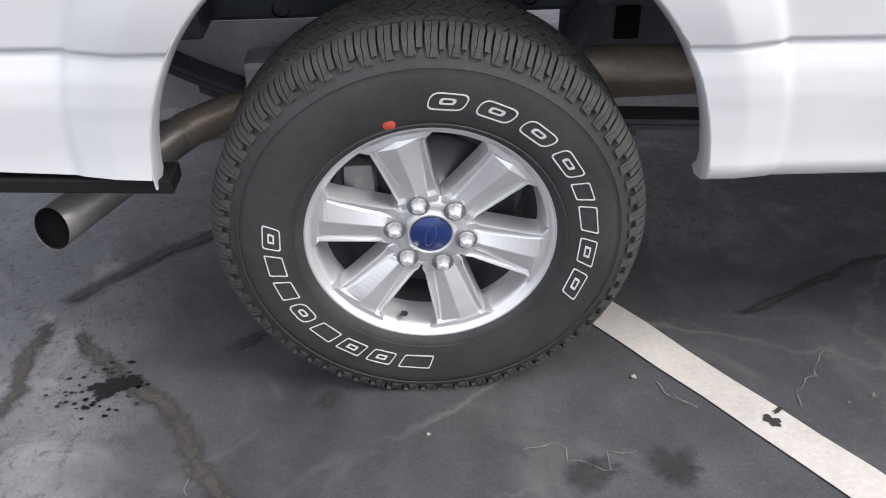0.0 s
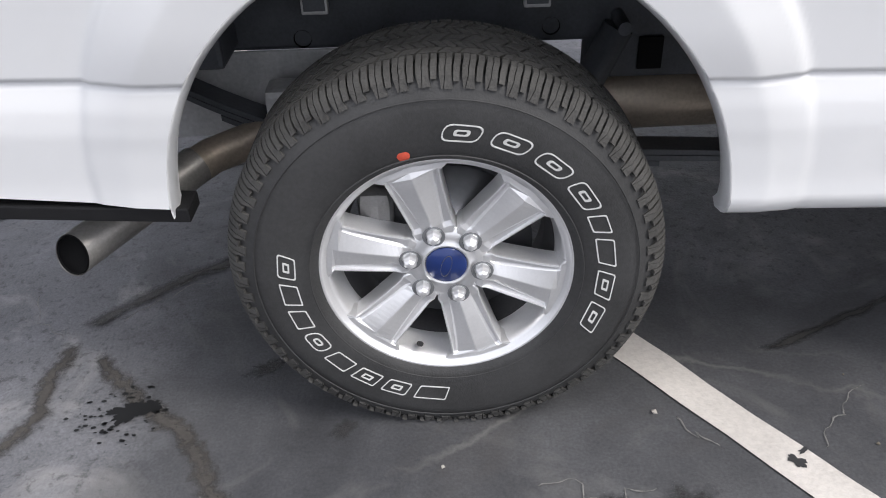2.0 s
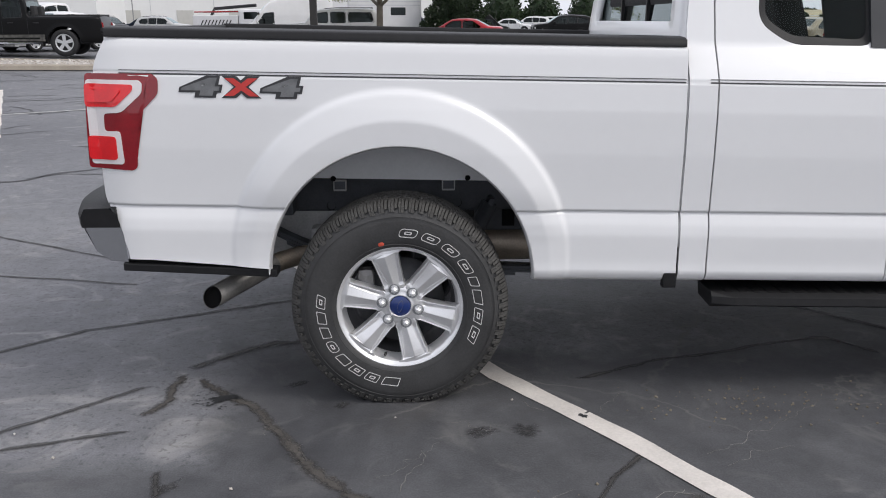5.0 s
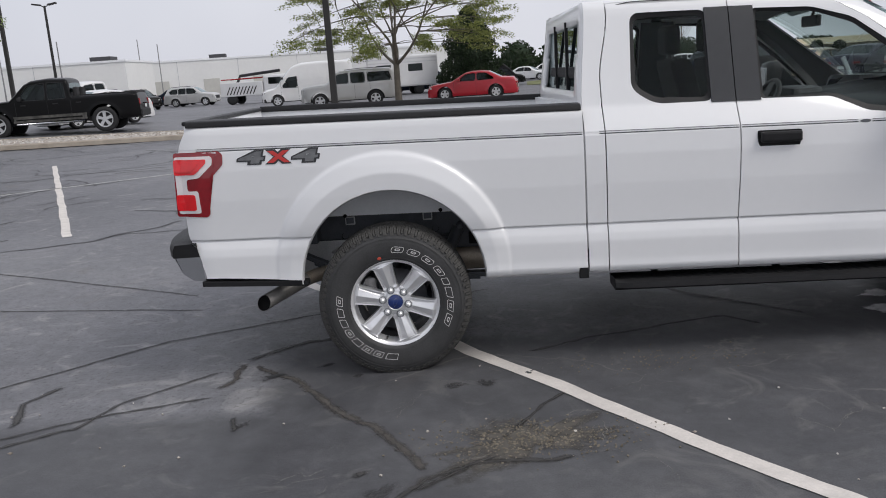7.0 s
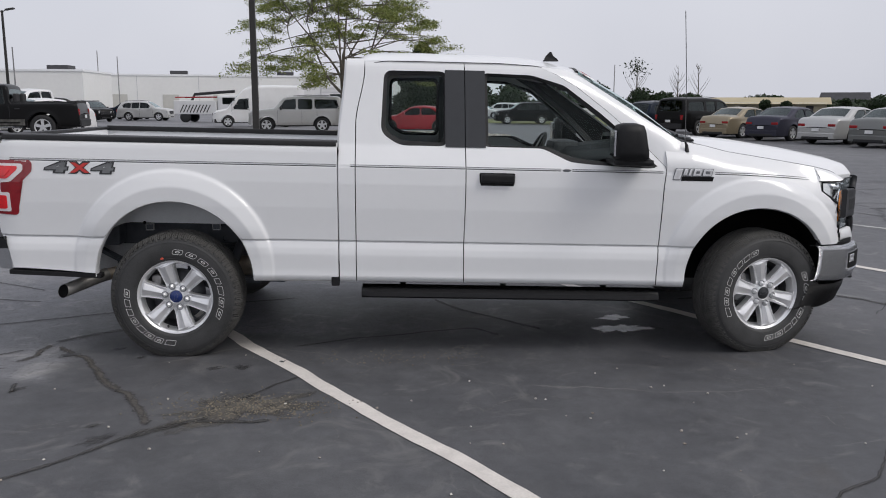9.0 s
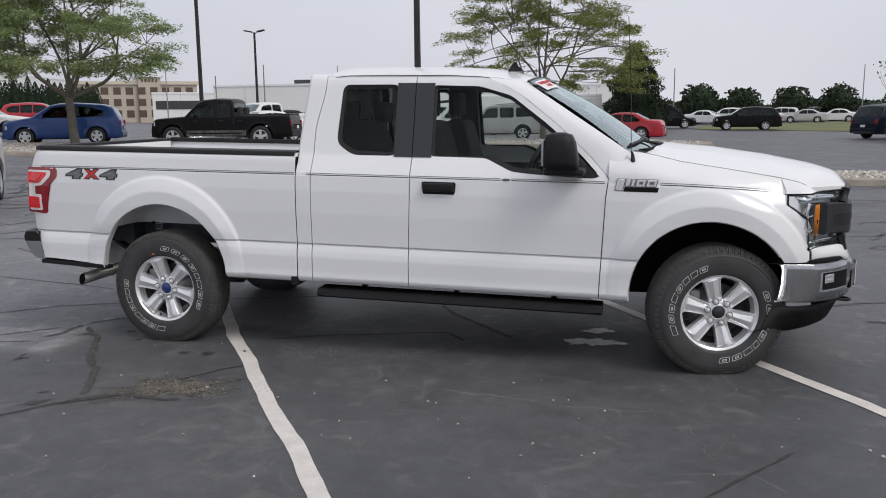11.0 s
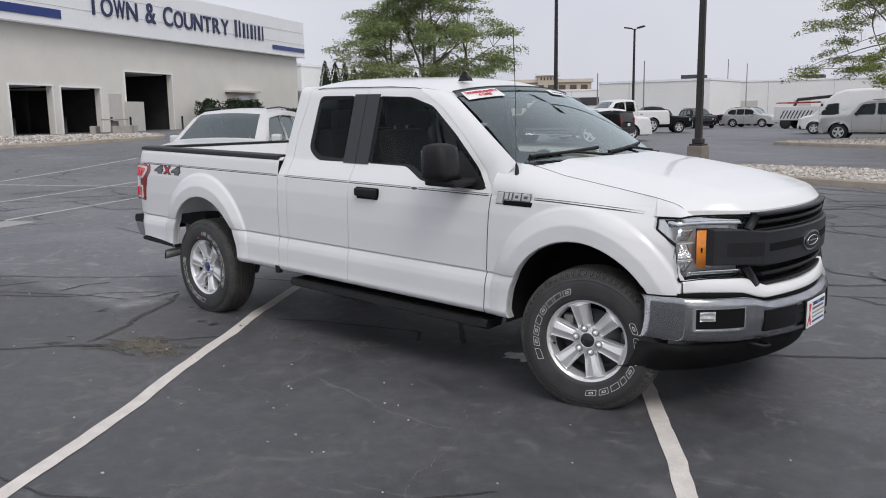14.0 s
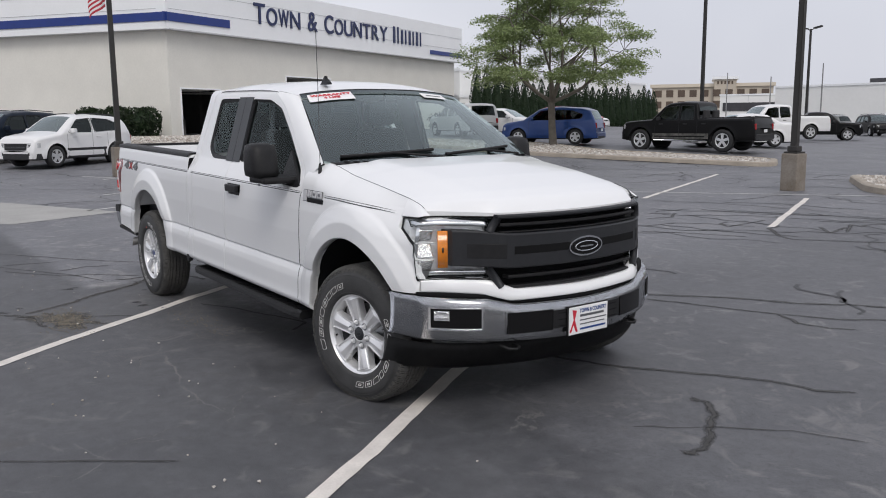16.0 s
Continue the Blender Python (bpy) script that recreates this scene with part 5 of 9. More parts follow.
part("fuel_tank", boxed(0.7, 1.9, 0.0, 0.5, 0.42, 0.62, 0.05), UNDERBODY, truck)
part("gearbox", boxed(1.9, 2.9, -0.25, 0.25, 0.36, 0.60, 0.06), UNDERBODY, truck)
part("spare_tyre", boxed(-0.95, -0.35, -0.35, 0.35, 0.58, 0.72, 0.05), RUBBER, truck)


# ---- wheels ----
def build_wheel(name, right, cap_mat, spin, label):
    """Wheel about the origin; the outside faces -y. spin: degrees clockwise as seen from outside."""
    sgn = 1.0
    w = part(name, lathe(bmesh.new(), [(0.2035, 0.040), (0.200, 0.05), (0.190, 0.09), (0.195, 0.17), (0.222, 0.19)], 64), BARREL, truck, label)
    # tyre
    prof = [(0.222, -0.018), (0.232, -0.034), (0.252, -0.044), (0.270, -0.0475), (0.300, -0.0505), (0.328, -0.0500), (0.345, -0.0470), (0.348, -0.0445), (0.358, -0.0415),
            (0.370, -0.036), (0.379, -0.025), (0.3855, 0.0), (0.386, 0.0775), (0.3855, 0.155), (0.380, 0.178), (0.36, 0.198), (0.30, 0.206), (0.24, 0.198), (0.222, 0.18)]
    bm = lathe(bmesh.new(), prof, 120)
    low = -(HUB_Z - 0.006)
    for v in bm.verts:
        if v.co.z < low:
            v.co.y -= (low - v.co.z) * 0.35 if v.co.y < 0.05 else 0
            v.co.z = low
    tyre = part("tyre", bm, RUBBER, w, "black all-terrain tyre with white outlined sidewall marks")
    # sidewall ribs
    bm = bmesh.new()
    for r in (0.345, 0.246):
        lathe(bm, [(r - 0.0015, -0.0475 - 0.002), (r, -0.0515), (r + 0.0015, -0.0475 - 0.002)], 120)
    for v in bm.verts:
        if v.co.z < low + 0.002:
            v.co.z = low + 0.002
    part("sidewall_rib", bm, RUBBER, tyre)
    # tread blocks
    V, F = [], []

    def block(a0, a1, y0, y1, y2, y3, r0, r1, skew=0.0):
        b = len(V)
        for r in (r0, r1):
            for a, (ya, yb) in ((a0, (y0, y1)), (a1, (y2, y3))):
                for y in (ya, yb):
                    aa = a + skew * (y - y0)
                    s = 0.0008 if r == r1 else 0
                    x, z = r * math.sin(aa), r * math.cos(aa)
                    V.append((x, y, max(z, -(HUB_Z - 0.002))))
        F.extend([(b + 4, b + 5, b + 7, b + 6), (b, b + 4, b + 6, b + 2), (b + 1, b + 3, b + 7, b + 5), (b, b + 1, b + 5, b + 4), (b + 2, b + 6, b + 7, b + 3)])
    N = 74
    p = 2 * math.pi / N
    for k in range(N):
        a = p * k
        for y0, y1, off, sk in ((0.008, 0.031, 0.0, 1.4), (0.035, 0.060, 0.5, -1.6), (0.064, 0.092, 0.2, 1.6), (0.096, 0.121, 0.7, -1.6), (0.125, 0.148, 0.35, 1.4)):
            for f0, f1, da, db in ((0.0, 0.40, 0.0, 0.003), (0.47, 0.88, 0.0025, 0.0)):
                block(a + p * (off + f0), a + p * (off + f1), y0 + da, y1 - db, y0 + db, y1 - da, 0.382, 0.4005, sk)
    N = 66
    p = 2 * math.pi / N
    for k in range(N):
        a = p * k
        for mir in (0, 1):
            for f0, f1, end, lean in ((0.0, 0.245, 0.360, 0.004), (0.285, 0.53, 0.360, -0.004), (0.625, 0.885, 0.373, 0.0)):
                b = len(V)
                wob = 0.002 * ((k * 7) % 3)
                for aa, side_ in ((a + p * f0, 1), (a + p * f1, -1)):
                    for r, y in ((0.380, 0.004), (0.4005, 0.004), (0.3980, -0.012), (0.3910, -0.025), (0.3805, -0.0365), (end + wob, -0.0440), (end + wob - 0.003, -0.035), (0.372, -0.026)):
                        yy = y if not mir else 0.157 - y
                        ang = aa + (lean * side_ * 2 if r < 0.375 else 0) + (0.05 * p if r > 0.397 else 0)
                        V.append((r * math.sin(ang), yy, max(r * math.cos(ang), -(HUB_Z - 0.002))))
                for i in range(7):
                    F.append((b + i, b + i + 1, b + 9 + i, b + 8 + i))
                F.append(tuple(b + i for i in range(8)))
                F.append(tuple(b + 15 - i for i in range(8)))
    me = bpy.data.meshes.new("tread")
    me.from_pydata(V, [], F)
    me.update()
    me.materials.append(TREAD)
    tr = new("tread", me)
    tr.parent = tyre
    tr["kind"] = "stuff"
    bmx = bmesh.new()
    bmx.from_mesh(me)
    bmesh.ops.recalc_face_normals(bmx, faces=bmx.faces)
    bmx.to_mesh(me)
    bmx.free()

    # sidewall marks: plain outlined shapes, one a letter place
    def mark(a, half, r0, r1, slant, corner, hole):
        def at(u, r, lift):
            ang = a + u / 0.297 + slant * (r - 0.297)
            yy = float(np.interp(r, [0.252, 0.27, 0.30, 0.328, 0.345], [-0.044, -0.0475, -0.0505, -0.050, -0.047]))
            return (r * math.sin(ang), yy - lift, r * math.cos(ang))
        R = rounded([(-half, r0), (half, r0), (half, r1), (-half, r1)], corner, 4)
        c = (r0 + r1) / 2
        t = 0.0023
        bm = bmesh.new()

        def ring(O, ti):
            a_ = [bm.verts.new(at(u, r, 0.0016)) for u, r in O]
            b_ = [bm.verts.new(at(u * (1 - ti / half), c + (r - c) * (1 - ti / ((r1 - r0) / 2)), 0.0016)) for u, r in O]
            for i in range(len(O)):
                bm.faces.new((a_[i], a_[(i + 1) % len(O)], b_[(i + 1) % len(O)], b_[i]))
        ring(R, t)
        if hole:
            H = [(u * 0.42, c + (r - c) * 0.36) for u, r in R]
            a_ = [bm.verts.new(at(u, r, 0.0016)) for u, r in H]
            b_ = [bm.verts.new(at(u * 0.62, c + (r - c) * 0.52, 0.0016)) for u, r in H]
            for i in range(len(H)):
                bm.faces.new((a_[i], a_[(i + 1) % len(H)], b_[(i + 1) % len(H)], b_[i]))
        bmesh.ops.recalc_face_normals(bm, faces=bm.faces)
        bmesh.ops.solidify(bm, geom=bm.faces[:], thickness=0.0010)
        part("sidewall_mark", bm, LETTER, tyre)
    words = ((-1, 119, (1.05, 1.05, 1.05, 1.0, 0.62, 0.92, 0.92, 1.0), (0.016, 0.018, 0.018, 0.010, 0.004, 0.004, 0.004, 0.006), (1, 1, 1, 1, 0, 0, 1, 1)),
             (180, 283, (1.2, 0.95, 0.95, 0.95, 0.95, 0.85, 0.9, 0.95), (0.004, 0.006, 0.004, 0.004, 0.016, 0.003, 0.003, 0.006), (0, 1, 1, 0, 1, 0, 0, 1)))
    for a0, a1, widths, corners, holes in words:
        tot = sum(widths)
        pos = a0
        for wd, co, ho in zip(widths, corners, holes):
            span = (a1 - a0) * wd / tot
            mid_a = radians(pos + span / 2 + spin)
            mark(mid_a, radians(span) * 0.297 * 0.385, 0.2715, 0.3040, 1.1, co, ho)
            pos += span
    ang = radians(-14.5 + spin)
    if cap_mat is BLUE_CAP:
        bm = bmesh.new()
        lathe(bm, [(0.011, 0.0), (0.009, -0.001), (0.0, -0.001)], 14)
        bmesh.ops.translate(bm, vec=(0.253 * math.sin(ang), -0.0445, 0.253 * math.cos(ang)), verts=bm.verts)
        part("paint_dot", bm, DOT_RED, tyre, "red paint dot")
    # alloy rim: lip, six spokes, hub
    bm = lathe(bmesh.new(), [(0.236, -0.018), (0.2385, -0.027), (0.2350, -0.0325), (0.2290, -0.0335), (0.2265, -0.0310), (0.2245, -0.0255), (0.2190, -0.0235), (0.2150, -0.0180),
                             (0.2115, -0.006), (0.2100, 0.016), (0.2060, 0.022), (0.2040, 0.040)], 96)
    rim = part("rim", bm, ALLOY, w, "silver six-spoke alloy rim")
    for k in range(6):
        ca = radians(-15.5 + 60 * k + spin)
        rows = []
        for t in np.linspace(0, 1, 18):
            r = 0.046 + t * (0.2195 - 0.046)
            half = np.interp(r, [0.046, 0.074, 0.086, 0.17, 0.20, 0.212, 0.2195], [0.0265, 0.0415, 0.0385, 0.0465, 0.0505, 0.0585, 0.0700])
            y = np.interp(r, [0.046, 0.075, 0.12, 0.18, 0.205, 0.2195], [-0.004, -0.008, -0.015, -0.0235, -0.0255, -0.0235])
            ridge = float(smoothstep((r - 0.070) / 0.025)) * float(1 - smoothstep((r - 0.196) / 0.016))
            flat = float(np.interp(r, [0.08, 0.13, 0.20], [0.46, 0.58, 0.74]))
            low = 0.0085 * ridge
            row = []
            for u, dy in ((-1.0, 0.050), (-1.0, 0.006), (-0.975, 0.0015), (-0.93, 0.0010), (-0.895, low), (-flat - 0.10, low), (-flat, 0.0030 * ridge), (-0.02, -0.0045 * ridge), (0.04, -0.0045 * ridge),
                          (flat, 0.0040 * ridge), (flat + 0.10, low), (0.895, low), (0.93, 0.0010), (0.975, 0.0015), (1.0, 0.006), (1.0, 0.050)):
                x, z = half * u, math.sqrt(max(1e-6, r * r - (half * u) ** 2)) if r > 0.20 else r
                row.append((x * math.cos(ca) + z * math.sin(ca), y + dy, -x * math.sin(ca) + z * math.cos(ca)))
            rows.append(row)
        bm = bmesh.new()
        sheet(bm, rows, False)
        bmesh.ops.recalc_face_normals(bm, faces=bm.faces)
        part("spoke", bm, ALLOY, rim)
        ca = radians(-18 + 60 * k + spin)
        bm = lathe(bmesh.new(), [(0.0135, 0.004), (0.0135, -0.010), (0.0105, -0.018), (0.006, -0.022), (0.0, -0.023)], 6)
        for f in bm.faces:
            f.smooth = False
        bmesh.ops.translate(bm, vec=(0.0675 * math.sin(ca), -0.010, 0.0675 * math.cos(ca)), verts=bm.verts)
        part("lug_nut", bm, ALLOY, rim)
        # seat ring in the darkened alloy, for the shade round the nut
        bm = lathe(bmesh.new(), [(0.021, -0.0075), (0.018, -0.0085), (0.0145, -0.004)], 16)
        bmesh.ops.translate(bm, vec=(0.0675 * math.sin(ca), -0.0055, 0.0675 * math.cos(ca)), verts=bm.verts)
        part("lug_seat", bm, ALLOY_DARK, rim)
    bm = lathe(bmesh.new(), [(0.081, 0.035), (0.0795, 0.000), (0.076, -0.005), (0.056, -0.0085), (0.047, -0.0085), (0.044, -0.0125), (0.040, -0.0125), (0.039, -0.006), (0.0, -0.004)], 48)
    part("hub", bm, ALLOY, rim)
    bm = lathe(bmesh.new(), [(0.0385, -0.004), (0.0380, -0.011), (0.036, -0.0135), (0.0, -0.0150)], 40)
    cap = part("center_cap", bm, cap_mat, rim, "round centre cap with an oval mark")
    bm = bmesh.new()
    o = [(0.024 * math.cos(q), 0.0095 * math.sin(q)) for q in np.linspace(0, 2 * math.pi, 32, endpoint=False)]
    rot = radians(75 - spin)
    A = [bm.verts.new((u * math.cos(rot) - v * math.sin(rot), -0.0158, u * math.sin(rot) + v * math.cos(rot))) for u, v in o]
    B = [bm.verts.new((0.93 * (u * math.cos(rot) - v * math.sin(rot)), -0.0158, 0.93 * (u * math.sin(rot) + v * math.cos(rot)))) for u, v in o]
    for i in range(len(o)):
        bm.faces.new((A[i], A[(i + 1) % len(o)], B[(i + 1) % len(o)], B[i]))
    part("cap_oval", bm, CHROME if cap_mat is BLUE_CAP else STEEL_DARK, cap)
    # brake disc and caliper behind the spokes, valve
    bm = lathe(bmesh.new(), [(0.165, 0.075), (0.165, 0.065), (0.09, 0.062), (0.088, 0.04), (0.0, 0.04)], 48)
    part("brake_disc", bm, STEEL_DARK, w, "grey brake disc")
    bm = boxed(-0.160, -0.095, 0.030, 0.10, 0.035, 0.130, 0.026)
    part("brake_caliper", bm, CAST, w, "pale cast brake caliper")
    va = radians(197 + spin)
    bm = bmesh.new()
    tube(bm, [(0.205 * math.sin(va), -0.002, 0.205 * math.cos(va)), (0.190 * math.sin(va), -0.020, 0.190 * math.cos(va))], 0.0055, 8)
    part("valve", bm, BLACK_PLASTIC, w)
    return w


CAP_DARK = mat("dark_cap", (0.03, 0.032, 0.036), 0.35, 0.2, 0.1, 40)
STEER = 12.0
w = build_wheel("wheel", True, BLUE_CAP, 0, "rear wheel with all-terrain tyre")
w.matrix_local = pose(AXLE_R, -0.930, HUB_Z)
w = build_wheel("wheel", True, CAP_DARK, 62, "front wheel with all-terrain tyre, turned a little")
w.matrix_local = pose(AXLE_F, -0.925, HUB_Z, 0, 0, STEER)
for ax, st in ((AXLE_R, 180), (AXLE_F, 180 + STEER)):
    src = w
    c = copy_thing(w, pose(ax, 0.925, HUB_Z, 0, 0, st))
    c.parent = truck

# ---- the lot ----
def ground_z(x, y):
    """The lot lies level round the pickup and rises gently towards the dealership."""
    d = -x + 0.35 * y
    return 0.75 * float(smoothstep((d - 14.0) / 27.0)) * (1 - float(smoothstep((y + 0.9 * x - 16.0) / 14.0)))


def asphalt(name):
    m = bpy.data.materials.new(name)
    m.use_nodes = True
    n, l = m.node_tree.nodes, m.node_tree.links
    b = n["Principled BSDF"]
    tc = n.new("ShaderNodeTexCoord")

    def noise_tex(scale, detail=5, rough=0.6):
        t = n.new("ShaderNodeTexNoise")
        t.inputs["Scale"].default_value = scale
        t.inputs["Detail"].default_value = detail
        t.inputs["Roughness"].default_value = rough
        l.new(tc.outputs["Object"], t.inputs["Vector"])
        return t

    def ramp_of(src, stops):
        r = n.new("ShaderNodeValToRGB")
        e = r.color_ramp.elements
        e[0].position, e[0].color = stops[0][0], (*stops[0][1], 1)
        e[1].position, e[1].color = stops[-1][0], (*stops[-1][1], 1)
        for p, c in stops[1:-1]:
            k = e.new(p)
            k.color = (*c, 1)
        l.new(src, r.inputs["Fac"])
        return r

    def mix(kind, fac, a, c):
        x = n.new("ShaderNodeMix")
        x.data_type = "RGBA"
        x.blend_type = kind
        if isinstance(fac, float):
            x.inputs[0].default_value = fac
        else:
            l.new(fac, x.inputs[0])
        l.new(a, x.inputs[6])
        l.new(c, x.inputs[7])
        return x.outputs[2]
    broad = noise_tex(0.22, 6)
    patch = noise_tex(1.1, 8, 0.7)
    grain = noise_tex(150, 2)
    base = ramp_of(broad.outputs["Fac"], [(0.3, (0.053, 0.054, 0.059)), (0.55, (0.074, 0.075, 0.081)), (0.75, (0.101, 0.102, 0.106))])
    stains = ramp_of(patch.outputs["Fac"], [(0.30, (0.62, 0.62, 0.63)), (0.5, (1, 1, 1)), (0.72, (1.28, 1.27, 1.25))])
    fine = ramp_of(grain.outputs["Fac"], [(0.25, (0.72, 0.72, 0.72)), (0.75, (1.28, 1.28, 1.28))])
    col = mix("MULTIPLY", 1.0, base.outputs["Color"], stains.outputs["Color"])
    col = mix("MULTIPLY", 0.8, col, fine.outputs["Color"])
    mottle = ramp_of(noise_tex(8.5, 9, 0.75).outputs["Fac"], [(0.32, (0.80, 0.80, 0.80)), (0.5, (1, 1, 1)), (0.68, (1.24, 1.24, 1.24))])
    col = mix("MULTIPLY", 1.0, col, mottle.outputs["Color"])
    wisp = noise_tex(2.6, 9, 0.62)
    wisp.inputs["Distortion"].default_value = 1.8
    wr = ramp_of(wisp.outputs["Fac"], [(0.56, (0, 0, 0)), (0.72, (0.70, 0.70, 0.70))])
    pale = n.new("ShaderNodeRGB")
    pale.outputs[0].default_value = (0.155, 0.152, 0.150, 1)
    col = mix("MIX", wr.outputs["Color"], col, pale.outputs[0])
    rust = noise_tex(0.8, 7, 0.7)
    rust.inputs["Distortion"].default_value = 0.8
    br = ramp_of(rust.outputs["Fac"], [(0.60, (0, 0, 0)), (0.74, (0.40, 0.40, 0.40))])
    brown = n.new("ShaderNodeRGB")
    brown.outputs[0].default_value = (0.085, 0.072, 0.060, 1)
    col = mix("MIX", br.outputs["Color"], col, brown.outputs[0])
    # older, paler and pitted surface beyond a crooked border
    sep = n.new("ShaderNodeSeparateXYZ")
    l.new(tc.outputs["Object"], sep.inputs[0])
    sway = noise_tex(1.6, 6, 0.65)

    def calc(kind, a, c, d=None):
        q = n.new("ShaderNodeMath")
        q.operation = kind
        for i, v in enumerate((a, c, d)):
            if v is None:
                continue
            if isinstance(v, (int, float)):
                q.inputs[i].default_value = v
            else:
                l.new(v, q.inputs[i])
        return q.outputs[0]

    def span(src, lo, hi, a, c):
        q = n.new("ShaderNodeMapRange")
        q.inputs["From Min"].default_value, q.inputs["From Max"].default_value = lo, hi
        q.inputs["To Min"].default_value, q.inputs["To Max"].default_value = a, c
        l.new(src, q.inputs["Value"])
        return q.outputs["Result"]
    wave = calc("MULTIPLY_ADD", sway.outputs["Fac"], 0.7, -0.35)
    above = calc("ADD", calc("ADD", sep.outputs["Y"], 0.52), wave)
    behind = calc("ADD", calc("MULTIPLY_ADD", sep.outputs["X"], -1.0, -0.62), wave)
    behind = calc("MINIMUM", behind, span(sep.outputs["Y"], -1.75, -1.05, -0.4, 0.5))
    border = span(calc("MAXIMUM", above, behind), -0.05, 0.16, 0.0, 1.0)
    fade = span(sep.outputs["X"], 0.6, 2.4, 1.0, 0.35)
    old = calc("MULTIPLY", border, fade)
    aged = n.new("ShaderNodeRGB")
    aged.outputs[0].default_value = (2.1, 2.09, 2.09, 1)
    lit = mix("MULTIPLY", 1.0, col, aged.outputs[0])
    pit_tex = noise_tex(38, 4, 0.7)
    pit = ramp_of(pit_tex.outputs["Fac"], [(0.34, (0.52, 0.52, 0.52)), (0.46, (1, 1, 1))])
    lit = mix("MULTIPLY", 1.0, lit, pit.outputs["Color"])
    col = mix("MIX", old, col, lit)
    # pale hairline cracks, bent by noise, in some places only
    warp = noise_tex(1.7, 6, 0.65)
    add = n.new("ShaderNodeMix")
    add.data_type = "VECTOR"
    add.inputs[0].default_value = 0.22
    l.new(tc.outputs["Object"], add.inputs[4])
    l.new(warp.outputs["Color"], add.inputs[5])
    for scale, width, color, gate in ((0.55, 0.0022, (0.15, 0.147, 0.143), 0.54), (1.5, 0.004, (0.14, 0.138, 0.135), 0.58)):
        v = n.new("ShaderNodeTexVoronoi")
        v.feature = "DISTANCE_TO_EDGE"
        v.inputs["Scale"].default_value = scale
        l.new(add.outputs[1], v.inputs["Vector"])
        line = ramp_of(v.outputs["Distance"], [(0.0, (1, 1, 1)), (width * 0.5, (0.7, 0.7, 0.7)), (width * 1.6, (0, 0, 0))])
        where = noise_tex(0.45 + scale * 0.2, 4)
        g = ramp_of(where.outputs["Fac"], [(gate - 0.03, (0, 0, 0)), (gate + 0.05, (1, 1, 1))])
        both = mix("MULTIPLY", 1.0, line.outputs["Color"], g.outputs["Color"])
        rgb = n.new("ShaderNodeRGB")
        rgb.outputs[0].default_value = (*color, 1)
        col = mix("MIX", both, col, rgb.outputs[0])
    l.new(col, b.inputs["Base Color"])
    rr = ramp_of(patch.outputs["Fac"], [(0.3, (0.42, 0.42, 0.42)), (0.7, (0.72, 0.72, 0.72))])
    l.new(rr.outputs["Color"], b.inputs["Roughness"])
    b.inputs["Specular IOR Level"].default_value = 0.46
    bp = n.new("ShaderNodeBump")
    bp.inputs["Strength"].default_value = 0.22
    bp.inputs["Distance"].default_value = 0.006
    relief = calc("MULTIPLY_ADD", calc("MULTIPLY", pit_tex.outputs["Fac"], calc("MULTIPLY_ADD", old, 2.2, 0.3)), 1.0, grain.outputs["Fac"])
    l.new(relief, bp.inputs["Height"])
    l.new(bp.outputs["Normal"], b.inputs["Normal"])
    return m


ASPHALT = asphalt("worn_asphalt")
LINE_PAINT = mat("line_paint", (0.66, 0.62, 0.575), 0.6, 0, 0.16, 7, 0.25, 90)
LINE_OLD = mat("worn_line_paint", (0.42, 0.42, 0.41), 0.7, 0, 0.35, 5, 0.25, 90)


def worn(name, color, rough, noise_scale, full=0.55, ragged=1.5):
    """A thin worn layer with ragged edges: solid along its middle, broken towards its rim."""
    m = mat(name, color, rough, 0, 0.35, 8, 0.25, 140)
    n, l = m.node_tree.nodes, m.node_tree.links
    tc = n.new("ShaderNodeTexCoord")
    nz = n.new("ShaderNodeTexNoise")
    nz.inputs["Scale"].default_value = noise_scale
    nz.inputs["Detail"].default_value = 9
    nz.inputs["Roughness"].default_value = 0.72
    l.new(tc.outputs["Object"], nz.inputs["Vector"])
    at = n.new("ShaderNodeAttribute")
    at.attribute_name = "middle"
    k = n.new("ShaderNodeMath")
    k.operation = "MULTIPLY_ADD"
    k.inputs[1].default_value = ragged
    l.new(nz.outputs["Fac"], k.inputs[0])
    l.new(at.outputs["Fac"], k.inputs[2])
    rp = n.new("ShaderNodeMapRange")
    rp.inputs["From Min"].default_value = ragged * 0.5 + 0.18
    rp.inputs["From Max"].default_value = ragged * 0.5 + 0.18 + full
    l.new(k.outputs[0], rp.inputs["Value"])
    tr = n.new("ShaderNodeBsdfTransparent")
    mx = n.new("ShaderNodeMixShader")
    l.new(rp.outputs["Result"], mx.inputs["Fac"])
    l.new(tr.outputs["BSDF"], mx.inputs[1])
    l.new(n["Principled BSDF"].outputs["BSDF"], mx.inputs[2])
    l.new(mx.outputs["Shader"], n["Material Output"].inputs["Surface"])
    return m


DUSTY_SEAM = worn("dusty_seam", (0.070, 0.064, 0.058), 0.85, 34.0, 0.7, 2.4)
PALE_CRACK = worn("pale_crack", (0.21, 0.205, 0.195), 0.9, 14.0, 0.5, 1.6)
TAR_WORN = worn("worn_crack_sealer", (0.040, 0.038, 0.036), 0.6, 9.0, 0.75, 1.7)
TAR = mat("crack_sealer", (0.032, 0.032, 0.034), 0.55, 0, 0.4, 6)
CONCRETE = mat("concrete", (0.36, 0.34, 0.31), 0.8, 0, 0.18, 3, 0.3, 40)
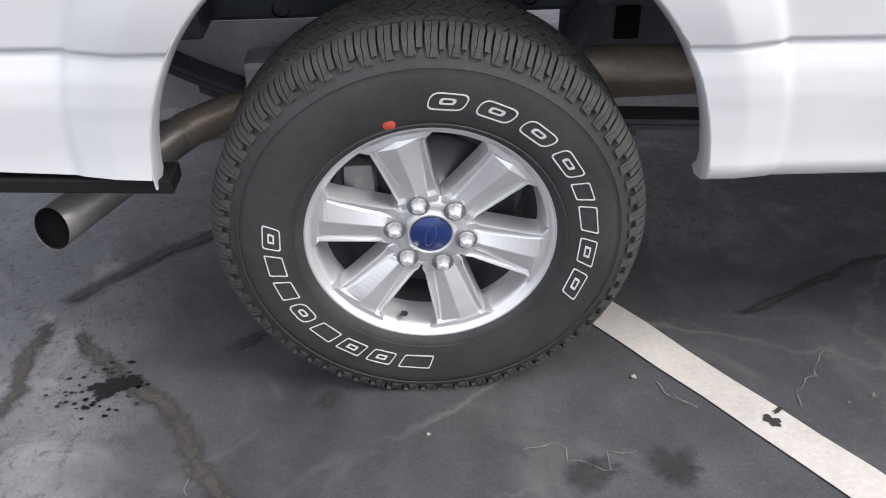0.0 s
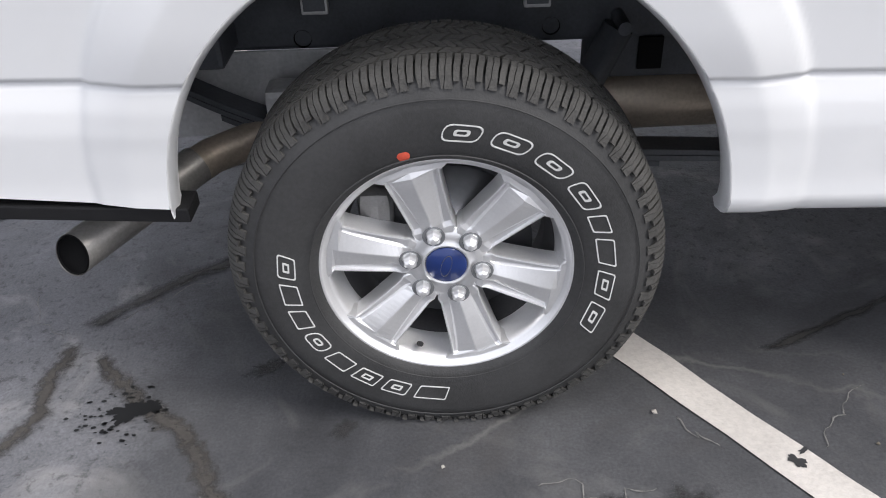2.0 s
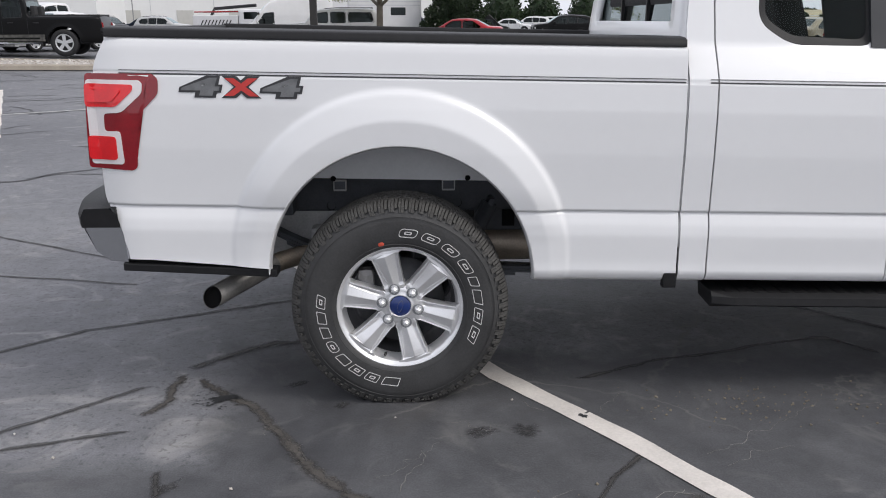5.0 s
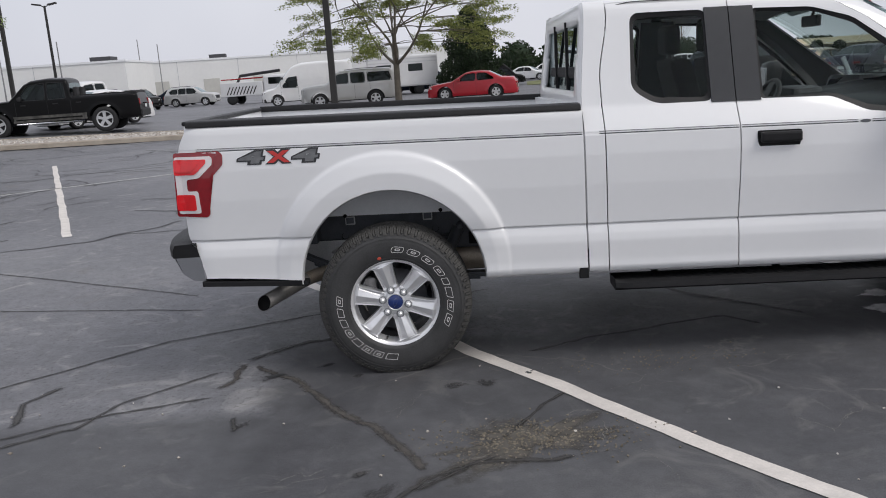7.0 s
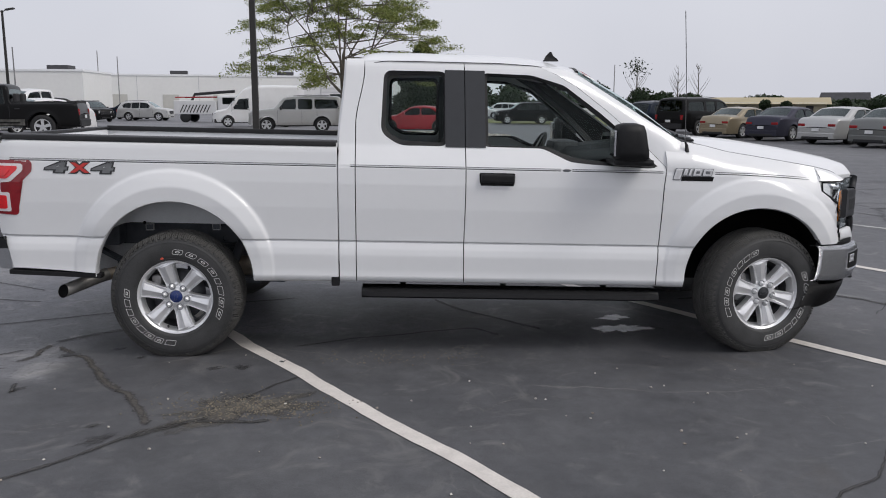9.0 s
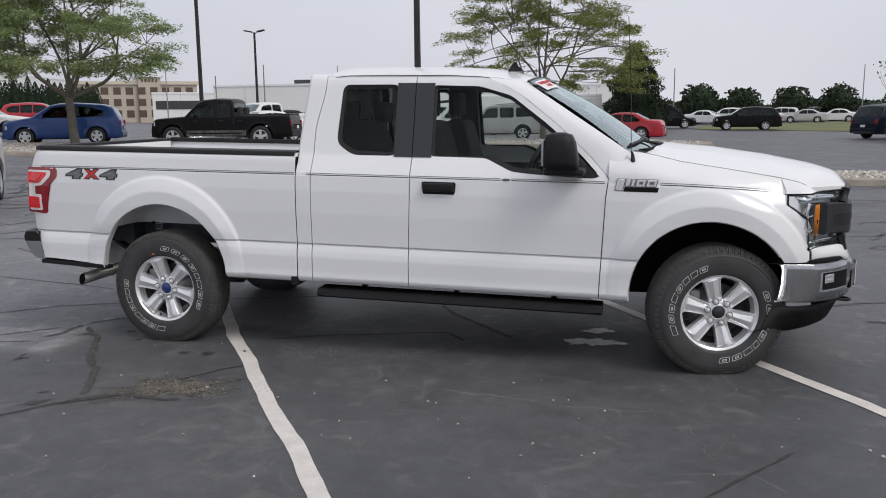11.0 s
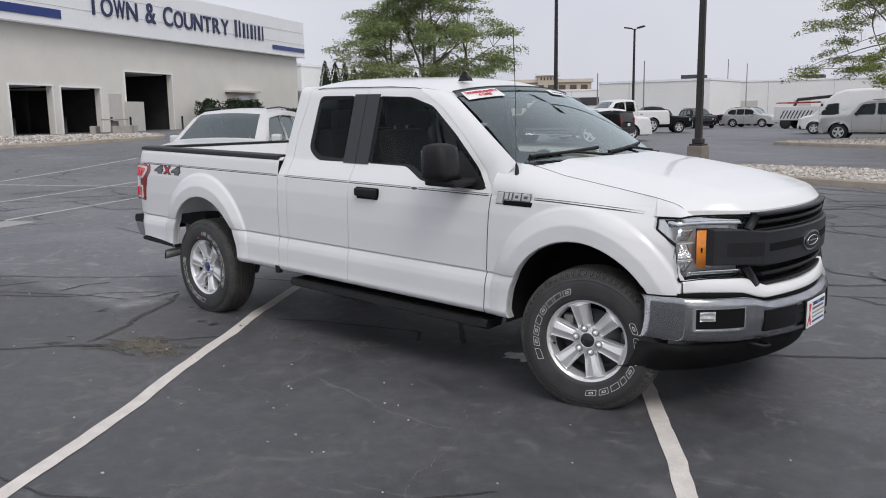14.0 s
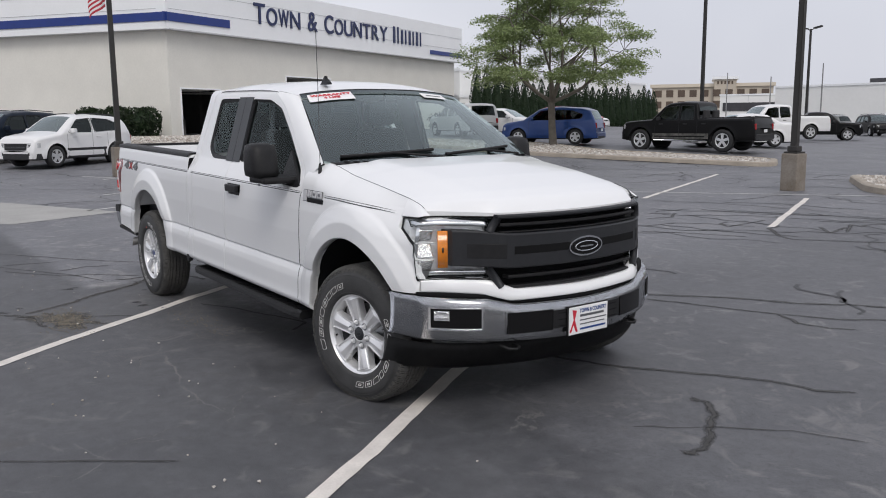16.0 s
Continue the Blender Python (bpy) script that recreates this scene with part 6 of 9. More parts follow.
GRAVEL = mat("pale_gravel", (0.40, 0.37, 0.34), 0.85, 0, 0.35, 6, 0.3, 30)
LAWN = mat("dry_lawn", (0.13, 0.14, 0.05), 0.9, 0, 0.35, 0.3, 0.3, 10)

edges = np.concatenate([-np.geomspace(900, 60, 12), np.arange(-56, 57, 2.0), np.geomspace(60, 900, 12)])
bm = bmesh.new()
sheet(bm, [[(x, y, ground_z(x, y)) for y in edges] for x in edges])
bmesh.ops.recalc_face_normals(bm, faces=bm.faces)
if sum(f.normal.z for f in bm.faces) < 0:
    bmesh.ops.reverse_faces(bm, faces=bm.faces)
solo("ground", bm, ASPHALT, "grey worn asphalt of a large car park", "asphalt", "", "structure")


def ribbon(pts, width, lift=0.004, rough=0.0, rng=None):
    """A flat strip along pts on the lot, with an uneven edge."""
    bm = bmesh.new()
    P = [Vector((*p, 0)) for p in pts]
    rows = []
    for i, p in enumerate(P):
        d = (P[min(i + 1, len(P) - 1)] - P[max(i - 1, 0)]).normalized()
        nrm = Vector((-d.y, d.x, 0))
        w0 = width / 2 * (1 + (rng.uniform(-rough, rough) if rng else 0))
        w1 = width / 2 * (1 + (rng.uniform(-rough, rough) if rng else 0))
        a, b = p + nrm * w0, p - nrm * w1
        c = (a + b) / 2
        rows.append([(q.x, q.y, ground_z(q.x, q.y) + lift) for q in (a, c, b)])
    mid_layer = bm.verts.layers.float.new("middle")
    for row in sheet(bm, rows)[1:-1]:
        row[1][mid_layer] = 1.0
    bmesh.ops.recalc_face_normals(bm, faces=bm.faces)
    if sum(f.normal.z for f in bm.faces) < 0:
        bmesh.ops.reverse_faces(bm, faces=bm.faces)
    return bm


def dense(p, q, step=0.08):
    n = max(2, int(math.hypot(q[0] - p[0], q[1] - p[1]) / step))
    return [(p[0] + (q[0] - p[0]) * k / n, p[1] + (q[1] - p[1]) * k / n) for k in range(n + 1)]


def swayed(pts):
    """The painter's hand: a line that wavers a little."""
    return [(x + 0.006 * math.sin(4.1 * y) + 0.004 * math.sin(9.7 * y + 1.0), y + 0.003 * math.sin(7.3 * x)) for x, y in pts]


rng = random.Random(4)
for a, b, m_, w_ in (((2.42, 1.62), (6.45, -4.35), LINE_PAINT, 0.094), ((5.5, 2.25), (8.0, -1.5), LINE_PAINT, 0.10), ((6.9, 5.1), (9.6, 1.4), LINE_OLD, 0.10),
                     ((-3.05, 9.65), (-6.3, 16.75), LINE_PAINT, 0.10), ((-4.0, 3.95), (-8.75, 13.8), LINE_PAINT, 0.10), ((1.0, 7.60), (-0.95, 12.0), LINE_PAINT, 0.10), ((5.2, 5.6), (3.4, 9.6), LINE_OLD, 0.10),
                     ((-7.4, 8.3), (3.0, 15.8), LINE_OLD, 0.10), ((-8.15, 0.40), (-11.0, 6.0), LINE_OLD, 0.11), ((-11.4, 1.5), (-14.8, 7.8), LINE_OLD, 0.11), ((-16.1, 2.7), (-20.9, 9.8), LINE_OLD, 0.11),
                     ((-17.6, 2.5), (-11.0, 6.05), LINE_OLD, 0.11), ((-20.5, -4), (-22.5, 0.5), LINE_OLD, 0.11)):
    solo("parking_line", ribbon(swayed(dense(a, b, 0.11)), w_, 0.004, 0.09, rng), m_, "white painted parking line on asphalt", "parking line", "parking lines", "structure")

bend = []
way = [(-1.27, 1.75), (0.17, -0.375), (0.265, -0.53), (0.385, -0.735), (0.645, -1.085), (0.93, -1.50), (1.30, -2.035), (1.62, -2.47), (1.945, -2.95), (2.06, -3.14), (2.85, -4.30)]
for a, b in zip(way, way[1:]):
    bend += dense(a, b, 0.10)[:-1]
solo("parking_line", ribbon(swayed(bend), 0.093, 0.004, 0.09, rng), LINE_PAINT, "white painted parking line on asphalt", "parking line", "parking lines", "structure")


def wander(p, q, amp, step, r, jag=0.0):
    """A crooked way from p to q."""
    pts = []
    n = max(3, int(math.hypot(q[0] - p[0], q[1] - p[1]) / step))
    o = r.uniform(0, 100)
    dx, dy = q[0] - p[0], q[1] - p[1]
    L = math.hypot(dx, dy)
    for k in range(n + 1):
        t = k / n
        s = amp * (noise.noise(Vector((o + t * L * 0.6, 0, 0))) + 0.5 * noise.noise(Vector((o, t * L * 2.4, 3))))
        s += jag * (noise.noise(Vector((o, t * L * 9.0, 5))) + 0.6 * noise.noise(Vector((o, t * L * 23.0, 9))))
        pts.append((p[0] + dx * t - dy / L * s, p[1] + dy * t + dx / L * s))
    return pts

# ---- parked vehicles ----
CAR_GLASS = glass("car_glass", (0.50, 0.56, 0.56), 0.20, 0.03)
CAR_SHIELD = glass("car_windshield", (0.60, 0.70, 0.70), 0.5, 0.10, 3.0)
CAR_TRIM = mat("car_trim", (0.018, 0.018, 0.02), 0.6, 0, 0.2, 10)
CAR_CABIN = mat("car_cabin", (0.03, 0.03, 0.032), 0.9)
CAR_TYRE = mat("car_tyre", (0.02, 0.02, 0.021), 0.75, 0, 0.2, 8)
CAR_RIM = mat("car_rim", (0.64, 0.65, 0.66), 0.35, 0.6, 0.1, 12)
CAR_RED_LAMP = mat("car_red_lamp", (0.30, 0.015, 0.018), 0.2, 0, 0.1, 12)
CAR_LAMP = mat("car_head_lamp", (0.6, 0.61, 0.62), 0.2, 0.3, 0.1, 12)


def car_paint(name, color, metal=0.0):
    m = mat(name, color, 0.30, metal, 0.05, 2.0, 0, 60, 0.35 if max(color) > 0.1 else 0.0)
    m.node_tree.nodes["Principled BSDF"].inputs["Specular IOR Level"].default_value = 0.5 if max(color) > 0.1 else 0.16
    return m


# outline: (share of length from the nose, share of height); panes as shares too
FORMS = {
    "suv": dict(top=[(0, .34), (.004, .50), (.018, .565), (.055, .60), (.245, .66), (.39, .925), (.46, .978), (.62, 1.0), (.84, .965), (.905, .915), (.972, .64), (.99, .56), (1, .42)],
                shield=(.250, .405), rear=(.908, .970), panes=[[(.315, .645), (.405, .885), (.54, .915), (.54, .64)], [(.555, .64), (.555, .915), (.70, .905), (.70, .645)], [(.715, .645), (.715, .90), (.82, .875), (.875, .79), (.86, .665)]],
                belt=.62, sill=.17, fo=.19, wb=.575),
    "boxy": dict(top=[(0, .38), (.004, .53), (.02, .585), (.05, .605), (.265, .645), (.355, .91), (.41, .965), (.62, 1.0), (.93, .985), (.962, .94), (.985, .62), (.995, .56), (1, .42)],
                 shield=(.270, .365), rear=(.964, .984), panes=[[(.315, .645), (.380, .875), (.49, .905), (.49, .64)], [(.515, .64), (.515, .905), (.66, .905), (.66, .64)], [(.69, .65), (.69, .90), (.91, .89), (.94, .66)]],
                 belt=.61, sill=.20, fo=.185, wb=.575),
    "compact": dict(top=[(0, .30), (.004, .46), (.02, .54), (.06, .585), (.24, .655), (.40, .94), (.47, .985), (.62, 1.0), (.85, .96), (.93, .90), (.985, .62), (.995, .55), (1, .42)],
                    shield=(.245, .412), rear=(.935, .980), panes=[[(.315, .66), (.425, .895), (.56, .925), (.56, .655)], [(.578, .655), (.578, .925), (.74, .905), (.865, .80), (.845, .69)]],
                    belt=.63, sill=.17, fo=.19, wb=.60),
    "sedan": dict(top=[(0, .42), (.008, .50), (.06, .575), (.27, .665), (.42, .945), (.50, .995), (.60, 1.0), (.70, .965), (.835, .74), (.965, .715), (.988, .62), (1, .45)],
                  shield=(.275, .43), rear=(.71, .83), panes=[[(.335, .675), (.435, .905), (.545, .935), (.545, .675)], [(.56, .675), (.56, .935), (.665, .915), (.755, .735), (.74, .69)]],
                  belt=.655, sill=.155, fo=.195, wb=.575),
    "pickup": dict(top=[(0, .42), (.005, .54), (.035, .60), (.245, .645), (.335, .915), (.375, .975), (.47, 1.0), (.575, .985), (.592, .945), (.602, .675), (.62, .665), (.985, .665), (.994, .60), (1, .45)],
                   shield=(.250, .345), rear=(.594, .600), panes=[[(.295, .645), (.355, .885), (.455, .925), (.455, .635)], [(.47, .635), (.47, .925), (.565, .915), (.575, .645)]],
                   belt=.62, sill=.235, fo=.16, wb=.625),
    "van": dict(top=[(0, .24), (.01, .34), (.05, .39), (.15, .44), (.30, .83), (.35, .92), (.44, .985), (.60, 1.0), (.975, .995), (.992, .95), (1, .60)],
                shield=(.155, .305), rear=(.994, .998), panes=[[(.21, .44), (.285, .66), (.385, .68), (.385, .43)]],
                belt=.62, sill=.12, fo=.16, wb=.62),
}


def vehicle(name, form, m, length, width, height, wheel_r, paint, label, category, group="", lower=None, band=None):
    """A parked vehicle: nose towards local +x, origin on the ground midway between its axles."""
    f = FORMS[form]
    form = "suv" if form == "compact" else form
    car = thing(name, m, label, category, group)
    xf = length * (f["fo"] + f["wb"] / 2)
    half = width / 2
    X = lambda s: xf - s * length
    tx = np.array([X(s) for s, _ in f["top"]])[::-1]
    tz = np.array([z * height for _, z in f["top"]])[::-1]
    belt, sill = f["belt"] * height, f["sill"] * height
    ax = (xf - f["fo"] * length, xf - (f["fo"] + f["wb"]) * length)
    x0, x1 = tx[0], tx[-1]

    def top(x):
        return np.interp(x, tx, tz)

    def Y(x, z):
        x, z = np.asarray(x, float), np.asarray(z, float)
        y = half - 0.015 - 0.07 * np.clip((sill + 0.18 - z) / 0.35, 0, 1) ** 2 - 0.045 * ((z - 0.62 * belt) / belt) ** 2
        y = y - 0.30 * np.clip(z - belt, 0, 9) * (0.62 if form in ("boxy", "pickup") else (0.35 if form == "van" else 0.9))
        y = y - 0.13 * np.clip((x - (x1 - 0.75)) / 0.75, 0, 1) ** 2.8 - 0.12 * np.clip(((x0 + 0.6) - x) / 0.6, 0, 1) ** 2.4
        y = y - 0.10 * np.clip((z - (top(x) - 0.10)) / 0.10, 0, 1) ** 2
        for a in ax:
            d = np.hypot(x - a, z - wheel_r)
            y = y + 0.025 * np.clip(1 - np.abs(d - wheel_r * 1.22) / 0.09, 0, 1)
        return y
    us = np.linspace(x0, x1, int(length / 0.065))
    holes = [arch_sdf(a, wheel_r * 1.0, wheel_r * 1.20) for a in ax]
    panes = [rounded([(X(s), z * height) for s, z in p], 0.045) for p in f["panes"]]
    body = bmesh.new()
    for side in (-1, 1):
        b = skin(us, np.linspace(0, 1, 30), lambda U, Zg: U, lambda U, V: sill + (top(U) - sill) * V, Y, holes + [poly_sdf(p) for p in panes], side, 0, 0.03)
        me = bpy.data.meshes.new("tmp")
        b.to_mesh(me)
        b.free()
        body.from_mesh(me)
        bpy.data.meshes.remove(me)
    s0, s1 = X(f["shield"][1]), X(f["shield"][0])
    r0, r1 = X(f["rear"][1]), X(f["rear"][0])
    knots = sorted(set(list(us) + [s0, s1, r0, r1]))

    def across(xs, lift=0.0, shrink=1.0):
        return [[(x, t * float(Y(x, top(x))) * shrink, float(top(x)) + lift + 0.035 * (1 - t * t)) for t in np.linspace(-1, 1, 9)] for x in xs]
    for lo, hi in ((x0, r0), (r1, s0), (s1, x1)):
        xs = [x for x in knots if lo - 1e-6 <= x <= hi + 1e-6]
        if len(xs) > 1:
            sheet(body, across(xs))
    for x in (x0, x1):
        zt = float(top(x))
        sheet(body, [[(x, t * float(Y(x, z)), z) for t in np.linspace(-1, 1, 7)] for z in np.linspace(sill, zt, 6)])
    bmesh.ops.remove_doubles(body, verts=body.verts, dist=0.002)
    bmesh.ops.recalc_face_normals(body, faces=body.faces)
    bd = part("body", body, paint, car)
    for lo, hi, nm in ((s0, s1, "windshield"), (r0, r1, "rear_window")):
        bm = bmesh.new()
        sheet(bm, across(np.linspace(lo, hi, 6), 0.004, 0.93))
        bmesh.ops.recalc_face_normals(bm, faces=bm.faces)
        if sum(q.normal.z for q in bm.faces) < 0:
            bmesh.ops.reverse_faces(bm, faces=bm.faces)
        g = part(nm, bm, CAR_SHIELD if nm == "windshield" else CAR_GLASS, bd)
        g.visible_shadow = False
        for sd in (-1, 1):
            bm = bmesh.new()
            sheet(bm, [[(x, sd * float(Y(x, top(x))) * k, float(top(x)) + 0.035 * (1 - k * k) + 0.003) for k in (0.92, 1.0)] for x in np.linspace(lo, hi, 5)])
            part("pillar", bm, paint, bd)
    for p in panes:
        for sd in (-1, 1):
            bm = bmesh.new()
            v = [bm.verts.new((x, sd * (float(Y(x, z)) - 0.02), z)) for x, z in p]
            fc = bm.faces.new(v)
            bm.normal_update()
            if fc.normal.y * sd < 0:
                fc.normal_flip()
            g = part("side_window", bm, CAR_GLASS, bd)
            g.visible_shadow = False
    # cabin fill, underside
    cab0, cab1 = min(p[0] for q in panes for p in q) + 0.05, max(p[0] for q in panes for p in q) - 0.05
    part("cabin", boxed(cab0, cab1, -half * 0.80, half * 0.80, sill + 0.1, belt - 0.06, 0.05), CAR_CABIN, car)
    for k in range(2):
        xs_ = cab1 - 0.95 - k * 0.9
        for sd in (-1, 1):
            part("seat_back", boxed(xs_ - 0.08, xs_ + 0.06, sd * half * 0.42 - 0.22, sd * half * 0.42 + 0.22, belt - 0.1, height * 0.83, 0.05), CAR_CABIN, car)
    part("underside", boxed(x0 + 0.15, x1 - 0.15, -half * 0.78, half * 0.78, sill - 0.05, sill + 0.10), CAR_TRIM, car)
    if lower:
        for sd in (-1, 1):
            bm = bmesh.new()
            sheet(bm, [[(x, sd * (float(Y(x, z)) + 0.006), z) for z in (sill, sill + lower)] for x in np.linspace(ax[1] + wheel_r * 1.25, ax[0] - wheel_r * 1.25, 14)])
            part("lower_cladding", bm, CAR_TRIM, car)
    # door seams and handles
    for s in ((.30, .55, .71) if form in ("suv", "boxy", "sedan") else ((.28, .465, .60) if form == "pickup" else (.205, .39))):
        x = X(s)
        for sd in (-1, 1):
            bm = bmesh.new()
            sheet(bm, [[(x + d, sd * (float(Y(x, z)) + 0.003), z) for d in (-0.005, 0.005)] for z in np.linspace(sill + 0.05, belt, 8)])
            part("door_seam", bm, CAR_TRIM, bd)
            if s < .71:
                part("door_handle", boxed(x - 0.36, x - 0.18, sd * (float(Y(x, belt * .88)) + 0.0) - 0.02, sd * (float(Y(x, belt * .88))) + 0.02, belt * 0.88, belt * 0.88 + 0.035, 0.01), paint if form != "pickup" else CAR_TRIM, bd)
    # nose and tail
    nz = float(top(x1))

    def front(y):
        """How far the nose stands back at y."""
        return x1 + 0.012 - 0.22 * (abs(y) / half) ** 3

    def nose_bar(name, y0, y1, z0, z1, out, material, parent, deep=0.05):
        bm = bmesh.new()
        rows = [[(front(y) + out - deep, y, z0), (front(y) + out, y, z0 + 0.008), (front(y) + out, y, z1 - 0.008), (front(y) + out - deep, y, z1)] for y in np.linspace(y0, y1, 9)]
        sheet(bm, rows, False)
        bm.faces.new([bm.verts.new(p) for p in rows[0]])
        bm.faces.new([bm.verts.new(p) for p in reversed(rows[-1])])
        bmesh.ops.recalc_face_normals(bm, faces=bm.faces)
        return part(name, bm, material, parent)
    gap_ = f["top"][1][1] * height - sill
    gh = 0.46 * gap_ if form in ("boxy", "pickup", "suv") else 0.22 * gap_
    gt = f["top"][1][1] * height
    grille = nose_bar("grille", -half * 0.52, half * 0.52, gt - gh, gt, 0.012, CAR_TRIM, car)
    for k in range(3):
        z = gt - gh * (k + 0.75) / 3.4
        nose_bar("grille_bar", -half * 0.50, half * 0.50, z - 0.010, z + 0.010, 0.024, CHROME if k == 1 else CAR_TRIM, grille)
    bumper = nose_bar("front_bumper", -half * 0.93, half * 0.93, sill - 0.02, sill + 0.34 * gap_, 0.045, CAR_TRIM if lower or form == "van" else paint, car, 0.16)
    nose_bar("air_inlet", -half * 0.46, half * 0.46, sill + 0.03, sill + 0.20 * gap_, 0.049, CAR_TRIM, bumper)
    part("rear_bumper", boxed(x0 - 0.045, x0 + 0.10, -half * 0.84, half * 0.84, sill, sill + 0.24, 0.03), paint if form in ("suv", "sedan") else CAR_TRIM, car)
    for sd in (-1, 1):
        lh = gh * (0.62 if form != "sedan" else 0.8)
        head = nose_bar("head_lamp", sd * half * 0.56, sd * half * 0.93, gt - lh, gt + 0.015, 0.020, CAR_LAMP, car, 0.16)
        nose_bar("lamp_eye", sd * half * 0.62, sd * half * 0.72, gt - lh * 0.75, gt - lh * 0.25, 0.023, CAR_TRIM, head)
        nose_bar("fog_lamp", sd * half * 0.60, sd * half * 0.80, sill + 0.09, sill + 0.19, 0.051, CAR_TRIM if paint is not PAINT_BLACK else CAR_LAMP, bumper)
        zt = belt * 0.80
        tall, wide = (0.20, 0.12) if form in ("boxy", "pickup", "van", "suv") else (0.085, 0.30)
        yo = half * 0.85
        part("tail_lamp", boxed(x0 - 0.008, x0 + 0.12, min(sd * yo, sd * (yo - wide)), max(sd * yo, sd * (yo - wide)), zt - tall * 0.6, zt + tall * 0.6, 0.02), CAR_RED_LAMP, car)
        xm = X(f["panes"][0][0][0]) - 0.12
        part("wing_mirror", boxed(xm - 0.06, xm + 0.07, sd * (half + 0.08) - 0.10, sd * (half + 0.08) + 0.10, belt + 0.02, belt + 0.17, 0.04), paint if form in ("suv", "sedan") else CAR_TRIM, car)
        # dark surround of the side glass
        for p in panes:
            cxp, czp = sum(q[0] for q in p) / len(p), sum(q[1] for q in p) / len(p)
            bm = bmesh.new()
            a_ = [bm.verts.new((x + (x - cxp) * 0.045, sd * (float(Y(x, z)) + 0.004), z + (z - czp) * 0.09)) for x, z in p]
            b_ = [bm.verts.new((x, sd * (float(Y(x, z)) + 0.003), z)) for x, z in p]
            for k in range(len(p)):
                bm.faces.new((a_[k], a_[(k + 1) % len(p)], b_[(k + 1) % len(p)], b_[k]))
            part("window_frame", bm, CAR_TRIM, bd)
    part("bumper_insert", boxed(x0 - 0.049, x0 + 0.02, -half * 0.62, half * 0.62, sill - 0.02, sill + 0.09, 0.02), CAR_TRIM, car)
    part("number_plate", boxed(x0 - 0.052, x0 - 0.04, -0.15, 0.15, sill + 0.30, sill + 0.42), PAPER, car)
    if form in ("suv", "boxy"):
        for sd in (-1, 1):
            bm = bmesh.new()
            xs_ = np.linspace(X(.84), X(.46), 8)
            tube(bm, [(x, sd * (float(Y(x, top(x))) + 0.02), float(top(x)) + 0.045) for x in xs_], 0.016, 6)
            part("roof_rail", bm, CAR_TRIM, car)
    if form == "pickup":
        part("bed_inside", boxed(x0 + 0.08, X(.615), -half * 0.80, half * 0.80, height * 0.60, height * 0.665 + 0.045), CAR_CABIN, car)
    if band:
        for sd in (-1, 1):
            step = tube(bmesh.new(), [(ax[1] + wheel_r * 1.5, sd * (half - 0.02), sill - 0.02), (ax[0] - wheel_r * 1.5, sd * (half - 0.02), sill - 0.02)], 0.035, 8)
            part("side_step", step, CHROME, car)
            bm = bmesh.new()
            sheet(bm, [[(x, sd * (float(Y(x, z)) + 0.005), z) for z in (sill + 0.04, sill + 0.26)] for x in np.linspace(ax[1] + wheel_r * 1.3, ax[0] - wheel_r * 1.3, 16)])
            part("lower_band", bm, band, car)
    # wheels
    for a in ax:
        for sd in (-1, 1):
            bm = lathe(bmesh.new(), [(wheel_r * 0.64, -0.01), (wheel_r * 0.70, -0.025), (wheel_r * 0.93, -0.02), (wheel_r, 0.02), (wheel_r, 0.19), (wheel_r * 0.9, 0.21), (wheel_r * 0.6, 0.20)], 32)
            if sd > 0:
                bmesh.ops.rotate(bm, cent=(0, 0, 0), matrix=Matrix.Rotation(math.pi, 3, "Z"), verts=bm.verts)
            yo = sd * (half - 0.035)
            bmesh.ops.translate(bm, vec=(a, yo, wheel_r), verts=bm.verts)
            wh = part("wheel", bm, CAR_TYRE, car)
            bm = lathe(bmesh.new(), [(wheel_r * 0.66, -0.012), (wheel_r * 0.60, -0.018), (wheel_r * 0.56, 0.01)], 32)
            for k in range(5):
                ca = 2 * math.pi * k / 5
                q = [(-0.045, 0.0), (0.045, 0.0), (0.06, wheel_r * 0.6), (-0.06, wheel_r * 0.6)]
                bm.faces.new([bm.verts.new((u * math.cos(ca) + v_ * math.sin(ca), -0.008, -u * math.sin(ca) + v_ * math.cos(ca))) for u, v_ in q])
            lathe(bm, [(wheel_r * 0.18, -0.014), (0.0, -0.016)], 16)
            if sd > 0:
                bmesh.ops.rotate(bm, cent=(0, 0, 0), matrix=Matrix.Rotation(math.pi, 3, "Z"), verts=bm.verts)
            bmesh.ops.translate(bm, vec=(a, yo, wheel_r), verts=bm.verts)
            part("rim", bm, CAR_RIM, wh)
            bm = lathe(bmesh.new(), [(wheel_r * 0.63, 0.05), (0.0, 0.05)], 24)
            if sd > 0:
                bmesh.ops.rotate(bm, cent=(0, 0, 0), matrix=Matrix.Rotation(math.pi, 3, "Z"), verts=bm.verts)
            bmesh.ops.translate(bm, vec=(a, yo, wheel_r), verts=bm.verts)
            part("brake", bm, CAR_CABIN, wh)
            bm = bmesh.new()
            P = [[(a + wheel_r * 1.21 * math.cos(t), sd * y, wheel_r + wheel_r * 1.21 * math.sin(t)) for y in (half - 0.06, half * 0.55)] for t in np.linspace(-0.1, math.pi + 0.1, 14)]
            sheet(bm, P)
            part("arch_liner", bm, CAR_CABIN, car)
    return car


def stand(x, y, hx, hy):
    """A pose on the lot at (x, y), facing along (hx, hy)."""
    return pose(x, y, ground_z(x, y), 0, 0, math.degrees(math.atan2(hy, hx)))


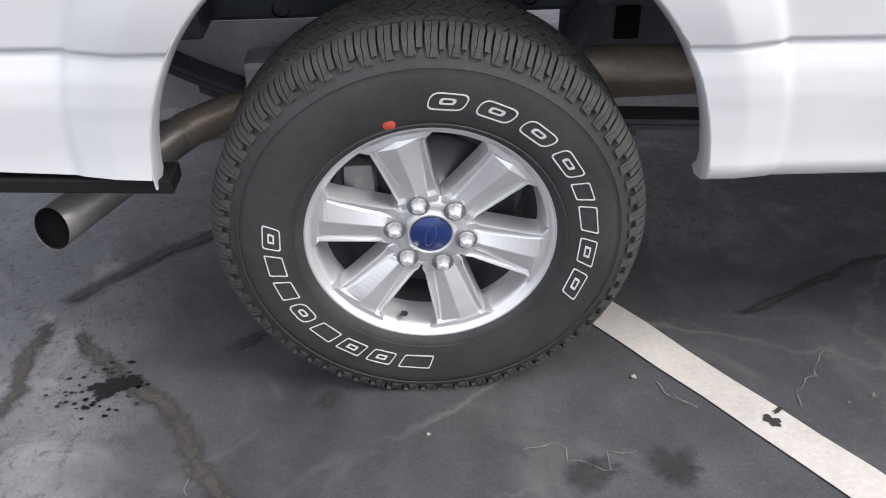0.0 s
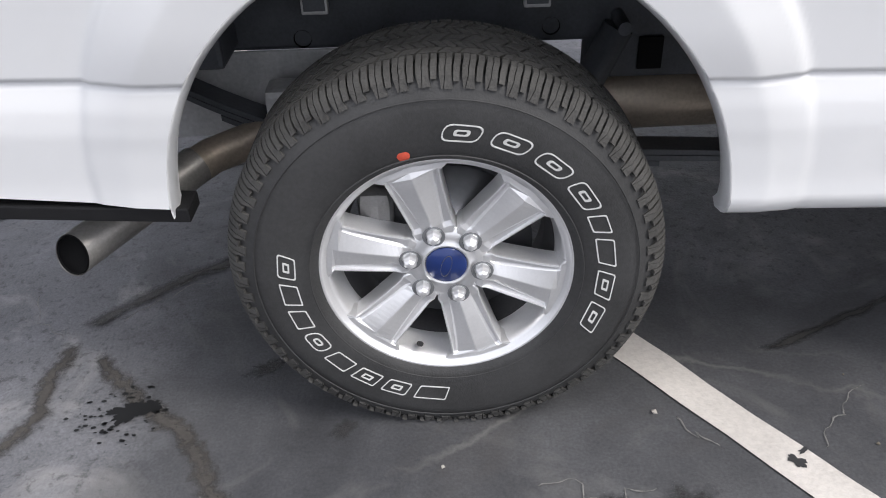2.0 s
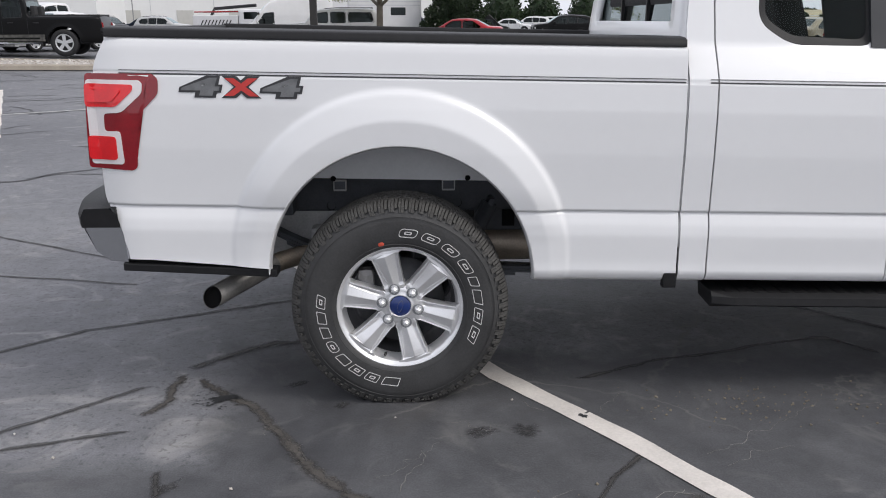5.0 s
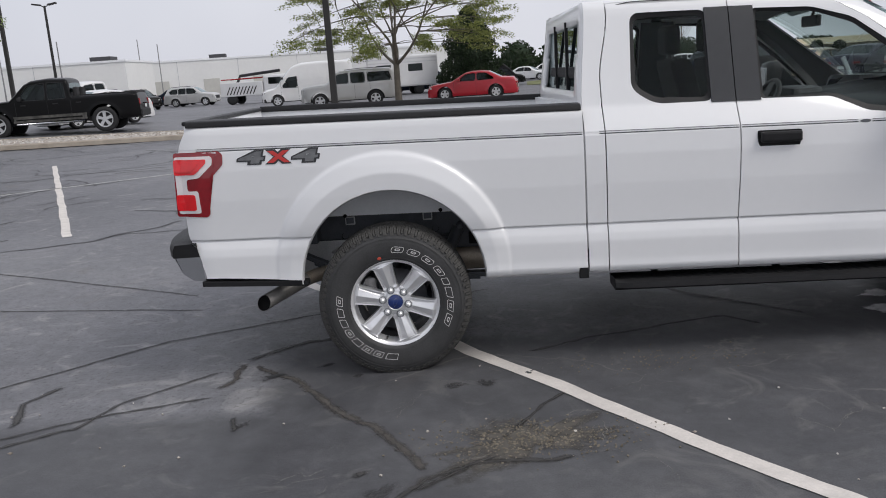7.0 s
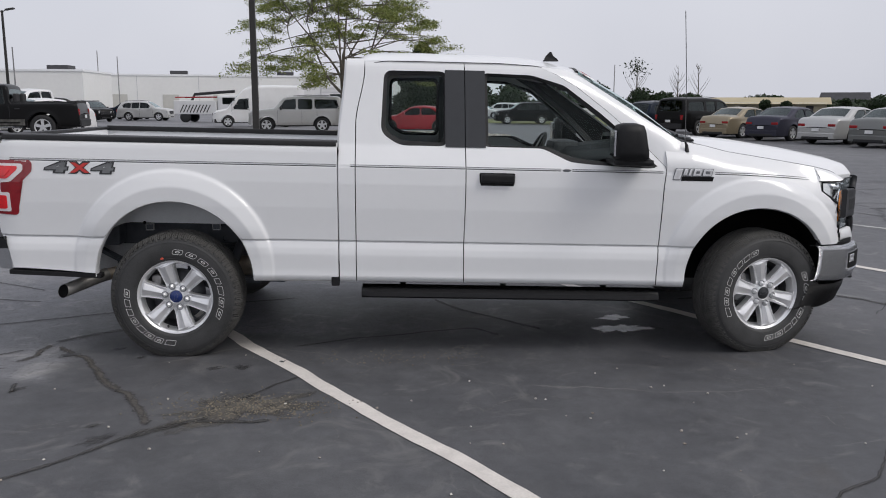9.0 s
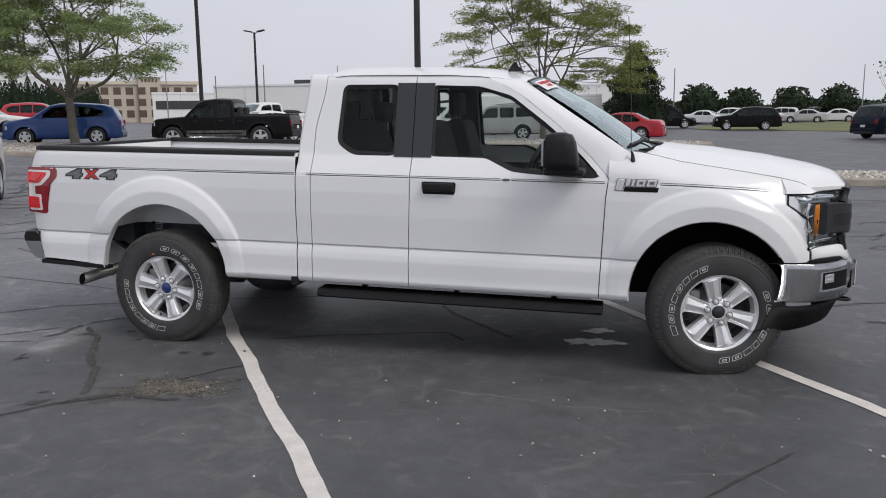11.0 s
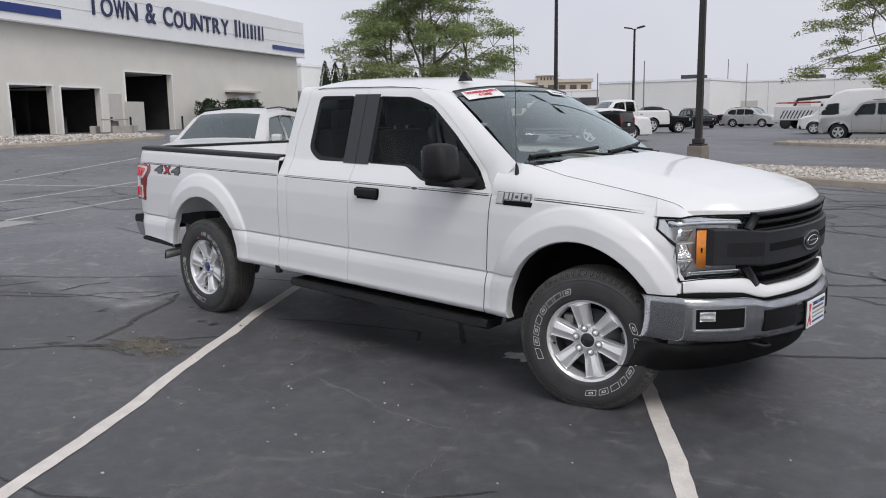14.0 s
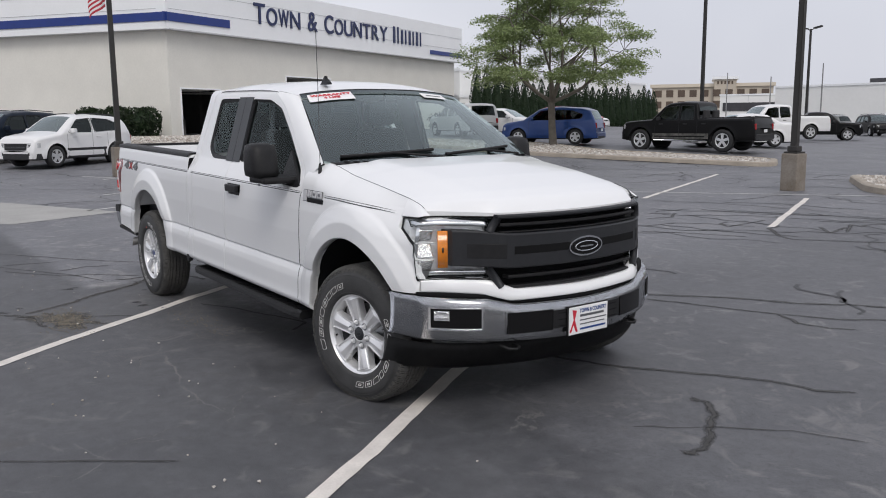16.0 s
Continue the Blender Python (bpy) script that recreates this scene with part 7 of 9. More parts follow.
PAINT_BLACK = car_paint("black_paint", (0.006, 0.006, 0.0065))
PAINT_WHITE = car_paint("car_white", (0.74, 0.74, 0.74))
PAINT_SILVER = car_paint("silver_paint", (0.50, 0.50, 0.49), 0.35)
PAINT_PALE = car_paint("pale_silver_paint", (0.66, 0.66, 0.65), 0.15)
PAINT_RED = car_paint("red_paint", (0.42, 0.012, 0.025))
PAINT_BLUE = car_paint("blue_paint", (0.012, 0.050, 0.20), 0.2)
PAINT_GREY = car_paint("grey_paint", (0.17, 0.175, 0.17), 0.4)
PAINT_NAVY = car_paint("navy_paint", (0.012, 0.018, 0.03), 0.2)
PAINT_PLUM = car_paint("plum_grey_paint", (0.055, 0.055, 0.075), 0.4)
PAINT_TAN = car_paint("tan_paint", (0.30, 0.25, 0.17), 0.4)
CAMO = mat("camo_band", (0.010, 0.010, 0.010), 0.5, 0, 0.5, 5, 0, 60, 0, (0.17, 0.165, 0.15))

vehicle("parked_pickup", "pickup", stand(-14.15, 26.0, -1.0, -0.16), 5.95, 2.02, 2.02, 0.455, PAINT_BLACK, "black pickup truck with a printed lower band beside the gravel island", "pickup truck", "", None, CAMO)
vehicle("parked_suv", "boxy", stand(-4.9, 40.0, -1.0, -0.12), 5.13, 2.0, 1.95, 0.40, PAINT_SILVER, "silver full-size sport utility vehicle behind a tree", "car")
vehicle("parked_sedan", "sedan", stand(1.8, 39.2, -1.0, 0.14), 4.66, 1.82, 1.43, 0.34, PAINT_RED, "bright red sedan parked by the gravel island", "car")
vehicle("parked_compact_suv", "compact", stand(-22.1, 3.15, 1.4, -2.25), 4.25, 1.77, 1.65, 0.34, PAINT_WHITE, "small white sport utility vehicle with black lower cladding", "car", "", 0.30)
vehicle("parked_suv", "suv", stand(-24.6, 1.6, 1.4, -2.25), 4.6, 1.85, 1.72, 0.35, PAINT_NAVY, "dark blue sport utility vehicle beside a small white one", "car")
near_suv = vehicle("parked_suv", "suv", stand(-8.75, 5.55, 0.56, -0.83), 5.1, 1.98, 1.77, 0.37, PAINT_PALE, "pale silver sport utility vehicle with a chrome grille bar", "car")
part("front_plate", boxed(2.425, 2.44, -0.16, 0.16, 0.60, 0.74, 0.004), PAPER, near_suv, "white dealer plate")
vehicle("parked_suv", "compact", stand(-20.3, 23.85, -2.5, -1.35), 4.52, 1.84, 1.68, 0.345, PAINT_BLUE, "metallic blue sport utility vehicle behind a tree", "car")
vehicle("parked_wagon", "boxy", stand(-27.6, 24.2, -0.98, 0.21), 5.0, 1.92, 1.70, 0.36, PAINT_SILVER, "silver-grey station wagon near the hedge row", "car")
vehicle("parked_sedan", "sedan", stand(-27.2, 26.9, 0.9, 0.45), 4.6, 1.82, 1.45, 0.33, PAINT_WHITE, "white sedan near the hedge row", "car")
vehicle("parked_suv", "suv", stand(-33.6, 38.6, 1.0, 0.6), 4.5, 1.84, 1.68, 0.35, PAINT_RED, "dark red sport utility vehicle near the hedge row", "car")
vehicle("parked_sedan", "sedan", stand(-38.5, 44.5, 1.0, 0.4), 4.6, 1.82, 1.45, 0.33, PAINT_WHITE, "white sedan far along the hedge row", "car")
vehicle("parked_sedan", "sedan", stand(-14.4, 29.7, -2.2, -3.4), 4.7, 1.83, 1.45, 0.33, PAINT_WHITE, "white sedan parked beside a black pickup", "car")
vehicle("parked_pickup", "pickup", stand(-18.85, 39.5, -1.9, -3.5), 5.85, 2.03, 1.93, 0.40, PAINT_WHITE, "white crew pickup truck seen from the back", "pickup truck")
vehicle("parked_pickup", "pickup", stand(-22.0, 50.0, 1.9, 1.4), 5.7, 1.95, 1.85, 0.39, PAINT_BLACK, "black pickup truck farther down the row", "pickup truck")
vehicle("parked_suv", "suv", stand(-25.0, 64.3, 1.0, -1.0), 4.7, 1.85, 1.70, 0.35, PAINT_BLACK, "black sport utility vehicle far off", "car", "far row")
vehicle("parked_suv", "boxy", stand(16.75, 36.9, 0.84, 0.55), 5.2, 2.0, 1.90, 0.40, PAINT_BLACK, "black full-size sport utility vehicle in a row", "car", "right row")
vehicle("parked_suv", "suv", stand(15.9, 40.7, 0.84, 0.55), 4.8, 1.9, 1.75, 0.36, PAINT_NAVY, "dark sport utility vehicle in a row", "car", "right row")
vehicle("parked_sedan", "sedan", stand(17.75, 33.9, 0.84, 0.55), 4.7, 1.8, 1.43, 0.33, PAINT_TAN, "tan sedan in a row", "car", "right row")
vehicle("parked_sedan", "sedan", stand(18.7, 30.9, 0.84, 0.55), 4.5, 1.82, 1.46, 0.335, PAINT_PLUM, "dark plum-grey sedan in a row", "car", "right row")
vehicle("parked_sedan", "sedan", stand(19.8, 28.0, 0.84, 0.55), 4.87, 1.85, 1.47, 0.34, PAINT_SILVER, "silver sedan in a row", "car", "right row")
vehicle("parked_sedan", "sedan", stand(20.4, 25.2, 0.84, 0.55), 4.8, 1.83, 1.46, 0.335, PAINT_GREY, "grey sedan in a row", "car", "right row")
vehicle("parked_suv", "suv", stand(-21.8, 68.5, 1.0, -0.05), 4.6, 1.85, 1.70, 0.35, PAINT_SILVER, "silver sport utility vehicle far off", "car", "far row")
for k, (px_, py_, pc, fm, nm, lb) in enumerate(((-29.5, 73.0, PAINT_BLACK, "sedan", "parked_sedan", "black sedan far off"), (-25.5, 75.0, PAINT_NAVY, "suv", "parked_suv", "dark sport utility vehicle far off"), (-33.5, 72.0, PAINT_GREY, "suv", "parked_suv", "grey sport utility vehicle far off"),
                                                (10.4, 59.5, PAINT_BLACK, "suv", "parked_suv", "black sport utility vehicle across the lot"), (24.0, 96.0, PAINT_WHITE, "sedan", "parked_sedan", "white sedan across the lot"), (30.0, 101.0, PAINT_WHITE, "suv", "parked_suv", "white sport utility vehicle across the lot"),
                                                (-2.0, 62.0, PAINT_NAVY, "suv", "parked_suv", "dark sport utility vehicle across the lot"), (20.0, 92.0, PAINT_SILVER, "sedan", "parked_sedan", "silver sedan across the lot"), (36.0, 107.0, PAINT_SILVER, "sedan", "parked_sedan", "silver sedan across the lot"))):
    vehicle(nm, fm, stand(px_, py_, -1.0, 0.1 * (k % 3)), 4.7, 1.85, 1.70 if fm == "suv" else 1.45, 0.34, pc, lb, "car", "far row")
rfar = random.Random(31)
for k in range(12):
    pc, lb = ((PAINT_WHITE, "white"), (PAINT_SILVER, "silver"), (PAINT_GREY, "grey"), (PAINT_BLACK, "black"), (PAINT_RED, "dark red"))[rfar.choice((0, 0, 1, 1, 2, 3, 4))]
    fm = rfar.choice(("suv", "sedan", "suv"))
    vehicle("parked_" + fm, fm, stand(9.5 + k * 2.2, 85.0 + k * 3.3 + rfar.uniform(-0.6, 0.6), rfar.choice((-1.0, 1.0)), rfar.uniform(-0.5, 0.5)), 4.7, 1.85, 1.70 if fm == "suv" else 1.45, 0.34, pc, lb + (" sport utility vehicle" if fm == "suv" else " sedan") + " in the far lot row", "car", "far lot row")
vehicle("delivery_van", "van", stand(-8.8, 50.0, -1.0, -0.2), 6.0, 2.05, 2.70, 0.36, PAINT_WHITE, "white high-roofed van with dark lower front", "van")
vehicle("cargo_van", "van", stand(4.6, 66.5, 1.0, 0.05), 5.6, 2.0, 2.1, 0.36, PAINT_BLACK, "black cargo van across the lot", "van")

# service truck with a box body, ladder rack and boom
sv = thing("service_truck", stand(-15.05, 63.2, 1.0, -0.15), "white service truck with striped box body and a boom", "truck")
part("box_body", boxed(-2.6, 1.0, -1.05, 1.05, 0.65, 1.75, 0.05), PAINT_WHITE, sv)
part("cab", boxed(1.05, 3.0, -1.0, 1.0, 0.6, 2.2, 0.18), PAINT_WHITE, sv)
part("cab_window", boxed(1.5, 2.6, -1.012, 1.012, 1.45, 2.0, 0.05), CAR_GLASS, sv)
for k in range(9):
    bm = boxed(-0.04, 0.04, -1.062, -1.052, -0.35, 0.35)
    bmesh.ops.transform(bm, matrix=Matrix.Translation((-1.9 + k * 0.28, 0, 1.1)) @ Matrix.Rotation(radians(28), 4, "Y"), verts=bm.verts)
    part("stripe", bm, CAR_TRIM, sv)
bm = bmesh.new()
tube(bm, [(-2.5, -0.9, 2.0), (2.6, -0.9, 2.05)], 0.05, 8)
tube(bm, [(-2.5, 0.9, 2.0), (2.6, 0.9, 2.05)], 0.05, 8)
part("ladder_rack", bm, CAR_RED_LAMP, sv)
bm = bmesh.new()
tube(bm, [(-1.5, 0, 1.7), (-1.2, 0, 2.25), (2.2, 0, 2.5)], 0.12, 8)
part("boom", bm, CAR_TRIM, sv)
for a in (-1.7, 2.2):
    for sd in (-1, 1):
        bm = lathe(bmesh.new(), [(0.0, -0.02), (0.25, -0.02), (0.42, 0.0), (0.42, 0.25), (0.2, 0.25)], 24)
        if sd > 0:
            bmesh.ops.rotate(bm, cent=(0, 0, 0), matrix=Matrix.Rotation(math.pi, 3, "Z"), verts=bm.verts)
        bmesh.ops.translate(bm, vec=(a, sd * 1.0, 0.42), verts=bm.verts)
        part("wheel", bm, CAR_TYRE, sv)
# camper behind the van
cp = thing("camper", stand(-3.6, 58.5, -1.0, -0.25), "white camper with a raised overhang", "camper")
part("camper_body", boxed(-3.4, 2.0, -1.15, 1.15, 0.6, 2.9, 0.12), PAINT_WHITE, cp)
part("overhang", boxed(1.9, 3.4, -1.1, 1.1, 2.0, 2.95, 0.2), PAINT_WHITE, cp)
part("cab", boxed(2.0, 4.1, -0.98, 0.98, 0.5, 1.95, 0.2), PAINT_WHITE, cp)
for x in (-2.2, 0.2):
    part("side_window", boxed(x, x + 1.1, -1.162, 1.162, 1.7, 2.25, 0.03), CAR_GLASS, cp)
for z in (2.35, 2.6):
    part("body_stripe", boxed(-3.3, 2.0, -1.158, 1.158, z, z + 0.08), CAR_RIM, cp)
for a in (-1.9, 3.0):
    for sd in (-1, 1):
        bm = lathe(bmesh.new(), [(0.0, -0.02), (0.25, -0.02), (0.38, 0.0), (0.38, 0.25), (0.2, 0.25)], 24)
        if sd > 0:
            bmesh.ops.rotate(bm, cent=(0, 0, 0), matrix=Matrix.Rotation(math.pi, 3, "Z"), verts=bm.verts)
        bmesh.ops.translate(bm, vec=(a, sd * 1.05, 0.38), verts=bm.verts)
        part("wheel", bm, CAR_TYRE, cp)

# ---- islands with gravel, kerbs ----
KERB = mat("kerb_concrete", (0.33, 0.29, 0.24), 0.85, 0, 0.22, 2, 0.3, 40)
STONE = mat("island_stone", (0.46, 0.43, 0.40), 0.8, 0, 0.3, 4)
sn, sl = STONE.node_tree.nodes, STONE.node_tree.links
isl = sn.new("ShaderNodeNewGeometry")
ir = sn.new("ShaderNodeValToRGB")
ir.color_ramp.elements[0].color = (0.30, 0.26, 0.22, 1)
ir.color_ramp.elements[1].color = (0.62, 0.59, 0.55, 1)
sl.new(isl.outputs["Random Per Island"], ir.inputs["Fac"])
sl.new(ir.outputs["Color"], sn["Principled BSDF"].inputs["Base Color"])


def inside(p, poly):
    c = False
    for (ax, ay), (bx, by) in zip(poly, poly[1:] + poly[:1]):
        if (ay > p[1]) != (by > p[1]) and p[0] < ax + (p[1] - ay) * (bx - ax) / (by - ay):
            c = not c
    return c


def stones_mesh(name, spots, size, r):
    """Many small rough stones in one mesh."""
    V, F = [], []
    base = [(1, 0, 0), (-1, 0, 0), (0, 1, 0), (0, -1, 0), (0, 0, 1), (0, 0, -0.6)]
    tri = [(0, 2, 4), (2, 1, 4), (1, 3, 4), (3, 0, 4), (2, 0, 5), (1, 2, 5), (3, 1, 5), (0, 3, 5)]
    for x, y, z in spots:
        b = len(V)
        s = size * r.uniform(0.5, 1.4)
        q = Euler((r.uniform(0, 6), r.uniform(0, 6), r.uniform(0, 6))).to_matrix()
        for v in base:
            w_ = q @ Vector([c * r.uniform(0.7, 1.2) for c in v])
            V.append((x + w_.x * s, y + w_.y * s, z + w_.z * s * 0.7))
        F.extend([tuple(b + i for i in t) for t in tri])
    me = bpy.data.meshes.new(name)
    me.from_pydata(V, [], F)
    me.update()
    return me


def island(poly, count, size, r, label):
    P = rounded(poly, 0.9, 6)
    cx, cy = sum(p[0] for p in P) / len(P), sum(p[1] for p in P) / len(P)
    it = thing("gravel_island", pose(0, 0, 0), label, "kerbed island", "", "structure")
    bm = bmesh.new()
    rings = []
    for off, h in ((0.0, 0.0), (0.02, 0.12), (0.06, 0.145), (0.22, 0.15), (0.24, 0.12)):
        row = []
        for i, (x, y) in enumerate(P):
            a, b = Vector(P[i - 1]), Vector(P[(i + 1) % len(P)])
            d = (b - a).normalized()
            nrm = Vector((-d.y, d.x))
            if nrm.dot(Vector((cx - x, cy - y))) < 0:
                nrm = -nrm
            row.append(bm.verts.new((x + nrm.x * off, y + nrm.y * off, ground_z(x, y) + h)))
        rings.append(row)
    for p, q in zip(rings, rings[1:]):
        for i in range(len(P)):
            bm.faces.new((p[i], p[(i + 1) % len(P)], q[(i + 1) % len(P)], q[i]))
    bmesh.ops.recalc_face_normals(bm, faces=bm.faces)
    part("kerb", bm, KERB, it)
    bm = bmesh.new()
    bm.faces.new([bm.verts.new((x + (cx - x) * 0.02, y + (cy - y) * 0.02, ground_z(x, y) + 0.115)) for x, y in P])
    bmesh.ops.triangulate(bm, faces=bm.faces)
    for fc in bm.faces:
        fc.normal_update()
        if fc.normal.z < 0:
            fc.normal_flip()
    part("gravel_bed", bm, GRAVEL, it)
    spots = []
    x0, x1 = min(p[0] for p in P), max(p[0] for p in P)
    y0, y1 = min(p[1] for p in P), max(p[1] for p in P)
    while len(spots) < count:
        x, y = r.uniform(x0, x1), r.uniform(y0, y1)
        q = (x + (x - cx) * 0.04, y + (y - cy) * 0.06)
        if inside(q, P):
            spots.append((x, y, ground_z(x, y) + 0.125))
    me = stones_mesh("stones", spots, size, r)
    me.materials.append(STONE)
    s = new("stones", me)
    s.parent = it
    s["kind"] = "stuff"
    return it


ri = random.Random(11)
island([(-7.0, 20.8), (-16.1, 18.6), (-25.0, 17.0), (-26.5, 19.5), (-19.5, 22.9), (-15.5, 22.0), (-8.5, 23.4)], 2600, 0.06, ri, "kerbed island covered with pale gravel under a tree")
island([(-3.0, 17.4), (-0.75, 13.9), (5.0, 12.2), (10.0, 12.2), (9.5, 14.4), (6.2, 14.6), (1.5, 17.0)], 3000, 0.07, ri, "kerbed island covered with white stones")
island([(-7.5, 32.6), (-1.5, 30.4), (5.5, 29.7), (6.3, 32.5), (3.0, 37.2), (-5.5, 38.8)], 1500, 0.07, ri, "kerbed island with pale gravel under a tree")

island([(-30.5, 3.0), (-28.3, 7.0), (-28.2, 11.5), (-29.3, 16.0), (-33.0, 17.5), (-35.0, 12.0), (-36.0, 5.0)], 1800, 0.08, ri, "pale gravel bed with a kerb before the building")

# ---- cracks, patches, stains and litter on the asphalt ----
rc = random.Random(21)
near_seams = [([(-6.5, -3.4), (-4.2, -2.1), (-2.2, -0.85), (-1.49, -0.18), (-0.70, 0.16), (0.6, 0.6)], 0.035), ([(-0.829, -0.719), (-0.667, -0.897), (-0.567, -0.981), (-0.477, -1.106), (-0.30, -1.40), (-0.10, -1.62), (0.20, -2.13)], 0.055), ([(-0.349, -0.336), (-0.561, -0.379), (-0.712, -0.465), (-0.831, -0.582), (-0.899, -0.687)], 0.07), ([(-0.899, -0.687), (-0.887, -0.792), (-0.875, -0.917), (-0.970, -1.133)], 0.05),
              ([(-0.9, -3.2), (-0.27, -2.66), (-0.04, -2.42), (0.15, -2.16), (0.5, -1.95)], 0.04), ([(-3.2, -2.2), (-1.84, -1.53), (-1.4, -1.31), (-0.88, -1.14)], 0.03), ([(-1.85, -1.41), (-1.95, -1.1), (-1.82, -0.82)], 0.06),
              ([(0.7, -0.8), (1.02, -0.62), (1.5, -0.48), (1.9, -0.37), (2.1, -0.6)], 0.035), ([(1.62, 0.5), (1.82, 0.18), (2.41, -0.45)], 0.05), ([(4.86, 0.54), (4.97, 0.56), (5.12, 0.41), (5.27, 0.16), (5.37, -0.02), (5.36, -0.09), (5.30, -0.17)], 0.075),
              ([(1.6, -3.5), (2.48, -3.35), (2.74, -3.17), (3.21, -2.89), (3.44, -2.76), (4.0, -2.05)], 0.022), ([(3.6, 0.45), (4.1, 0.62), (4.38, 0.79), (4.67, 0.97), (5.0, 1.18), (5.22, 1.23), (5.46, 1.41)], 0.055),
              ([(2.3, 2.1), (2.92, 2.57), (3.48, 3.04), (3.9, 3.24), (4.23, 3.54), (4.48, 3.69), (5.6, 4.3)], 0.085), ([(3.0, 2.40), (3.27, 2.52), (3.73, 2.66), (4.06, 2.79), (4.19, 2.70), (4.30, 2.63), (4.59, 2.69), (4.78, 2.80)], 0.05), ([(4.06, 2.79), (4.5, 3.02), (4.69, 3.24), (5.4, 3.7)], 0.045),
              ([(4.95, -0.09), (5.08, 0.07), (5.24, 0.28), (5.5, 0.53), (5.88, 0.71)], 0.014), ([(-1.3, 7.64), (-0.99, 7.99), (-0.67, 7.5), (-0.82, 6.99)], 0.08), ([(-0.6, 6.0), (-0.25, 6.37), (-0.19, 6.95), (0.3, 7.3), (0.89, 7.5)], 0.08), ([(0.49, 8.28), (0.6, 7.16), (0.29, 7.41), (0.21, 7.74)], 0.08),
              ([(1.0, 7.8), (1.07, 7.43), (1.58, 6.87), (1.85, 6.7), (2.41, 7.06), (3.4, 7.8)], 0.09), ([(1.42, 8.13), (1.87, 7.64), (1.69, 8.44)], 0.09), ([(1.99, 7.87), (1.59, 8.72), (1.82, 8.59), (1.77, 8.94), (1.92, 9.11), (2.6, 9.7)], 0.09), ([(-1.09, 8.81), (0.03, 8.93), (0.88, 9.66)], 0.08), ([(0.08, 5.79), (0.51, 6.11), (1.4, 6.5)], 0.06),
              ([(0.10, -2.26), (0.35, -2.04), (0.68, -2.06), (0.80, -2.0)], 0.05), ([(-0.12, -2.13), (-0.06, -1.99)], 0.06), ([(0.46, -1.85), (0.68, -1.52), (0.90, -1.31)], 0.03), ([(-2.2, -1.88), (-1.52, -1.46), (-1.40, -1.15), (-0.95, -0.76)], 0.035), ([(-2.6, -1.85), (-2.56, -1.51), (-2.5, -1.2)], 0.04), ([(-0.72, -1.62), (-0.80, -1.38)], 0.05), ([(-5.8, 1.2), (-3.4, 0.9), (-1.4, 0.5)], 0.03), ([(-7.5, -2.6), (-5.0, -1.6), (-3.3, -1.9)], 0.03),
              ([(-1.6, 0.9), (-4.2, 2.4)], 0.03), ([(5.6, -0.75), (6.4, -0.3), (7.3, 0.2)], 0.025)]
for way_no, (way, wd) in enumerate(near_seams):
    pts = []
    for a, b in zip(way, way[1:]):
        pts += wander(a, b, 0.035, 0.05, rc)[:-1]
    solo("crack_seal", ribbon(pts, wd * (1.3 if way_no in (1, 3) else 1.1), 0.0035 + 0.0002 * (way_no % 3), 0.22, rc), DUSTY_SEAM if way_no in (1, 3) else TAR_WORN, "dark sealed crack in the asphalt", "crack", "sealed cracks", "structure")
pale = [[(3.07, -1.26), (3.23, -1.56), (3.40, -1.68), (3.50, -1.90), (3.57, -2.20), (3.72, -2.42)], [(3.57, -2.20), (3.71, -1.89)], [(-1.052, -0.496), (-1.000, -0.603), (-0.919, -0.676)], [(-0.800, -0.619), (-0.702, -0.518), (-0.601, -0.454)], [(-0.487, -1.136), (-0.458, -1.218)], [(0.156, -1.151), (0.245, -1.151), (0.325, -1.162), (0.385, -1.152)],
        [(0.449, -0.976), (0.468, -1.039), (0.516, -1.081)], [(0.885, -0.895), (0.801, -0.978), (0.718, -1.061)], [(0.17, -1.91), (0.38, -1.77), (0.55, -1.58)], [(-0.50, -2.19), (-0.24, -2.08)], [(1.04, -1.41), (1.57, -0.99), (2.06, -1.07)],
        [(1.73, -1.75), (1.83, -1.96), (2.07, -1.72), (2.34, -1.77)], [(3.14, -1.32), (3.30, -1.52), (3.60, -1.72)], [(-0.44, -2.13), (-0.33, -2.07), (-0.24, -2.03)], [(-0.25, -2.24), (-0.21, -2.17)], [(-0.08, -1.5), (0.03, -1.41), (0.164, -1.293)],
        [(0.32, -2.0), (0.42, -1.96)], [(1.05, -1.44), (1.2, -1.37), (1.34, -1.33)], [(0.77, -1.66), (0.89, -1.59)], [(0.9, -1.93), (0.96, -1.71)], [(0.78, -2.0), (0.93, -2.0)], [(1.88, -1.84), (1.98, -1.71)], [(1.94, -1.12), (2.06, -1.08)]]
for k in range(16):
    x, y = rc.uniform(-3.0, 7.5), rc.uniform(-3.8, -0.9)
    a = rc.uniform(0, 6.28)
    L = rc.uniform(0.15, 0.6)
    pale.append([(x, y), (x + L * math.cos(a), y + L * math.sin(a))])
for way in pale:
    pts = []
    for a, b in zip(way, way[1:]):
        pts += wander(a, b, 0.05, 0.012, rc, 0.035)
    solo("pale_crack", ribbon(pts, 0.0042, 0.003, 0.8, rc), PALE_CRACK, "pale hairline crack in the asphalt", "crack", "hairline cracks", "structure")
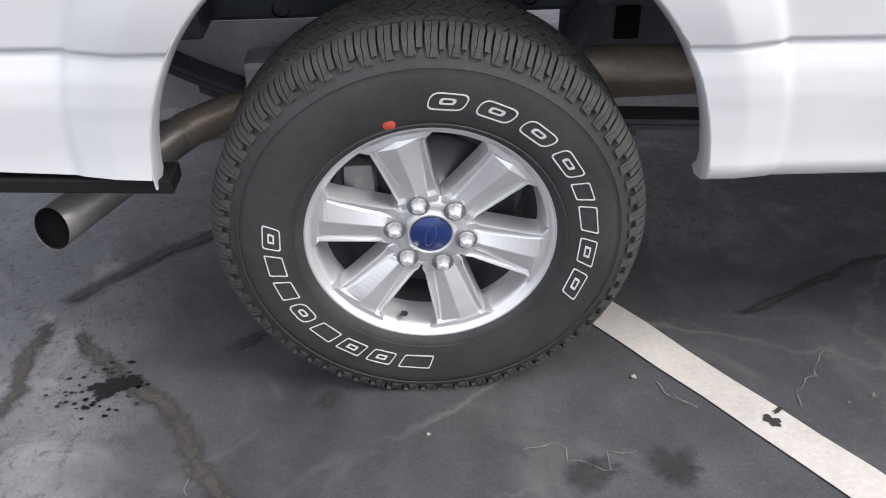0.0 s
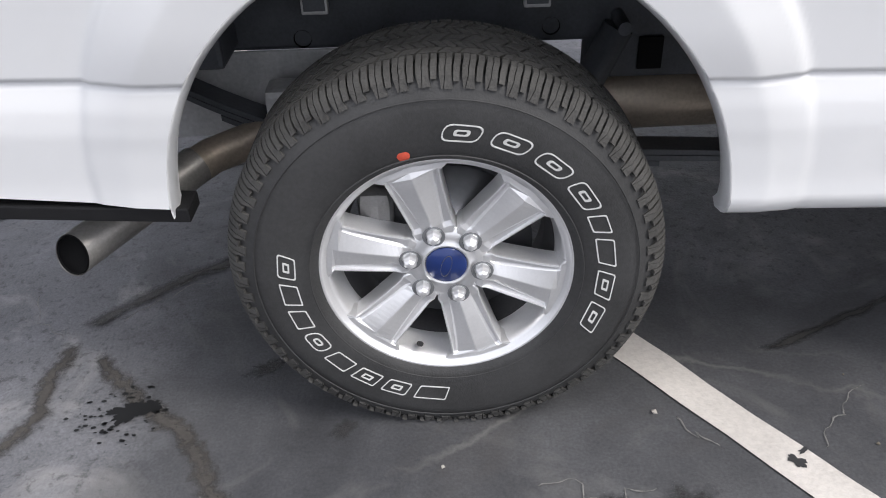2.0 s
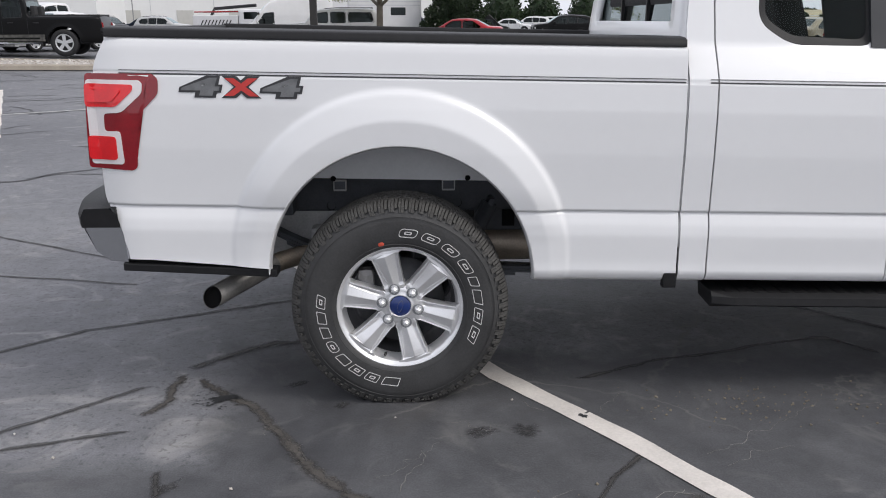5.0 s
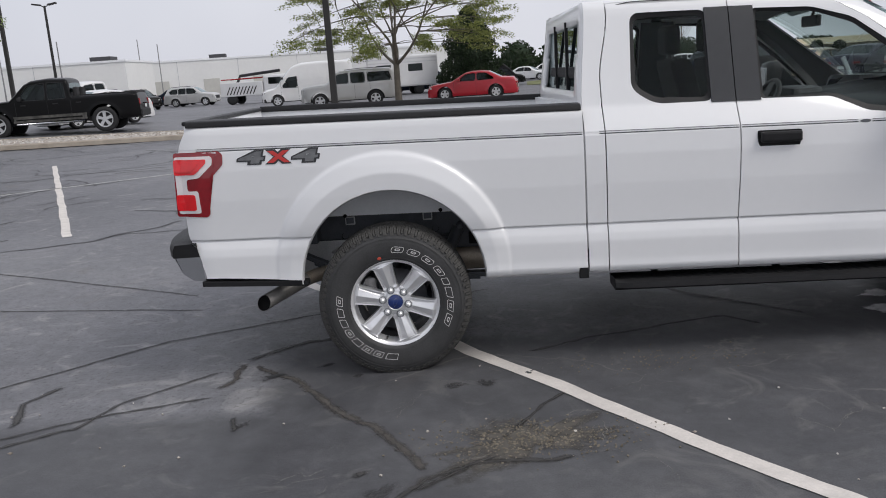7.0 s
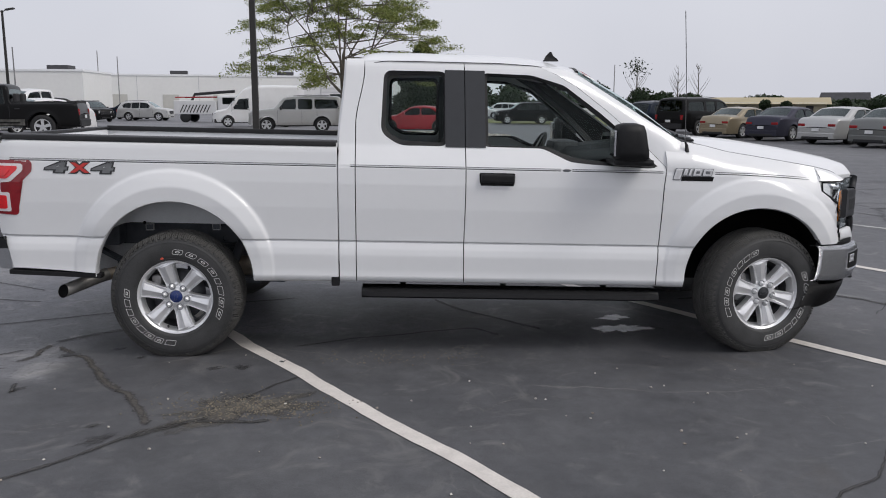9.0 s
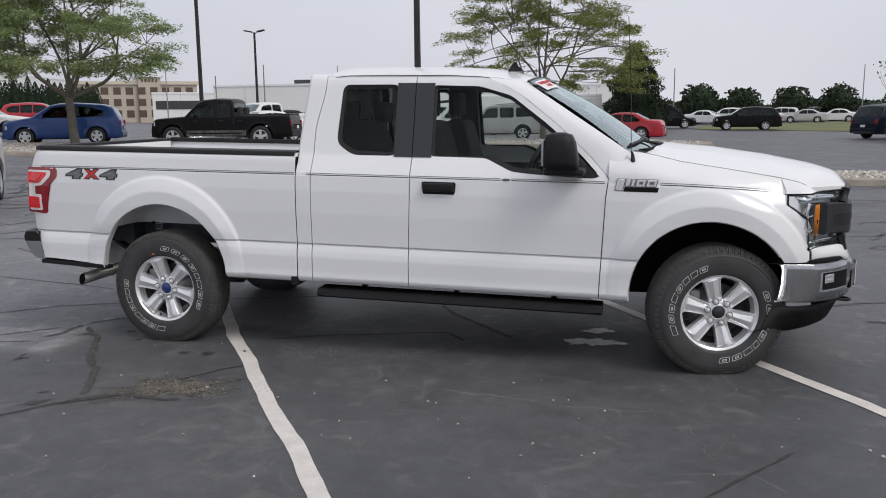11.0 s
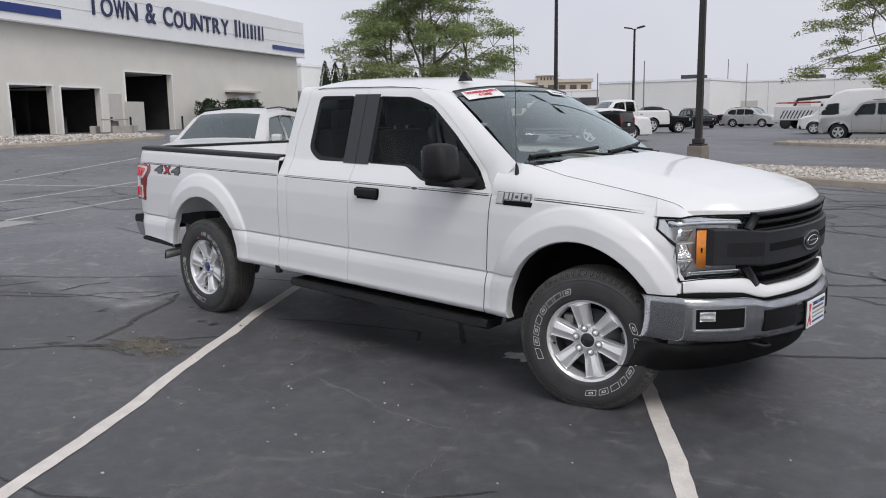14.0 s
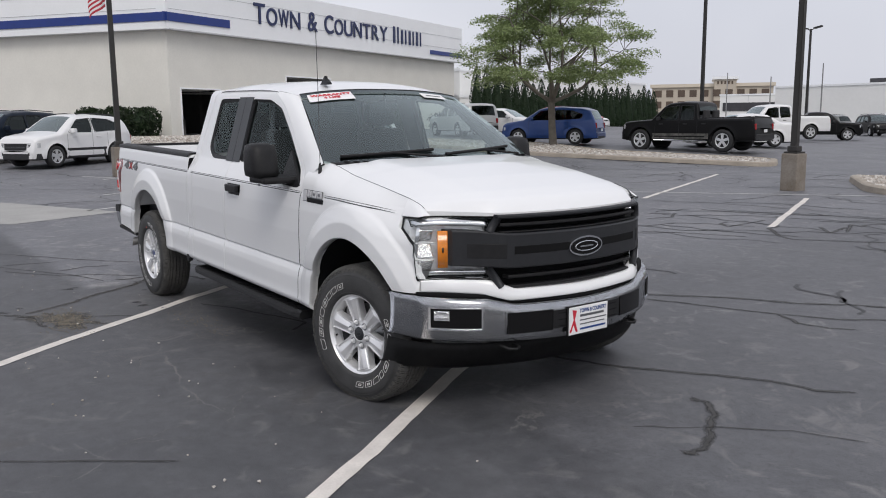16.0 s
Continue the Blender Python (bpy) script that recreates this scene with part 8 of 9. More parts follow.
# squiggles of sealer over the far bays
V, F = [], []
for k in range(330):
    zone = rc.random()
    if zone < 0.45:
        x, y = rc.uniform(-14, -2.5), rc.uniform(2.5, 20)
    elif zone < 0.8:
        x, y = rc.uniform(-2, 14), rc.uniform(3, 13)
    else:
        x, y = rc.uniform(-26, -6), rc.uniform(-5, 9)
    ang = rc.gauss(0.35, 0.5) + (math.pi / 2 if rc.random() < 0.22 else 0)
    L = rc.uniform(0.6, 3.2)
    pts = wander((x, y), (x + L * math.cos(ang), y + L * math.sin(ang)), 0.45, 0.12, rc)
    bm = ribbon(pts, rc.uniform(0.02, 0.055), 0.0035, 0.4, rc)
    b = len(V)
    bm.verts.index_update()
    V.extend([tuple(v.co) for v in bm.verts])
    F.extend([tuple(b + v.index for v in f.verts) for f in bm.faces])
    bm.free()
me = bpy.data.meshes.new("crack_seal_far")
me.from_pydata(V, [], F)
me.materials.append(TAR)
tagged(new("crack_seal_far", me), "many dark crack-sealer squiggles on asphalt", "crack", "", "stuff")


def blot(x, y, r0, stretch, ang, material, name, label, lift=0.0025, rough=0.35, n=44):
    o = rc.uniform(0, 90)
    bm = bmesh.new()
    mid_layer = bm.verts.layers.float.new("middle")
    centre = bm.verts.new((x, y, ground_z(x, y) + lift))
    centre[mid_layer] = 1.0
    inner, outer = [], []
    for k in range(n):
        a = 2 * math.pi * k / n
        r = r0 * (1 + rough * (noise.noise(Vector((o + math.cos(a) * 1.6, math.sin(a) * 1.6, 0))) + 0.7 * noise.noise(Vector((o + math.cos(a) * 5, math.sin(a) * 5, 2)))))
        for f, ring, val in ((0.5, inner, 1.0), (1.12, outer, 0.0)):
            u, v = r * f * math.cos(a) * stretch, r * f * math.sin(a)
            X_, Y_ = x + u * math.cos(ang) - v * math.sin(ang), y + u * math.sin(ang) + v * math.cos(ang)
            w_ = bm.verts.new((X_, Y_, ground_z(X_, Y_) + lift))
            w_[mid_layer] = val
            ring.append(w_)
    for k in range(n):
        bm.faces.new((centre, inner[k], inner[(k + 1) % n]))
        bm.faces.new((inner[k], outer[k], outer[(k + 1) % n], inner[(k + 1) % n]))
    return solo(name, bm, material, label, "stain", "", "structure")


OIL = mat("oil_stain", (0.004, 0.004, 0.004), 0.35)
DAMP = mat("dark_patch", (0.048, 0.048, 0.050), 0.5, 0, 0.35, 5, 0.2, 120)
SPILL = worn("white_spill", (0.75, 0.76, 0.76), 0.35, 16.0, 0.5, 1.8)
SANDY = mat("sandy_grit", (0.19, 0.165, 0.125), 0.9, 0, 0.5, 16, 0.4, 80)
FAINT = worn("faint_patch", (0.052, 0.051, 0.052), 0.6, 22.0, 1.3, 2.4)
OLD_SLAB = mat("pale_slab", (0.34, 0.335, 0.32), 0.8, 0, 0.12, 1.5, 0.2, 50)
OIL_WET = mat("wet_oil", (0.0035, 0.0035, 0.0035), 0.45)
blot(-0.682, -0.920, 0.027, 1.65, 0.25, OIL_WET, "oil_spot", "black oil spot on asphalt", 0.0048, 0.6, 90)
blot(-0.643, -0.908, 0.014, 1.5, 0.6, OIL_WET, "oil_spot", "black oil spot on asphalt", 0.0050, 0.7, 50)
for k in range(60):
    a, d = rc.choice((rc.uniform(2.6, 5.2), rc.uniform(0, 6.28))), rc.gauss(0.062, 0.022)
    blot(-0.692 + d * 1.3 * math.cos(a), -0.923 + d * math.sin(a), rc.uniform(0.0010, 0.0042), 1.5, 0, OIL, "oil_drop", "small black oil drop", 0.0046, 0.5, 8)
blot(-0.220, -0.983, 0.026, 1.3, 0.7, FAINT, "oil_spot", "small black oil spot beside a tyre", 0.003, 0.5, 40)
for x, y, r, s, a in ((-0.419, -0.794, 0.03, 1.6, 0.6), (0.284, -1.203, 0.045, 1.3, 0.4), (0.444, -1.194, 0.055, 1.0, 1.2), (-0.02, -2.25, 0.05, 2.0, 0.9), (-0.71, -1.53, 0.03, 1.5, 0.8)):
    blot(x, y, r, s, a, FAINT, "dark_patch", "dark worn patch of asphalt", 0.002, 0.4, 60)
blot(2.93, -0.40, 0.11, 1.9, 0.1, SPILL, "white_spill", "whitish spill on asphalt under the pickup", 0.003, 0.5, 70)
blot(2.95, -0.10, 0.07, 1.8, 0.2, SPILL, "white_spill", "whitish spill on asphalt under the pickup", 0.003, 0.5, 70)
bm = bmesh.new()
bm.faces.new([bm.verts.new((x, y, ground_z(x, y) + 0.004)) for x, y in ((-7.55, 0.80), (-10.7, -0.45), (-13.5, -1.9), (-11.5, -4.6), (-8.4, -2.6), (-6.8, -1.05))])
bm.normal_update()
if bm.faces[:][0].normal.z < 0:
    bmesh.ops.reverse_faces(bm, faces=bm.faces)
solo("concrete_patch", bm, OLD_SLAB, "pale concrete patch with straight edges in the asphalt", "pavement", "", "structure")
blot(0.660, -1.100, 0.0105, 1.6, -0.9, DAMP, "line_chip", "chip worn through the painted line", 0.0056, 0.7, 30)
blot(0.683, -1.074, 0.0045, 2.4, 0.6, DAMP, "line_chip", "chip worn through the painted line", 0.0056, 0.7, 20)
spots = [(0.60 + rc.gauss(0, 0.22) + 0.0, -1.86 + rc.gauss(0, 0.09), 0.003) for _ in range(700)]
spots += [(1.35 + rc.gauss(0, 0.25), -1.02 + rc.gauss(0, 0.08), 0.003) for _ in range(110)]
me = stones_mesh("grit", spots, 0.006, rc)
me.materials.append(SANDY)
tagged(new("grit", me), "patches of sandy grit lying on the asphalt", "grit", "", "stuff")
blot(0.60, -1.86, 0.20, 2.2, 0.35, worn("dusty_asphalt", (0.098, 0.090, 0.078), 0.9, 12.0, 0.9, 2.0), "grit_patch", "sandy worn patch of asphalt", 0.002, 0.9, 60)
spots = [(rc.uniform(-3, 9), rc.uniform(-4.5, -0.9), 0.004) for _ in range(150)]
me = stones_mesh("pebbles", spots, 0.009, rc)
me.materials.append(STONE)
tagged(new("pebbles", me), "small loose pebbles scattered on asphalt", "pebbles", "", "stuff")
spots = [(4.29, -2.0, 0.01), (4.40, -1.88, 0.01), (4.33, -2.06, 0.01), (3.05, -2.3, 0.01), (-0.02, -1.09, 0.003)]
for x, y, z in spots:
    me = stones_mesh("pebble", [(x, y, z)], 0.016 if x > 1 else 0.006, rc)
    me.materials.append(STONE)
    tagged(new("pebble", me), "loose pale pebble on asphalt", "pebble", "loose pebbles")

# ---- lamp posts ----
POLE = mat("bronze_pole", (0.035, 0.033, 0.031), 0.55, 0.2, 0.2, 3)
POLE_PALE = mat("pale_pole", (0.30, 0.30, 0.30), 0.5, 0.4, 0.1, 3)
RUSTY = mat("stained_concrete", (0.27, 0.245, 0.215), 0.85, 0, 0.4, 2.5, 0.3, 30, 0, (0.15, 0.12, 0.09))


def lamp_post(x, y, tall, base, head, thick=0.14, material=POLE, label="tall dark bronze lamp post on a footing"):
    t = thing("lamp_post", pose(x, y, ground_z(x, y)), label, "lamp post")
    if base:
        bm = boxed(-0.19, 0.19, -0.19, 0.19, -0.02, base, 0.03)
        part("footing", bm, RUSTY, t, "stained concrete footing")
        part("base_plate", boxed(-0.16, 0.16, -0.16, 0.16, base, base + 0.04, 0.008), material, t)
        part("base_cover", boxed(-0.11, 0.11, -0.11, 0.11, base + 0.04, base + 0.16, 0.02), material, t)
    bm = bmesh.new()
    for h0, h1, w0, w1 in ((base, tall, thick / 2, thick * 0.36),):
        a = [bm.verts.new((sx * w0, sy * w0, h0)) for sx, sy in ((-1, -1), (1, -1), (1, 1), (-1, 1))]
        b = [bm.verts.new((sx * w1, sy * w1, h1)) for sx, sy in ((-1, -1), (1, -1), (1, 1), (-1, 1))]
        for i in range(4):
            bm.faces.new((a[i], a[(i + 1) % 4], b[(i + 1) % 4], b[i]))
        bm.faces.new(b)
        bm.faces.new(list(reversed(a)))
    bmesh.ops.bevel(bm, geom=[e for e in bm.edges if abs(e.verts[0].co.z - e.verts[1].co.z) > 1], offset=0.012, segments=2, affect="EDGES")
    part("pole", bm, material, t)
    for k in range(head):
        sd = -1 if k else 1
        bm = bmesh.new()
        tube(bm, [(0, 0, tall - 0.15), (sd * 0.35, 0, tall + 0.05)], 0.04, 8)
        part("arm", bm, material, t)
        bm = boxed(-0.38, 0.38, -0.2, 0.2, -0.07, 0.07, 0.03)
        bmesh.ops.transform(bm, matrix=Matrix.Translation((sd * 0.70, 0, tall + 0.12)) @ Matrix.Rotation(radians(-10 * sd), 4, "Y"), verts=bm.verts)
        part("lamp_head", bm, material, t)
    return t


lamp_post(-2.12, 13.45, 9.0, 0.80, 2)
lamp_post(-16.9, 3.40, 9.0, 0.85, 2, 0.14, POLE, "dark lamp post on a concrete footing with a flag")
lamp_post(-20.6, 35.5, 11.0, 0.7, 2, 0.18)
lamp_post(-34.8, 71.0, 9.6, 0.7, 2, 0.22)
for x, y, h in ((-39.8, 106.7, 8.3), (-37.5, 107.5, 7.6), (-45.2, 81.6, 6.0), (-38.3, 79.9, 7.0), (6.0, 84.5, 5.8), (-12, 112, 7.5), (30, 110, 7), (-60, 95, 7.5)):
    lamp_post(x, y, h, 0.5, 0, 0.13, POLE_PALE, "pale thin lamp post far off")
# flag on the post: plain stripes and a dark field
FLAG_RED = mat("flag_red", (0.42, 0.03, 0.05), 0.8)
FLAG_WHITE = mat("flag_white", (0.70, 0.70, 0.70), 0.8)
FLAG_BLUE = mat("flag_blue", (0.02, 0.03, 0.12), 0.8)
fl = thing("flag", pose(-16.9, 3.40, 5.40, 0, 0, 212), "small hanging flag with red and white stripes and a blue field", "flag")


def flag_point(u, v):
    return (0.08 + u * 0.62, 0.06 * math.sin(u * 7 + v * 2), -v * 0.62 - 0.30 * u * u)


for k in range(9):
    bm = bmesh.new()
    sheet(bm, [[flag_point(u, v) for v in (k / 9, (k + 1) / 9)] for u in np.linspace(0.0 if k > 4 else 0.42, 1, 10)])
    part("stripe", bm, FLAG_RED if k % 2 == 0 else FLAG_WHITE, fl)
bm = bmesh.new()
sheet(bm, [[flag_point(u, v) for v in np.linspace(0, 5 / 9, 5)] for u in np.linspace(0.0, 0.42, 6)])
part("field", bm, FLAG_BLUE, fl)
bm = bmesh.new()
tube(bm, [(0.06, 0, 0.1), (0.06, 0, -0.75)], 0.012, 6)
part("flag_staff", bm, POLE, fl)

# ---- dealership ----
BLOCK = mat("painted_block", (0.74, 0.72, 0.66), 0.8, 0, 0.05, 0.6, 0.15, 8)
FASCIA = mat("white_fascia", (0.86, 0.87, 0.88), 0.45, 0, 0.03, 0.5)
FASCIA_SEAM = mat("fascia_seam", (0.50, 0.51, 0.52), 0.5)
SIGN_BLUE = mat("sign_blue", (0.010, 0.020, 0.085), 0.4, 0, 0.1, 2)
BAND_BLUE = mat("band_blue", (0.012, 0.035, 0.20), 0.4, 0, 0.1, 2)
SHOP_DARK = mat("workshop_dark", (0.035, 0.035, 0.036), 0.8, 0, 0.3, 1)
DOOR_PALE = mat("pale_door", (0.55, 0.54, 0.50), 0.6, 0, 0.05, 2)
C0, C1 = Vector((-42.3, 13.45)), Vector((-56.6, 45.9))
WD = (C1 - C0).normalized()
WN = Vector((WD.y, -WD.x))
if WN.dot(Vector((7, -3)) - C0) < 0:
    WN = -WN
LW = Vector((-54.5, 5.0))
BASE = 0.72
shop = thing("dealership", pose(0, 0, 0), "pale block building with a white sign band and open bays", "building")


def wall_pt(s, out, z):
    p = C0 + WD * s + WN * out
    return (p.x, p.y, z)


def slab(s0, s1, o0, o1, z0, z1, bm=None):
    """A block along the right-hand wall: s along it, o outwards."""
    bm = bm or bmesh.new()
    v = [bm.verts.new(wall_pt(s, o, z)) for s in (s0, s1) for o in (o0, o1) for z in (z0, z1)]
    for f in ((0, 1, 3, 2), (4, 6, 7, 5), (0, 4, 5, 1), (2, 3, 7, 6), (0, 2, 6, 4), (1, 5, 7, 3)):
        bm.faces.new([v[i] for i in f])
    bmesh.ops.recalc_face_normals(bm, faces=bm.faces)
    return bm


LEN = (C1 - C0).length
TOPW, FB, FT = 7.3, 7.0, 10.2
bays = [(0.9, 4.1, 2.85), (4.8, 8.2, 2.80), (10.7, 15.8, 3.95)]
cuts = [0.0] + [v for b in bays for v in b[:2]] + [LEN]
for k in range(0, len(cuts), 2):
    part("wall", slab(cuts[k], cuts[k + 1], -0.4, 0.0, BASE - 0.3, TOPW), BLOCK, shop)
for s0, s1, h in bays:
    part("wall", slab(s0, s1, -0.4, 0.0, BASE + h, TOPW), BLOCK, shop)
    part("bay_frame", slab(s0 - 0.09, s0, -0.02, 0.05, BASE, BASE + h + 0.09), FASCIA, shop)
    part("bay_frame", slab(s1, s1 + 0.09, -0.02, 0.05, BASE, BASE + h + 0.09), FASCIA, shop)
    part("bay_frame", slab(s0, s1, -0.02, 0.05, BASE + h, BASE + h + 0.09), FASCIA, shop)
    part("open_shutter", slab(s0 + 0.3, s1 - 0.3, -5.0, -0.5, BASE + h - 0.05, BASE + h), DOOR_PALE, shop)
    for s in (s0 - 0.35, s1 + 0.3):
        bm = bmesh.new()
        p = wall_pt(s, 0.5, 0)
        tube(bm, [(p[0], p[1], BASE - 0.1), (p[0], p[1], BASE + 1.0)], 0.07, 8)
        part("bollard", bm, POLE, shop)
part("floor_slab", slab(-0.3, LEN, -14, -0.45, BASE - 0.3, BASE - 0.01), CONCRETE, shop)
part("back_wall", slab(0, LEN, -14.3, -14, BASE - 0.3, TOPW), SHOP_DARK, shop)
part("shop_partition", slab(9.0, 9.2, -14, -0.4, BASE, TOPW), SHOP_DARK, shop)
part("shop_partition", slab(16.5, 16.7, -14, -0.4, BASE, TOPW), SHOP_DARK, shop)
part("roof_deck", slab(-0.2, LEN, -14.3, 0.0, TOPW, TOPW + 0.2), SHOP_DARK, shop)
for s in (2.0, 6.4, 13.0):
    part("roof_window", slab(s - 0.6, s + 0.6, -9.02, -9.0, BASE + 1.95, BASE + 2.45), FASCIA, shop)
    part("tool_chest", slab(s - 1.0, s - 0.1, -7.0, -6.3, BASE, BASE + 1.2), BAND_BLUE, shop)
    part("workshop_lift", slab(s + 0.5, s + 0.75, -5.0, -4.7, BASE, BASE + 3.0), POLE, shop)
part("door", slab(8.95, 10.2, 0.0, 0.05, BASE, BASE + 2.5), DOOR_PALE, shop, "pale steel door")
part("door_leaf", slab(10.5, 12.35, 0.05, 0.13, BASE + 0.02, BASE + 2.0), DOOR_PALE, shop, "pale folding door leaf")
part("wall_sign", slab(25.0, 26.3, 0.0, 0.08, BASE + 1.7, BASE + 2.6), FASCIA, shop)
part("awning", slab(22.8, 27.5, 0.0, 0.6, BASE + 2.85, BASE + 3.0), DOOR_PALE, shop)
# left wall
LD = (LW - C0).normalized()
LN = Vector((-LD.y, LD.x))
if LN.dot(Vector((7, -3)) - C0) < 0:
    LN = -LN
LLEN = 45.0


def left_slab(s0, s1, o0, o1, z0, z1):
    bm = bmesh.new()
    v = []
    for s in (s0, s1):
        for o in (o0, o1):
            for z in (z0, z1):
                p = C0 + LD * s + LN * o
                v.append(bm.verts.new((p.x, p.y, z)))
    for f in ((0, 1, 3, 2), (4, 6, 7, 5), (0, 4, 5, 1), (2, 3, 7, 6), (0, 2, 6, 4), (1, 5, 7, 3)):
        bm.faces.new([v[i] for i in f])
    bmesh.ops.recalc_face_normals(bm, faces=bm.faces)
    return bm


part("wall", left_slab(0.0, LLEN, -0.4, 0.0, BASE - 0.5, TOPW), BLOCK, shop)
# sign band as a closed shape round the corner
bm = bmesh.new()
out_c = C0 + (WN + LN).normalized() * 0.75
ptsb = [C0 + LD * LLEN + LN * 0.55, out_c, C1 + WD * 0.6 + WN * 0.55, C1 + WD * 0.6 - WN * 0.6, C0 - WN * 0.6 - LN * 0.6, C0 + LD * LLEN - LN * 0.6]
lo = [bm.verts.new((p.x, p.y, FB)) for p in ptsb]
hi = [bm.verts.new((p.x, p.y, FT)) for p in ptsb]
for i in range(6):
    bm.faces.new((lo[i], lo[(i + 1) % 6], hi[(i + 1) % 6], hi[i]))
bm.faces.new(lo)
bm.faces.new(hi)
bmesh.ops.recalc_face_normals(bm, faces=bm.faces)
band = part("sign_band", bm, FASCIA, shop, "white sign band with dark blue marks")
FO = 0.58
for z in (FB + 1.15, FB + 2.2):
    part("band_seam", slab(-0.3, LEN + 0.5, FO + 0.0, FO + 0.012, z, z + 0.025), FASCIA_SEAM, band)
    part("band_seam", left_slab(0.2, LLEN, FO, FO + 0.012, z, z + 0.025), FASCIA_SEAM, band)
part("band_edge", slab(-0.3, LEN + 0.6, FO - 0.03, FO + 0.03, FB - 0.04, FB + 0.04), FASCIA_SEAM, band)
part("blue_stripe", slab(-0.75, 4.7, FO + 0.015, FO + 0.05, FB + 0.45, FB + 0.95), BAND_BLUE, band)
part("blue_stripe", left_slab(-0.6, LLEN, FO + 0.015, FO + 0.05, FB + 0.45, FB + 0.95), BAND_BLUE, band)
part("blue_stripe", slab(29.9, LEN + 0.5, FO + 0.015, FO + 0.05, FB + 0.45, FB + 0.80), BAND_BLUE, band)
# the sign's words, the last one as plain upright bars
s = 6.9
zc = FB + 1.58
words = list("TOWN&COUNTRY")
for n_ in (4, 1, 7, 4):
    for k in range(n_):
        h0, h1 = zc - 0.60, zc + (0.74 if k == 0 else 0.56)
        if words:
            bm = text_mesh(words.pop(0), 1.0, 0.03, 0.012)
            lo_, hi_ = [min(v.co[q] for v in bm.verts) for q in (0, 2)], [max(v.co[q] for v in bm.verts) for q in (0, 2)]
            sc = (h1 - h0) / (hi_[1] - lo_[1])
            wide = min(1.08, (hi_[0] - lo_[0]) * sc * 1.08) / (hi_[0] - lo_[0])
            p = wall_pt(s + 0.61, FO + 0.05, 0)
            for v in bm.verts:
                u = (v.co.x - (lo_[0] + hi_[0]) / 2) * wide
                o = -v.co.y
                v.co = (p[0] + WD.x * u + WN.x * o, p[1] + WD.y * u + WN.y * o, h0 + (v.co.z - lo_[1]) * sc)
            part("sign_letter", bm, SIGN_BLUE, band)
            s += 1.22
            continue
        part("sign_bar", slab(s + 0.14, s + 0.40, FO + 0.02, FO + 0.09, h0, h1), SIGN_BLUE, band)
        part("sign_bar", slab(s + 0.78, s + 0.92, FO + 0.02, FO + 0.09, h0, h1), SIGN_BLUE, band)
        s += 1.22
    s += 0.72
# dark oval on the left band
bm = bmesh.new()
prism(bm, [(1.25 * math.cos(a), 0.62 * math.sin(a)) for a in np.linspace(0, 2 * math.pi, 36, endpoint=False)], 0.15)
p = C0 + LD * 2.6 + LN * (FO + 0.02)
bmesh.ops.transform(bm, matrix=Matrix.Translation((p.x, p.y, FB + 2.75)) @ Matrix.Rotation(math.atan2(LD.y, LD.x) + math.pi, 4, "Z"), verts=bm.verts)
part("oval_sign", bm, STEEL_DARK, band, "dark oval sign")
# apron, picnic tables
solo("apron", slab(-6, 9.5, 0.4, 4.8, BASE - 0.6, BASE + 0.02), mat("pale_apron", (0.47, 0.45, 0.42), 0.8, 0, 0.12, 0.8, 0.3, 20), "pale concrete apron along the building", "pavement", "", "structure")


def picnic(sx, o):
    p = wall_pt(sx, o, BASE + 0.02)
    t = thing("picnic_table", pose(*p, 0, 0, 20), "round concrete picnic table with benches", "picnic table", "picnic tables")
    bm = lathe(bmesh.new(), [(0, 0), (0.75, 0), (0.78, 0.04), (0.75, 0.08), (0, 0.08)], 24)
    bmesh.ops.rotate(bm, cent=(0, 0, 0), matrix=Matrix.Rotation(radians(90), 3, "X"), verts=bm.verts)
    bmesh.ops.translate(bm, vec=(0, 0, 0.78), verts=bm.verts)
    part("tabletop", bm, CONCRETE, t)
    bm = bmesh.new()
    tube(bm, [(0, 0, 0), (0, 0, 0.75)], [0.3, 0.2], 12)
    part("pedestal", bm, CONCRETE, t)
    for k in range(3):
        a = k * 2.09
        bm = boxed(-0.55, 0.55, -0.17, 0.17, 0.0, 0.45, 0.03)
        bmesh.ops.transform(bm, matrix=Matrix.Rotation(a, 4, "Z") @ Matrix.Translation((0, 1.15, 0)), verts=bm.verts)
        part("bench", bm, CONCRETE, t)


picnic(5.2, 3.4)
# long white stores behind
WHITE_WALL = mat("white_wall", (0.80, 0.80, 0.78), 0.7, 0, 0.04, 0.15, 0.1, 2)
BEIGE_WALL = mat("beige_wall", (0.50, 0.44, 0.36), 0.8, 0, 0.06, 0.3)
ROOF_DARK = mat("dark_roof", (0.05, 0.05, 0.055), 0.8, 0, 0.2, 1)
TAN_ROOF = mat("tan_roof", (0.42, 0.36, 0.23), 0.8, 0, 0.1, 0.3)


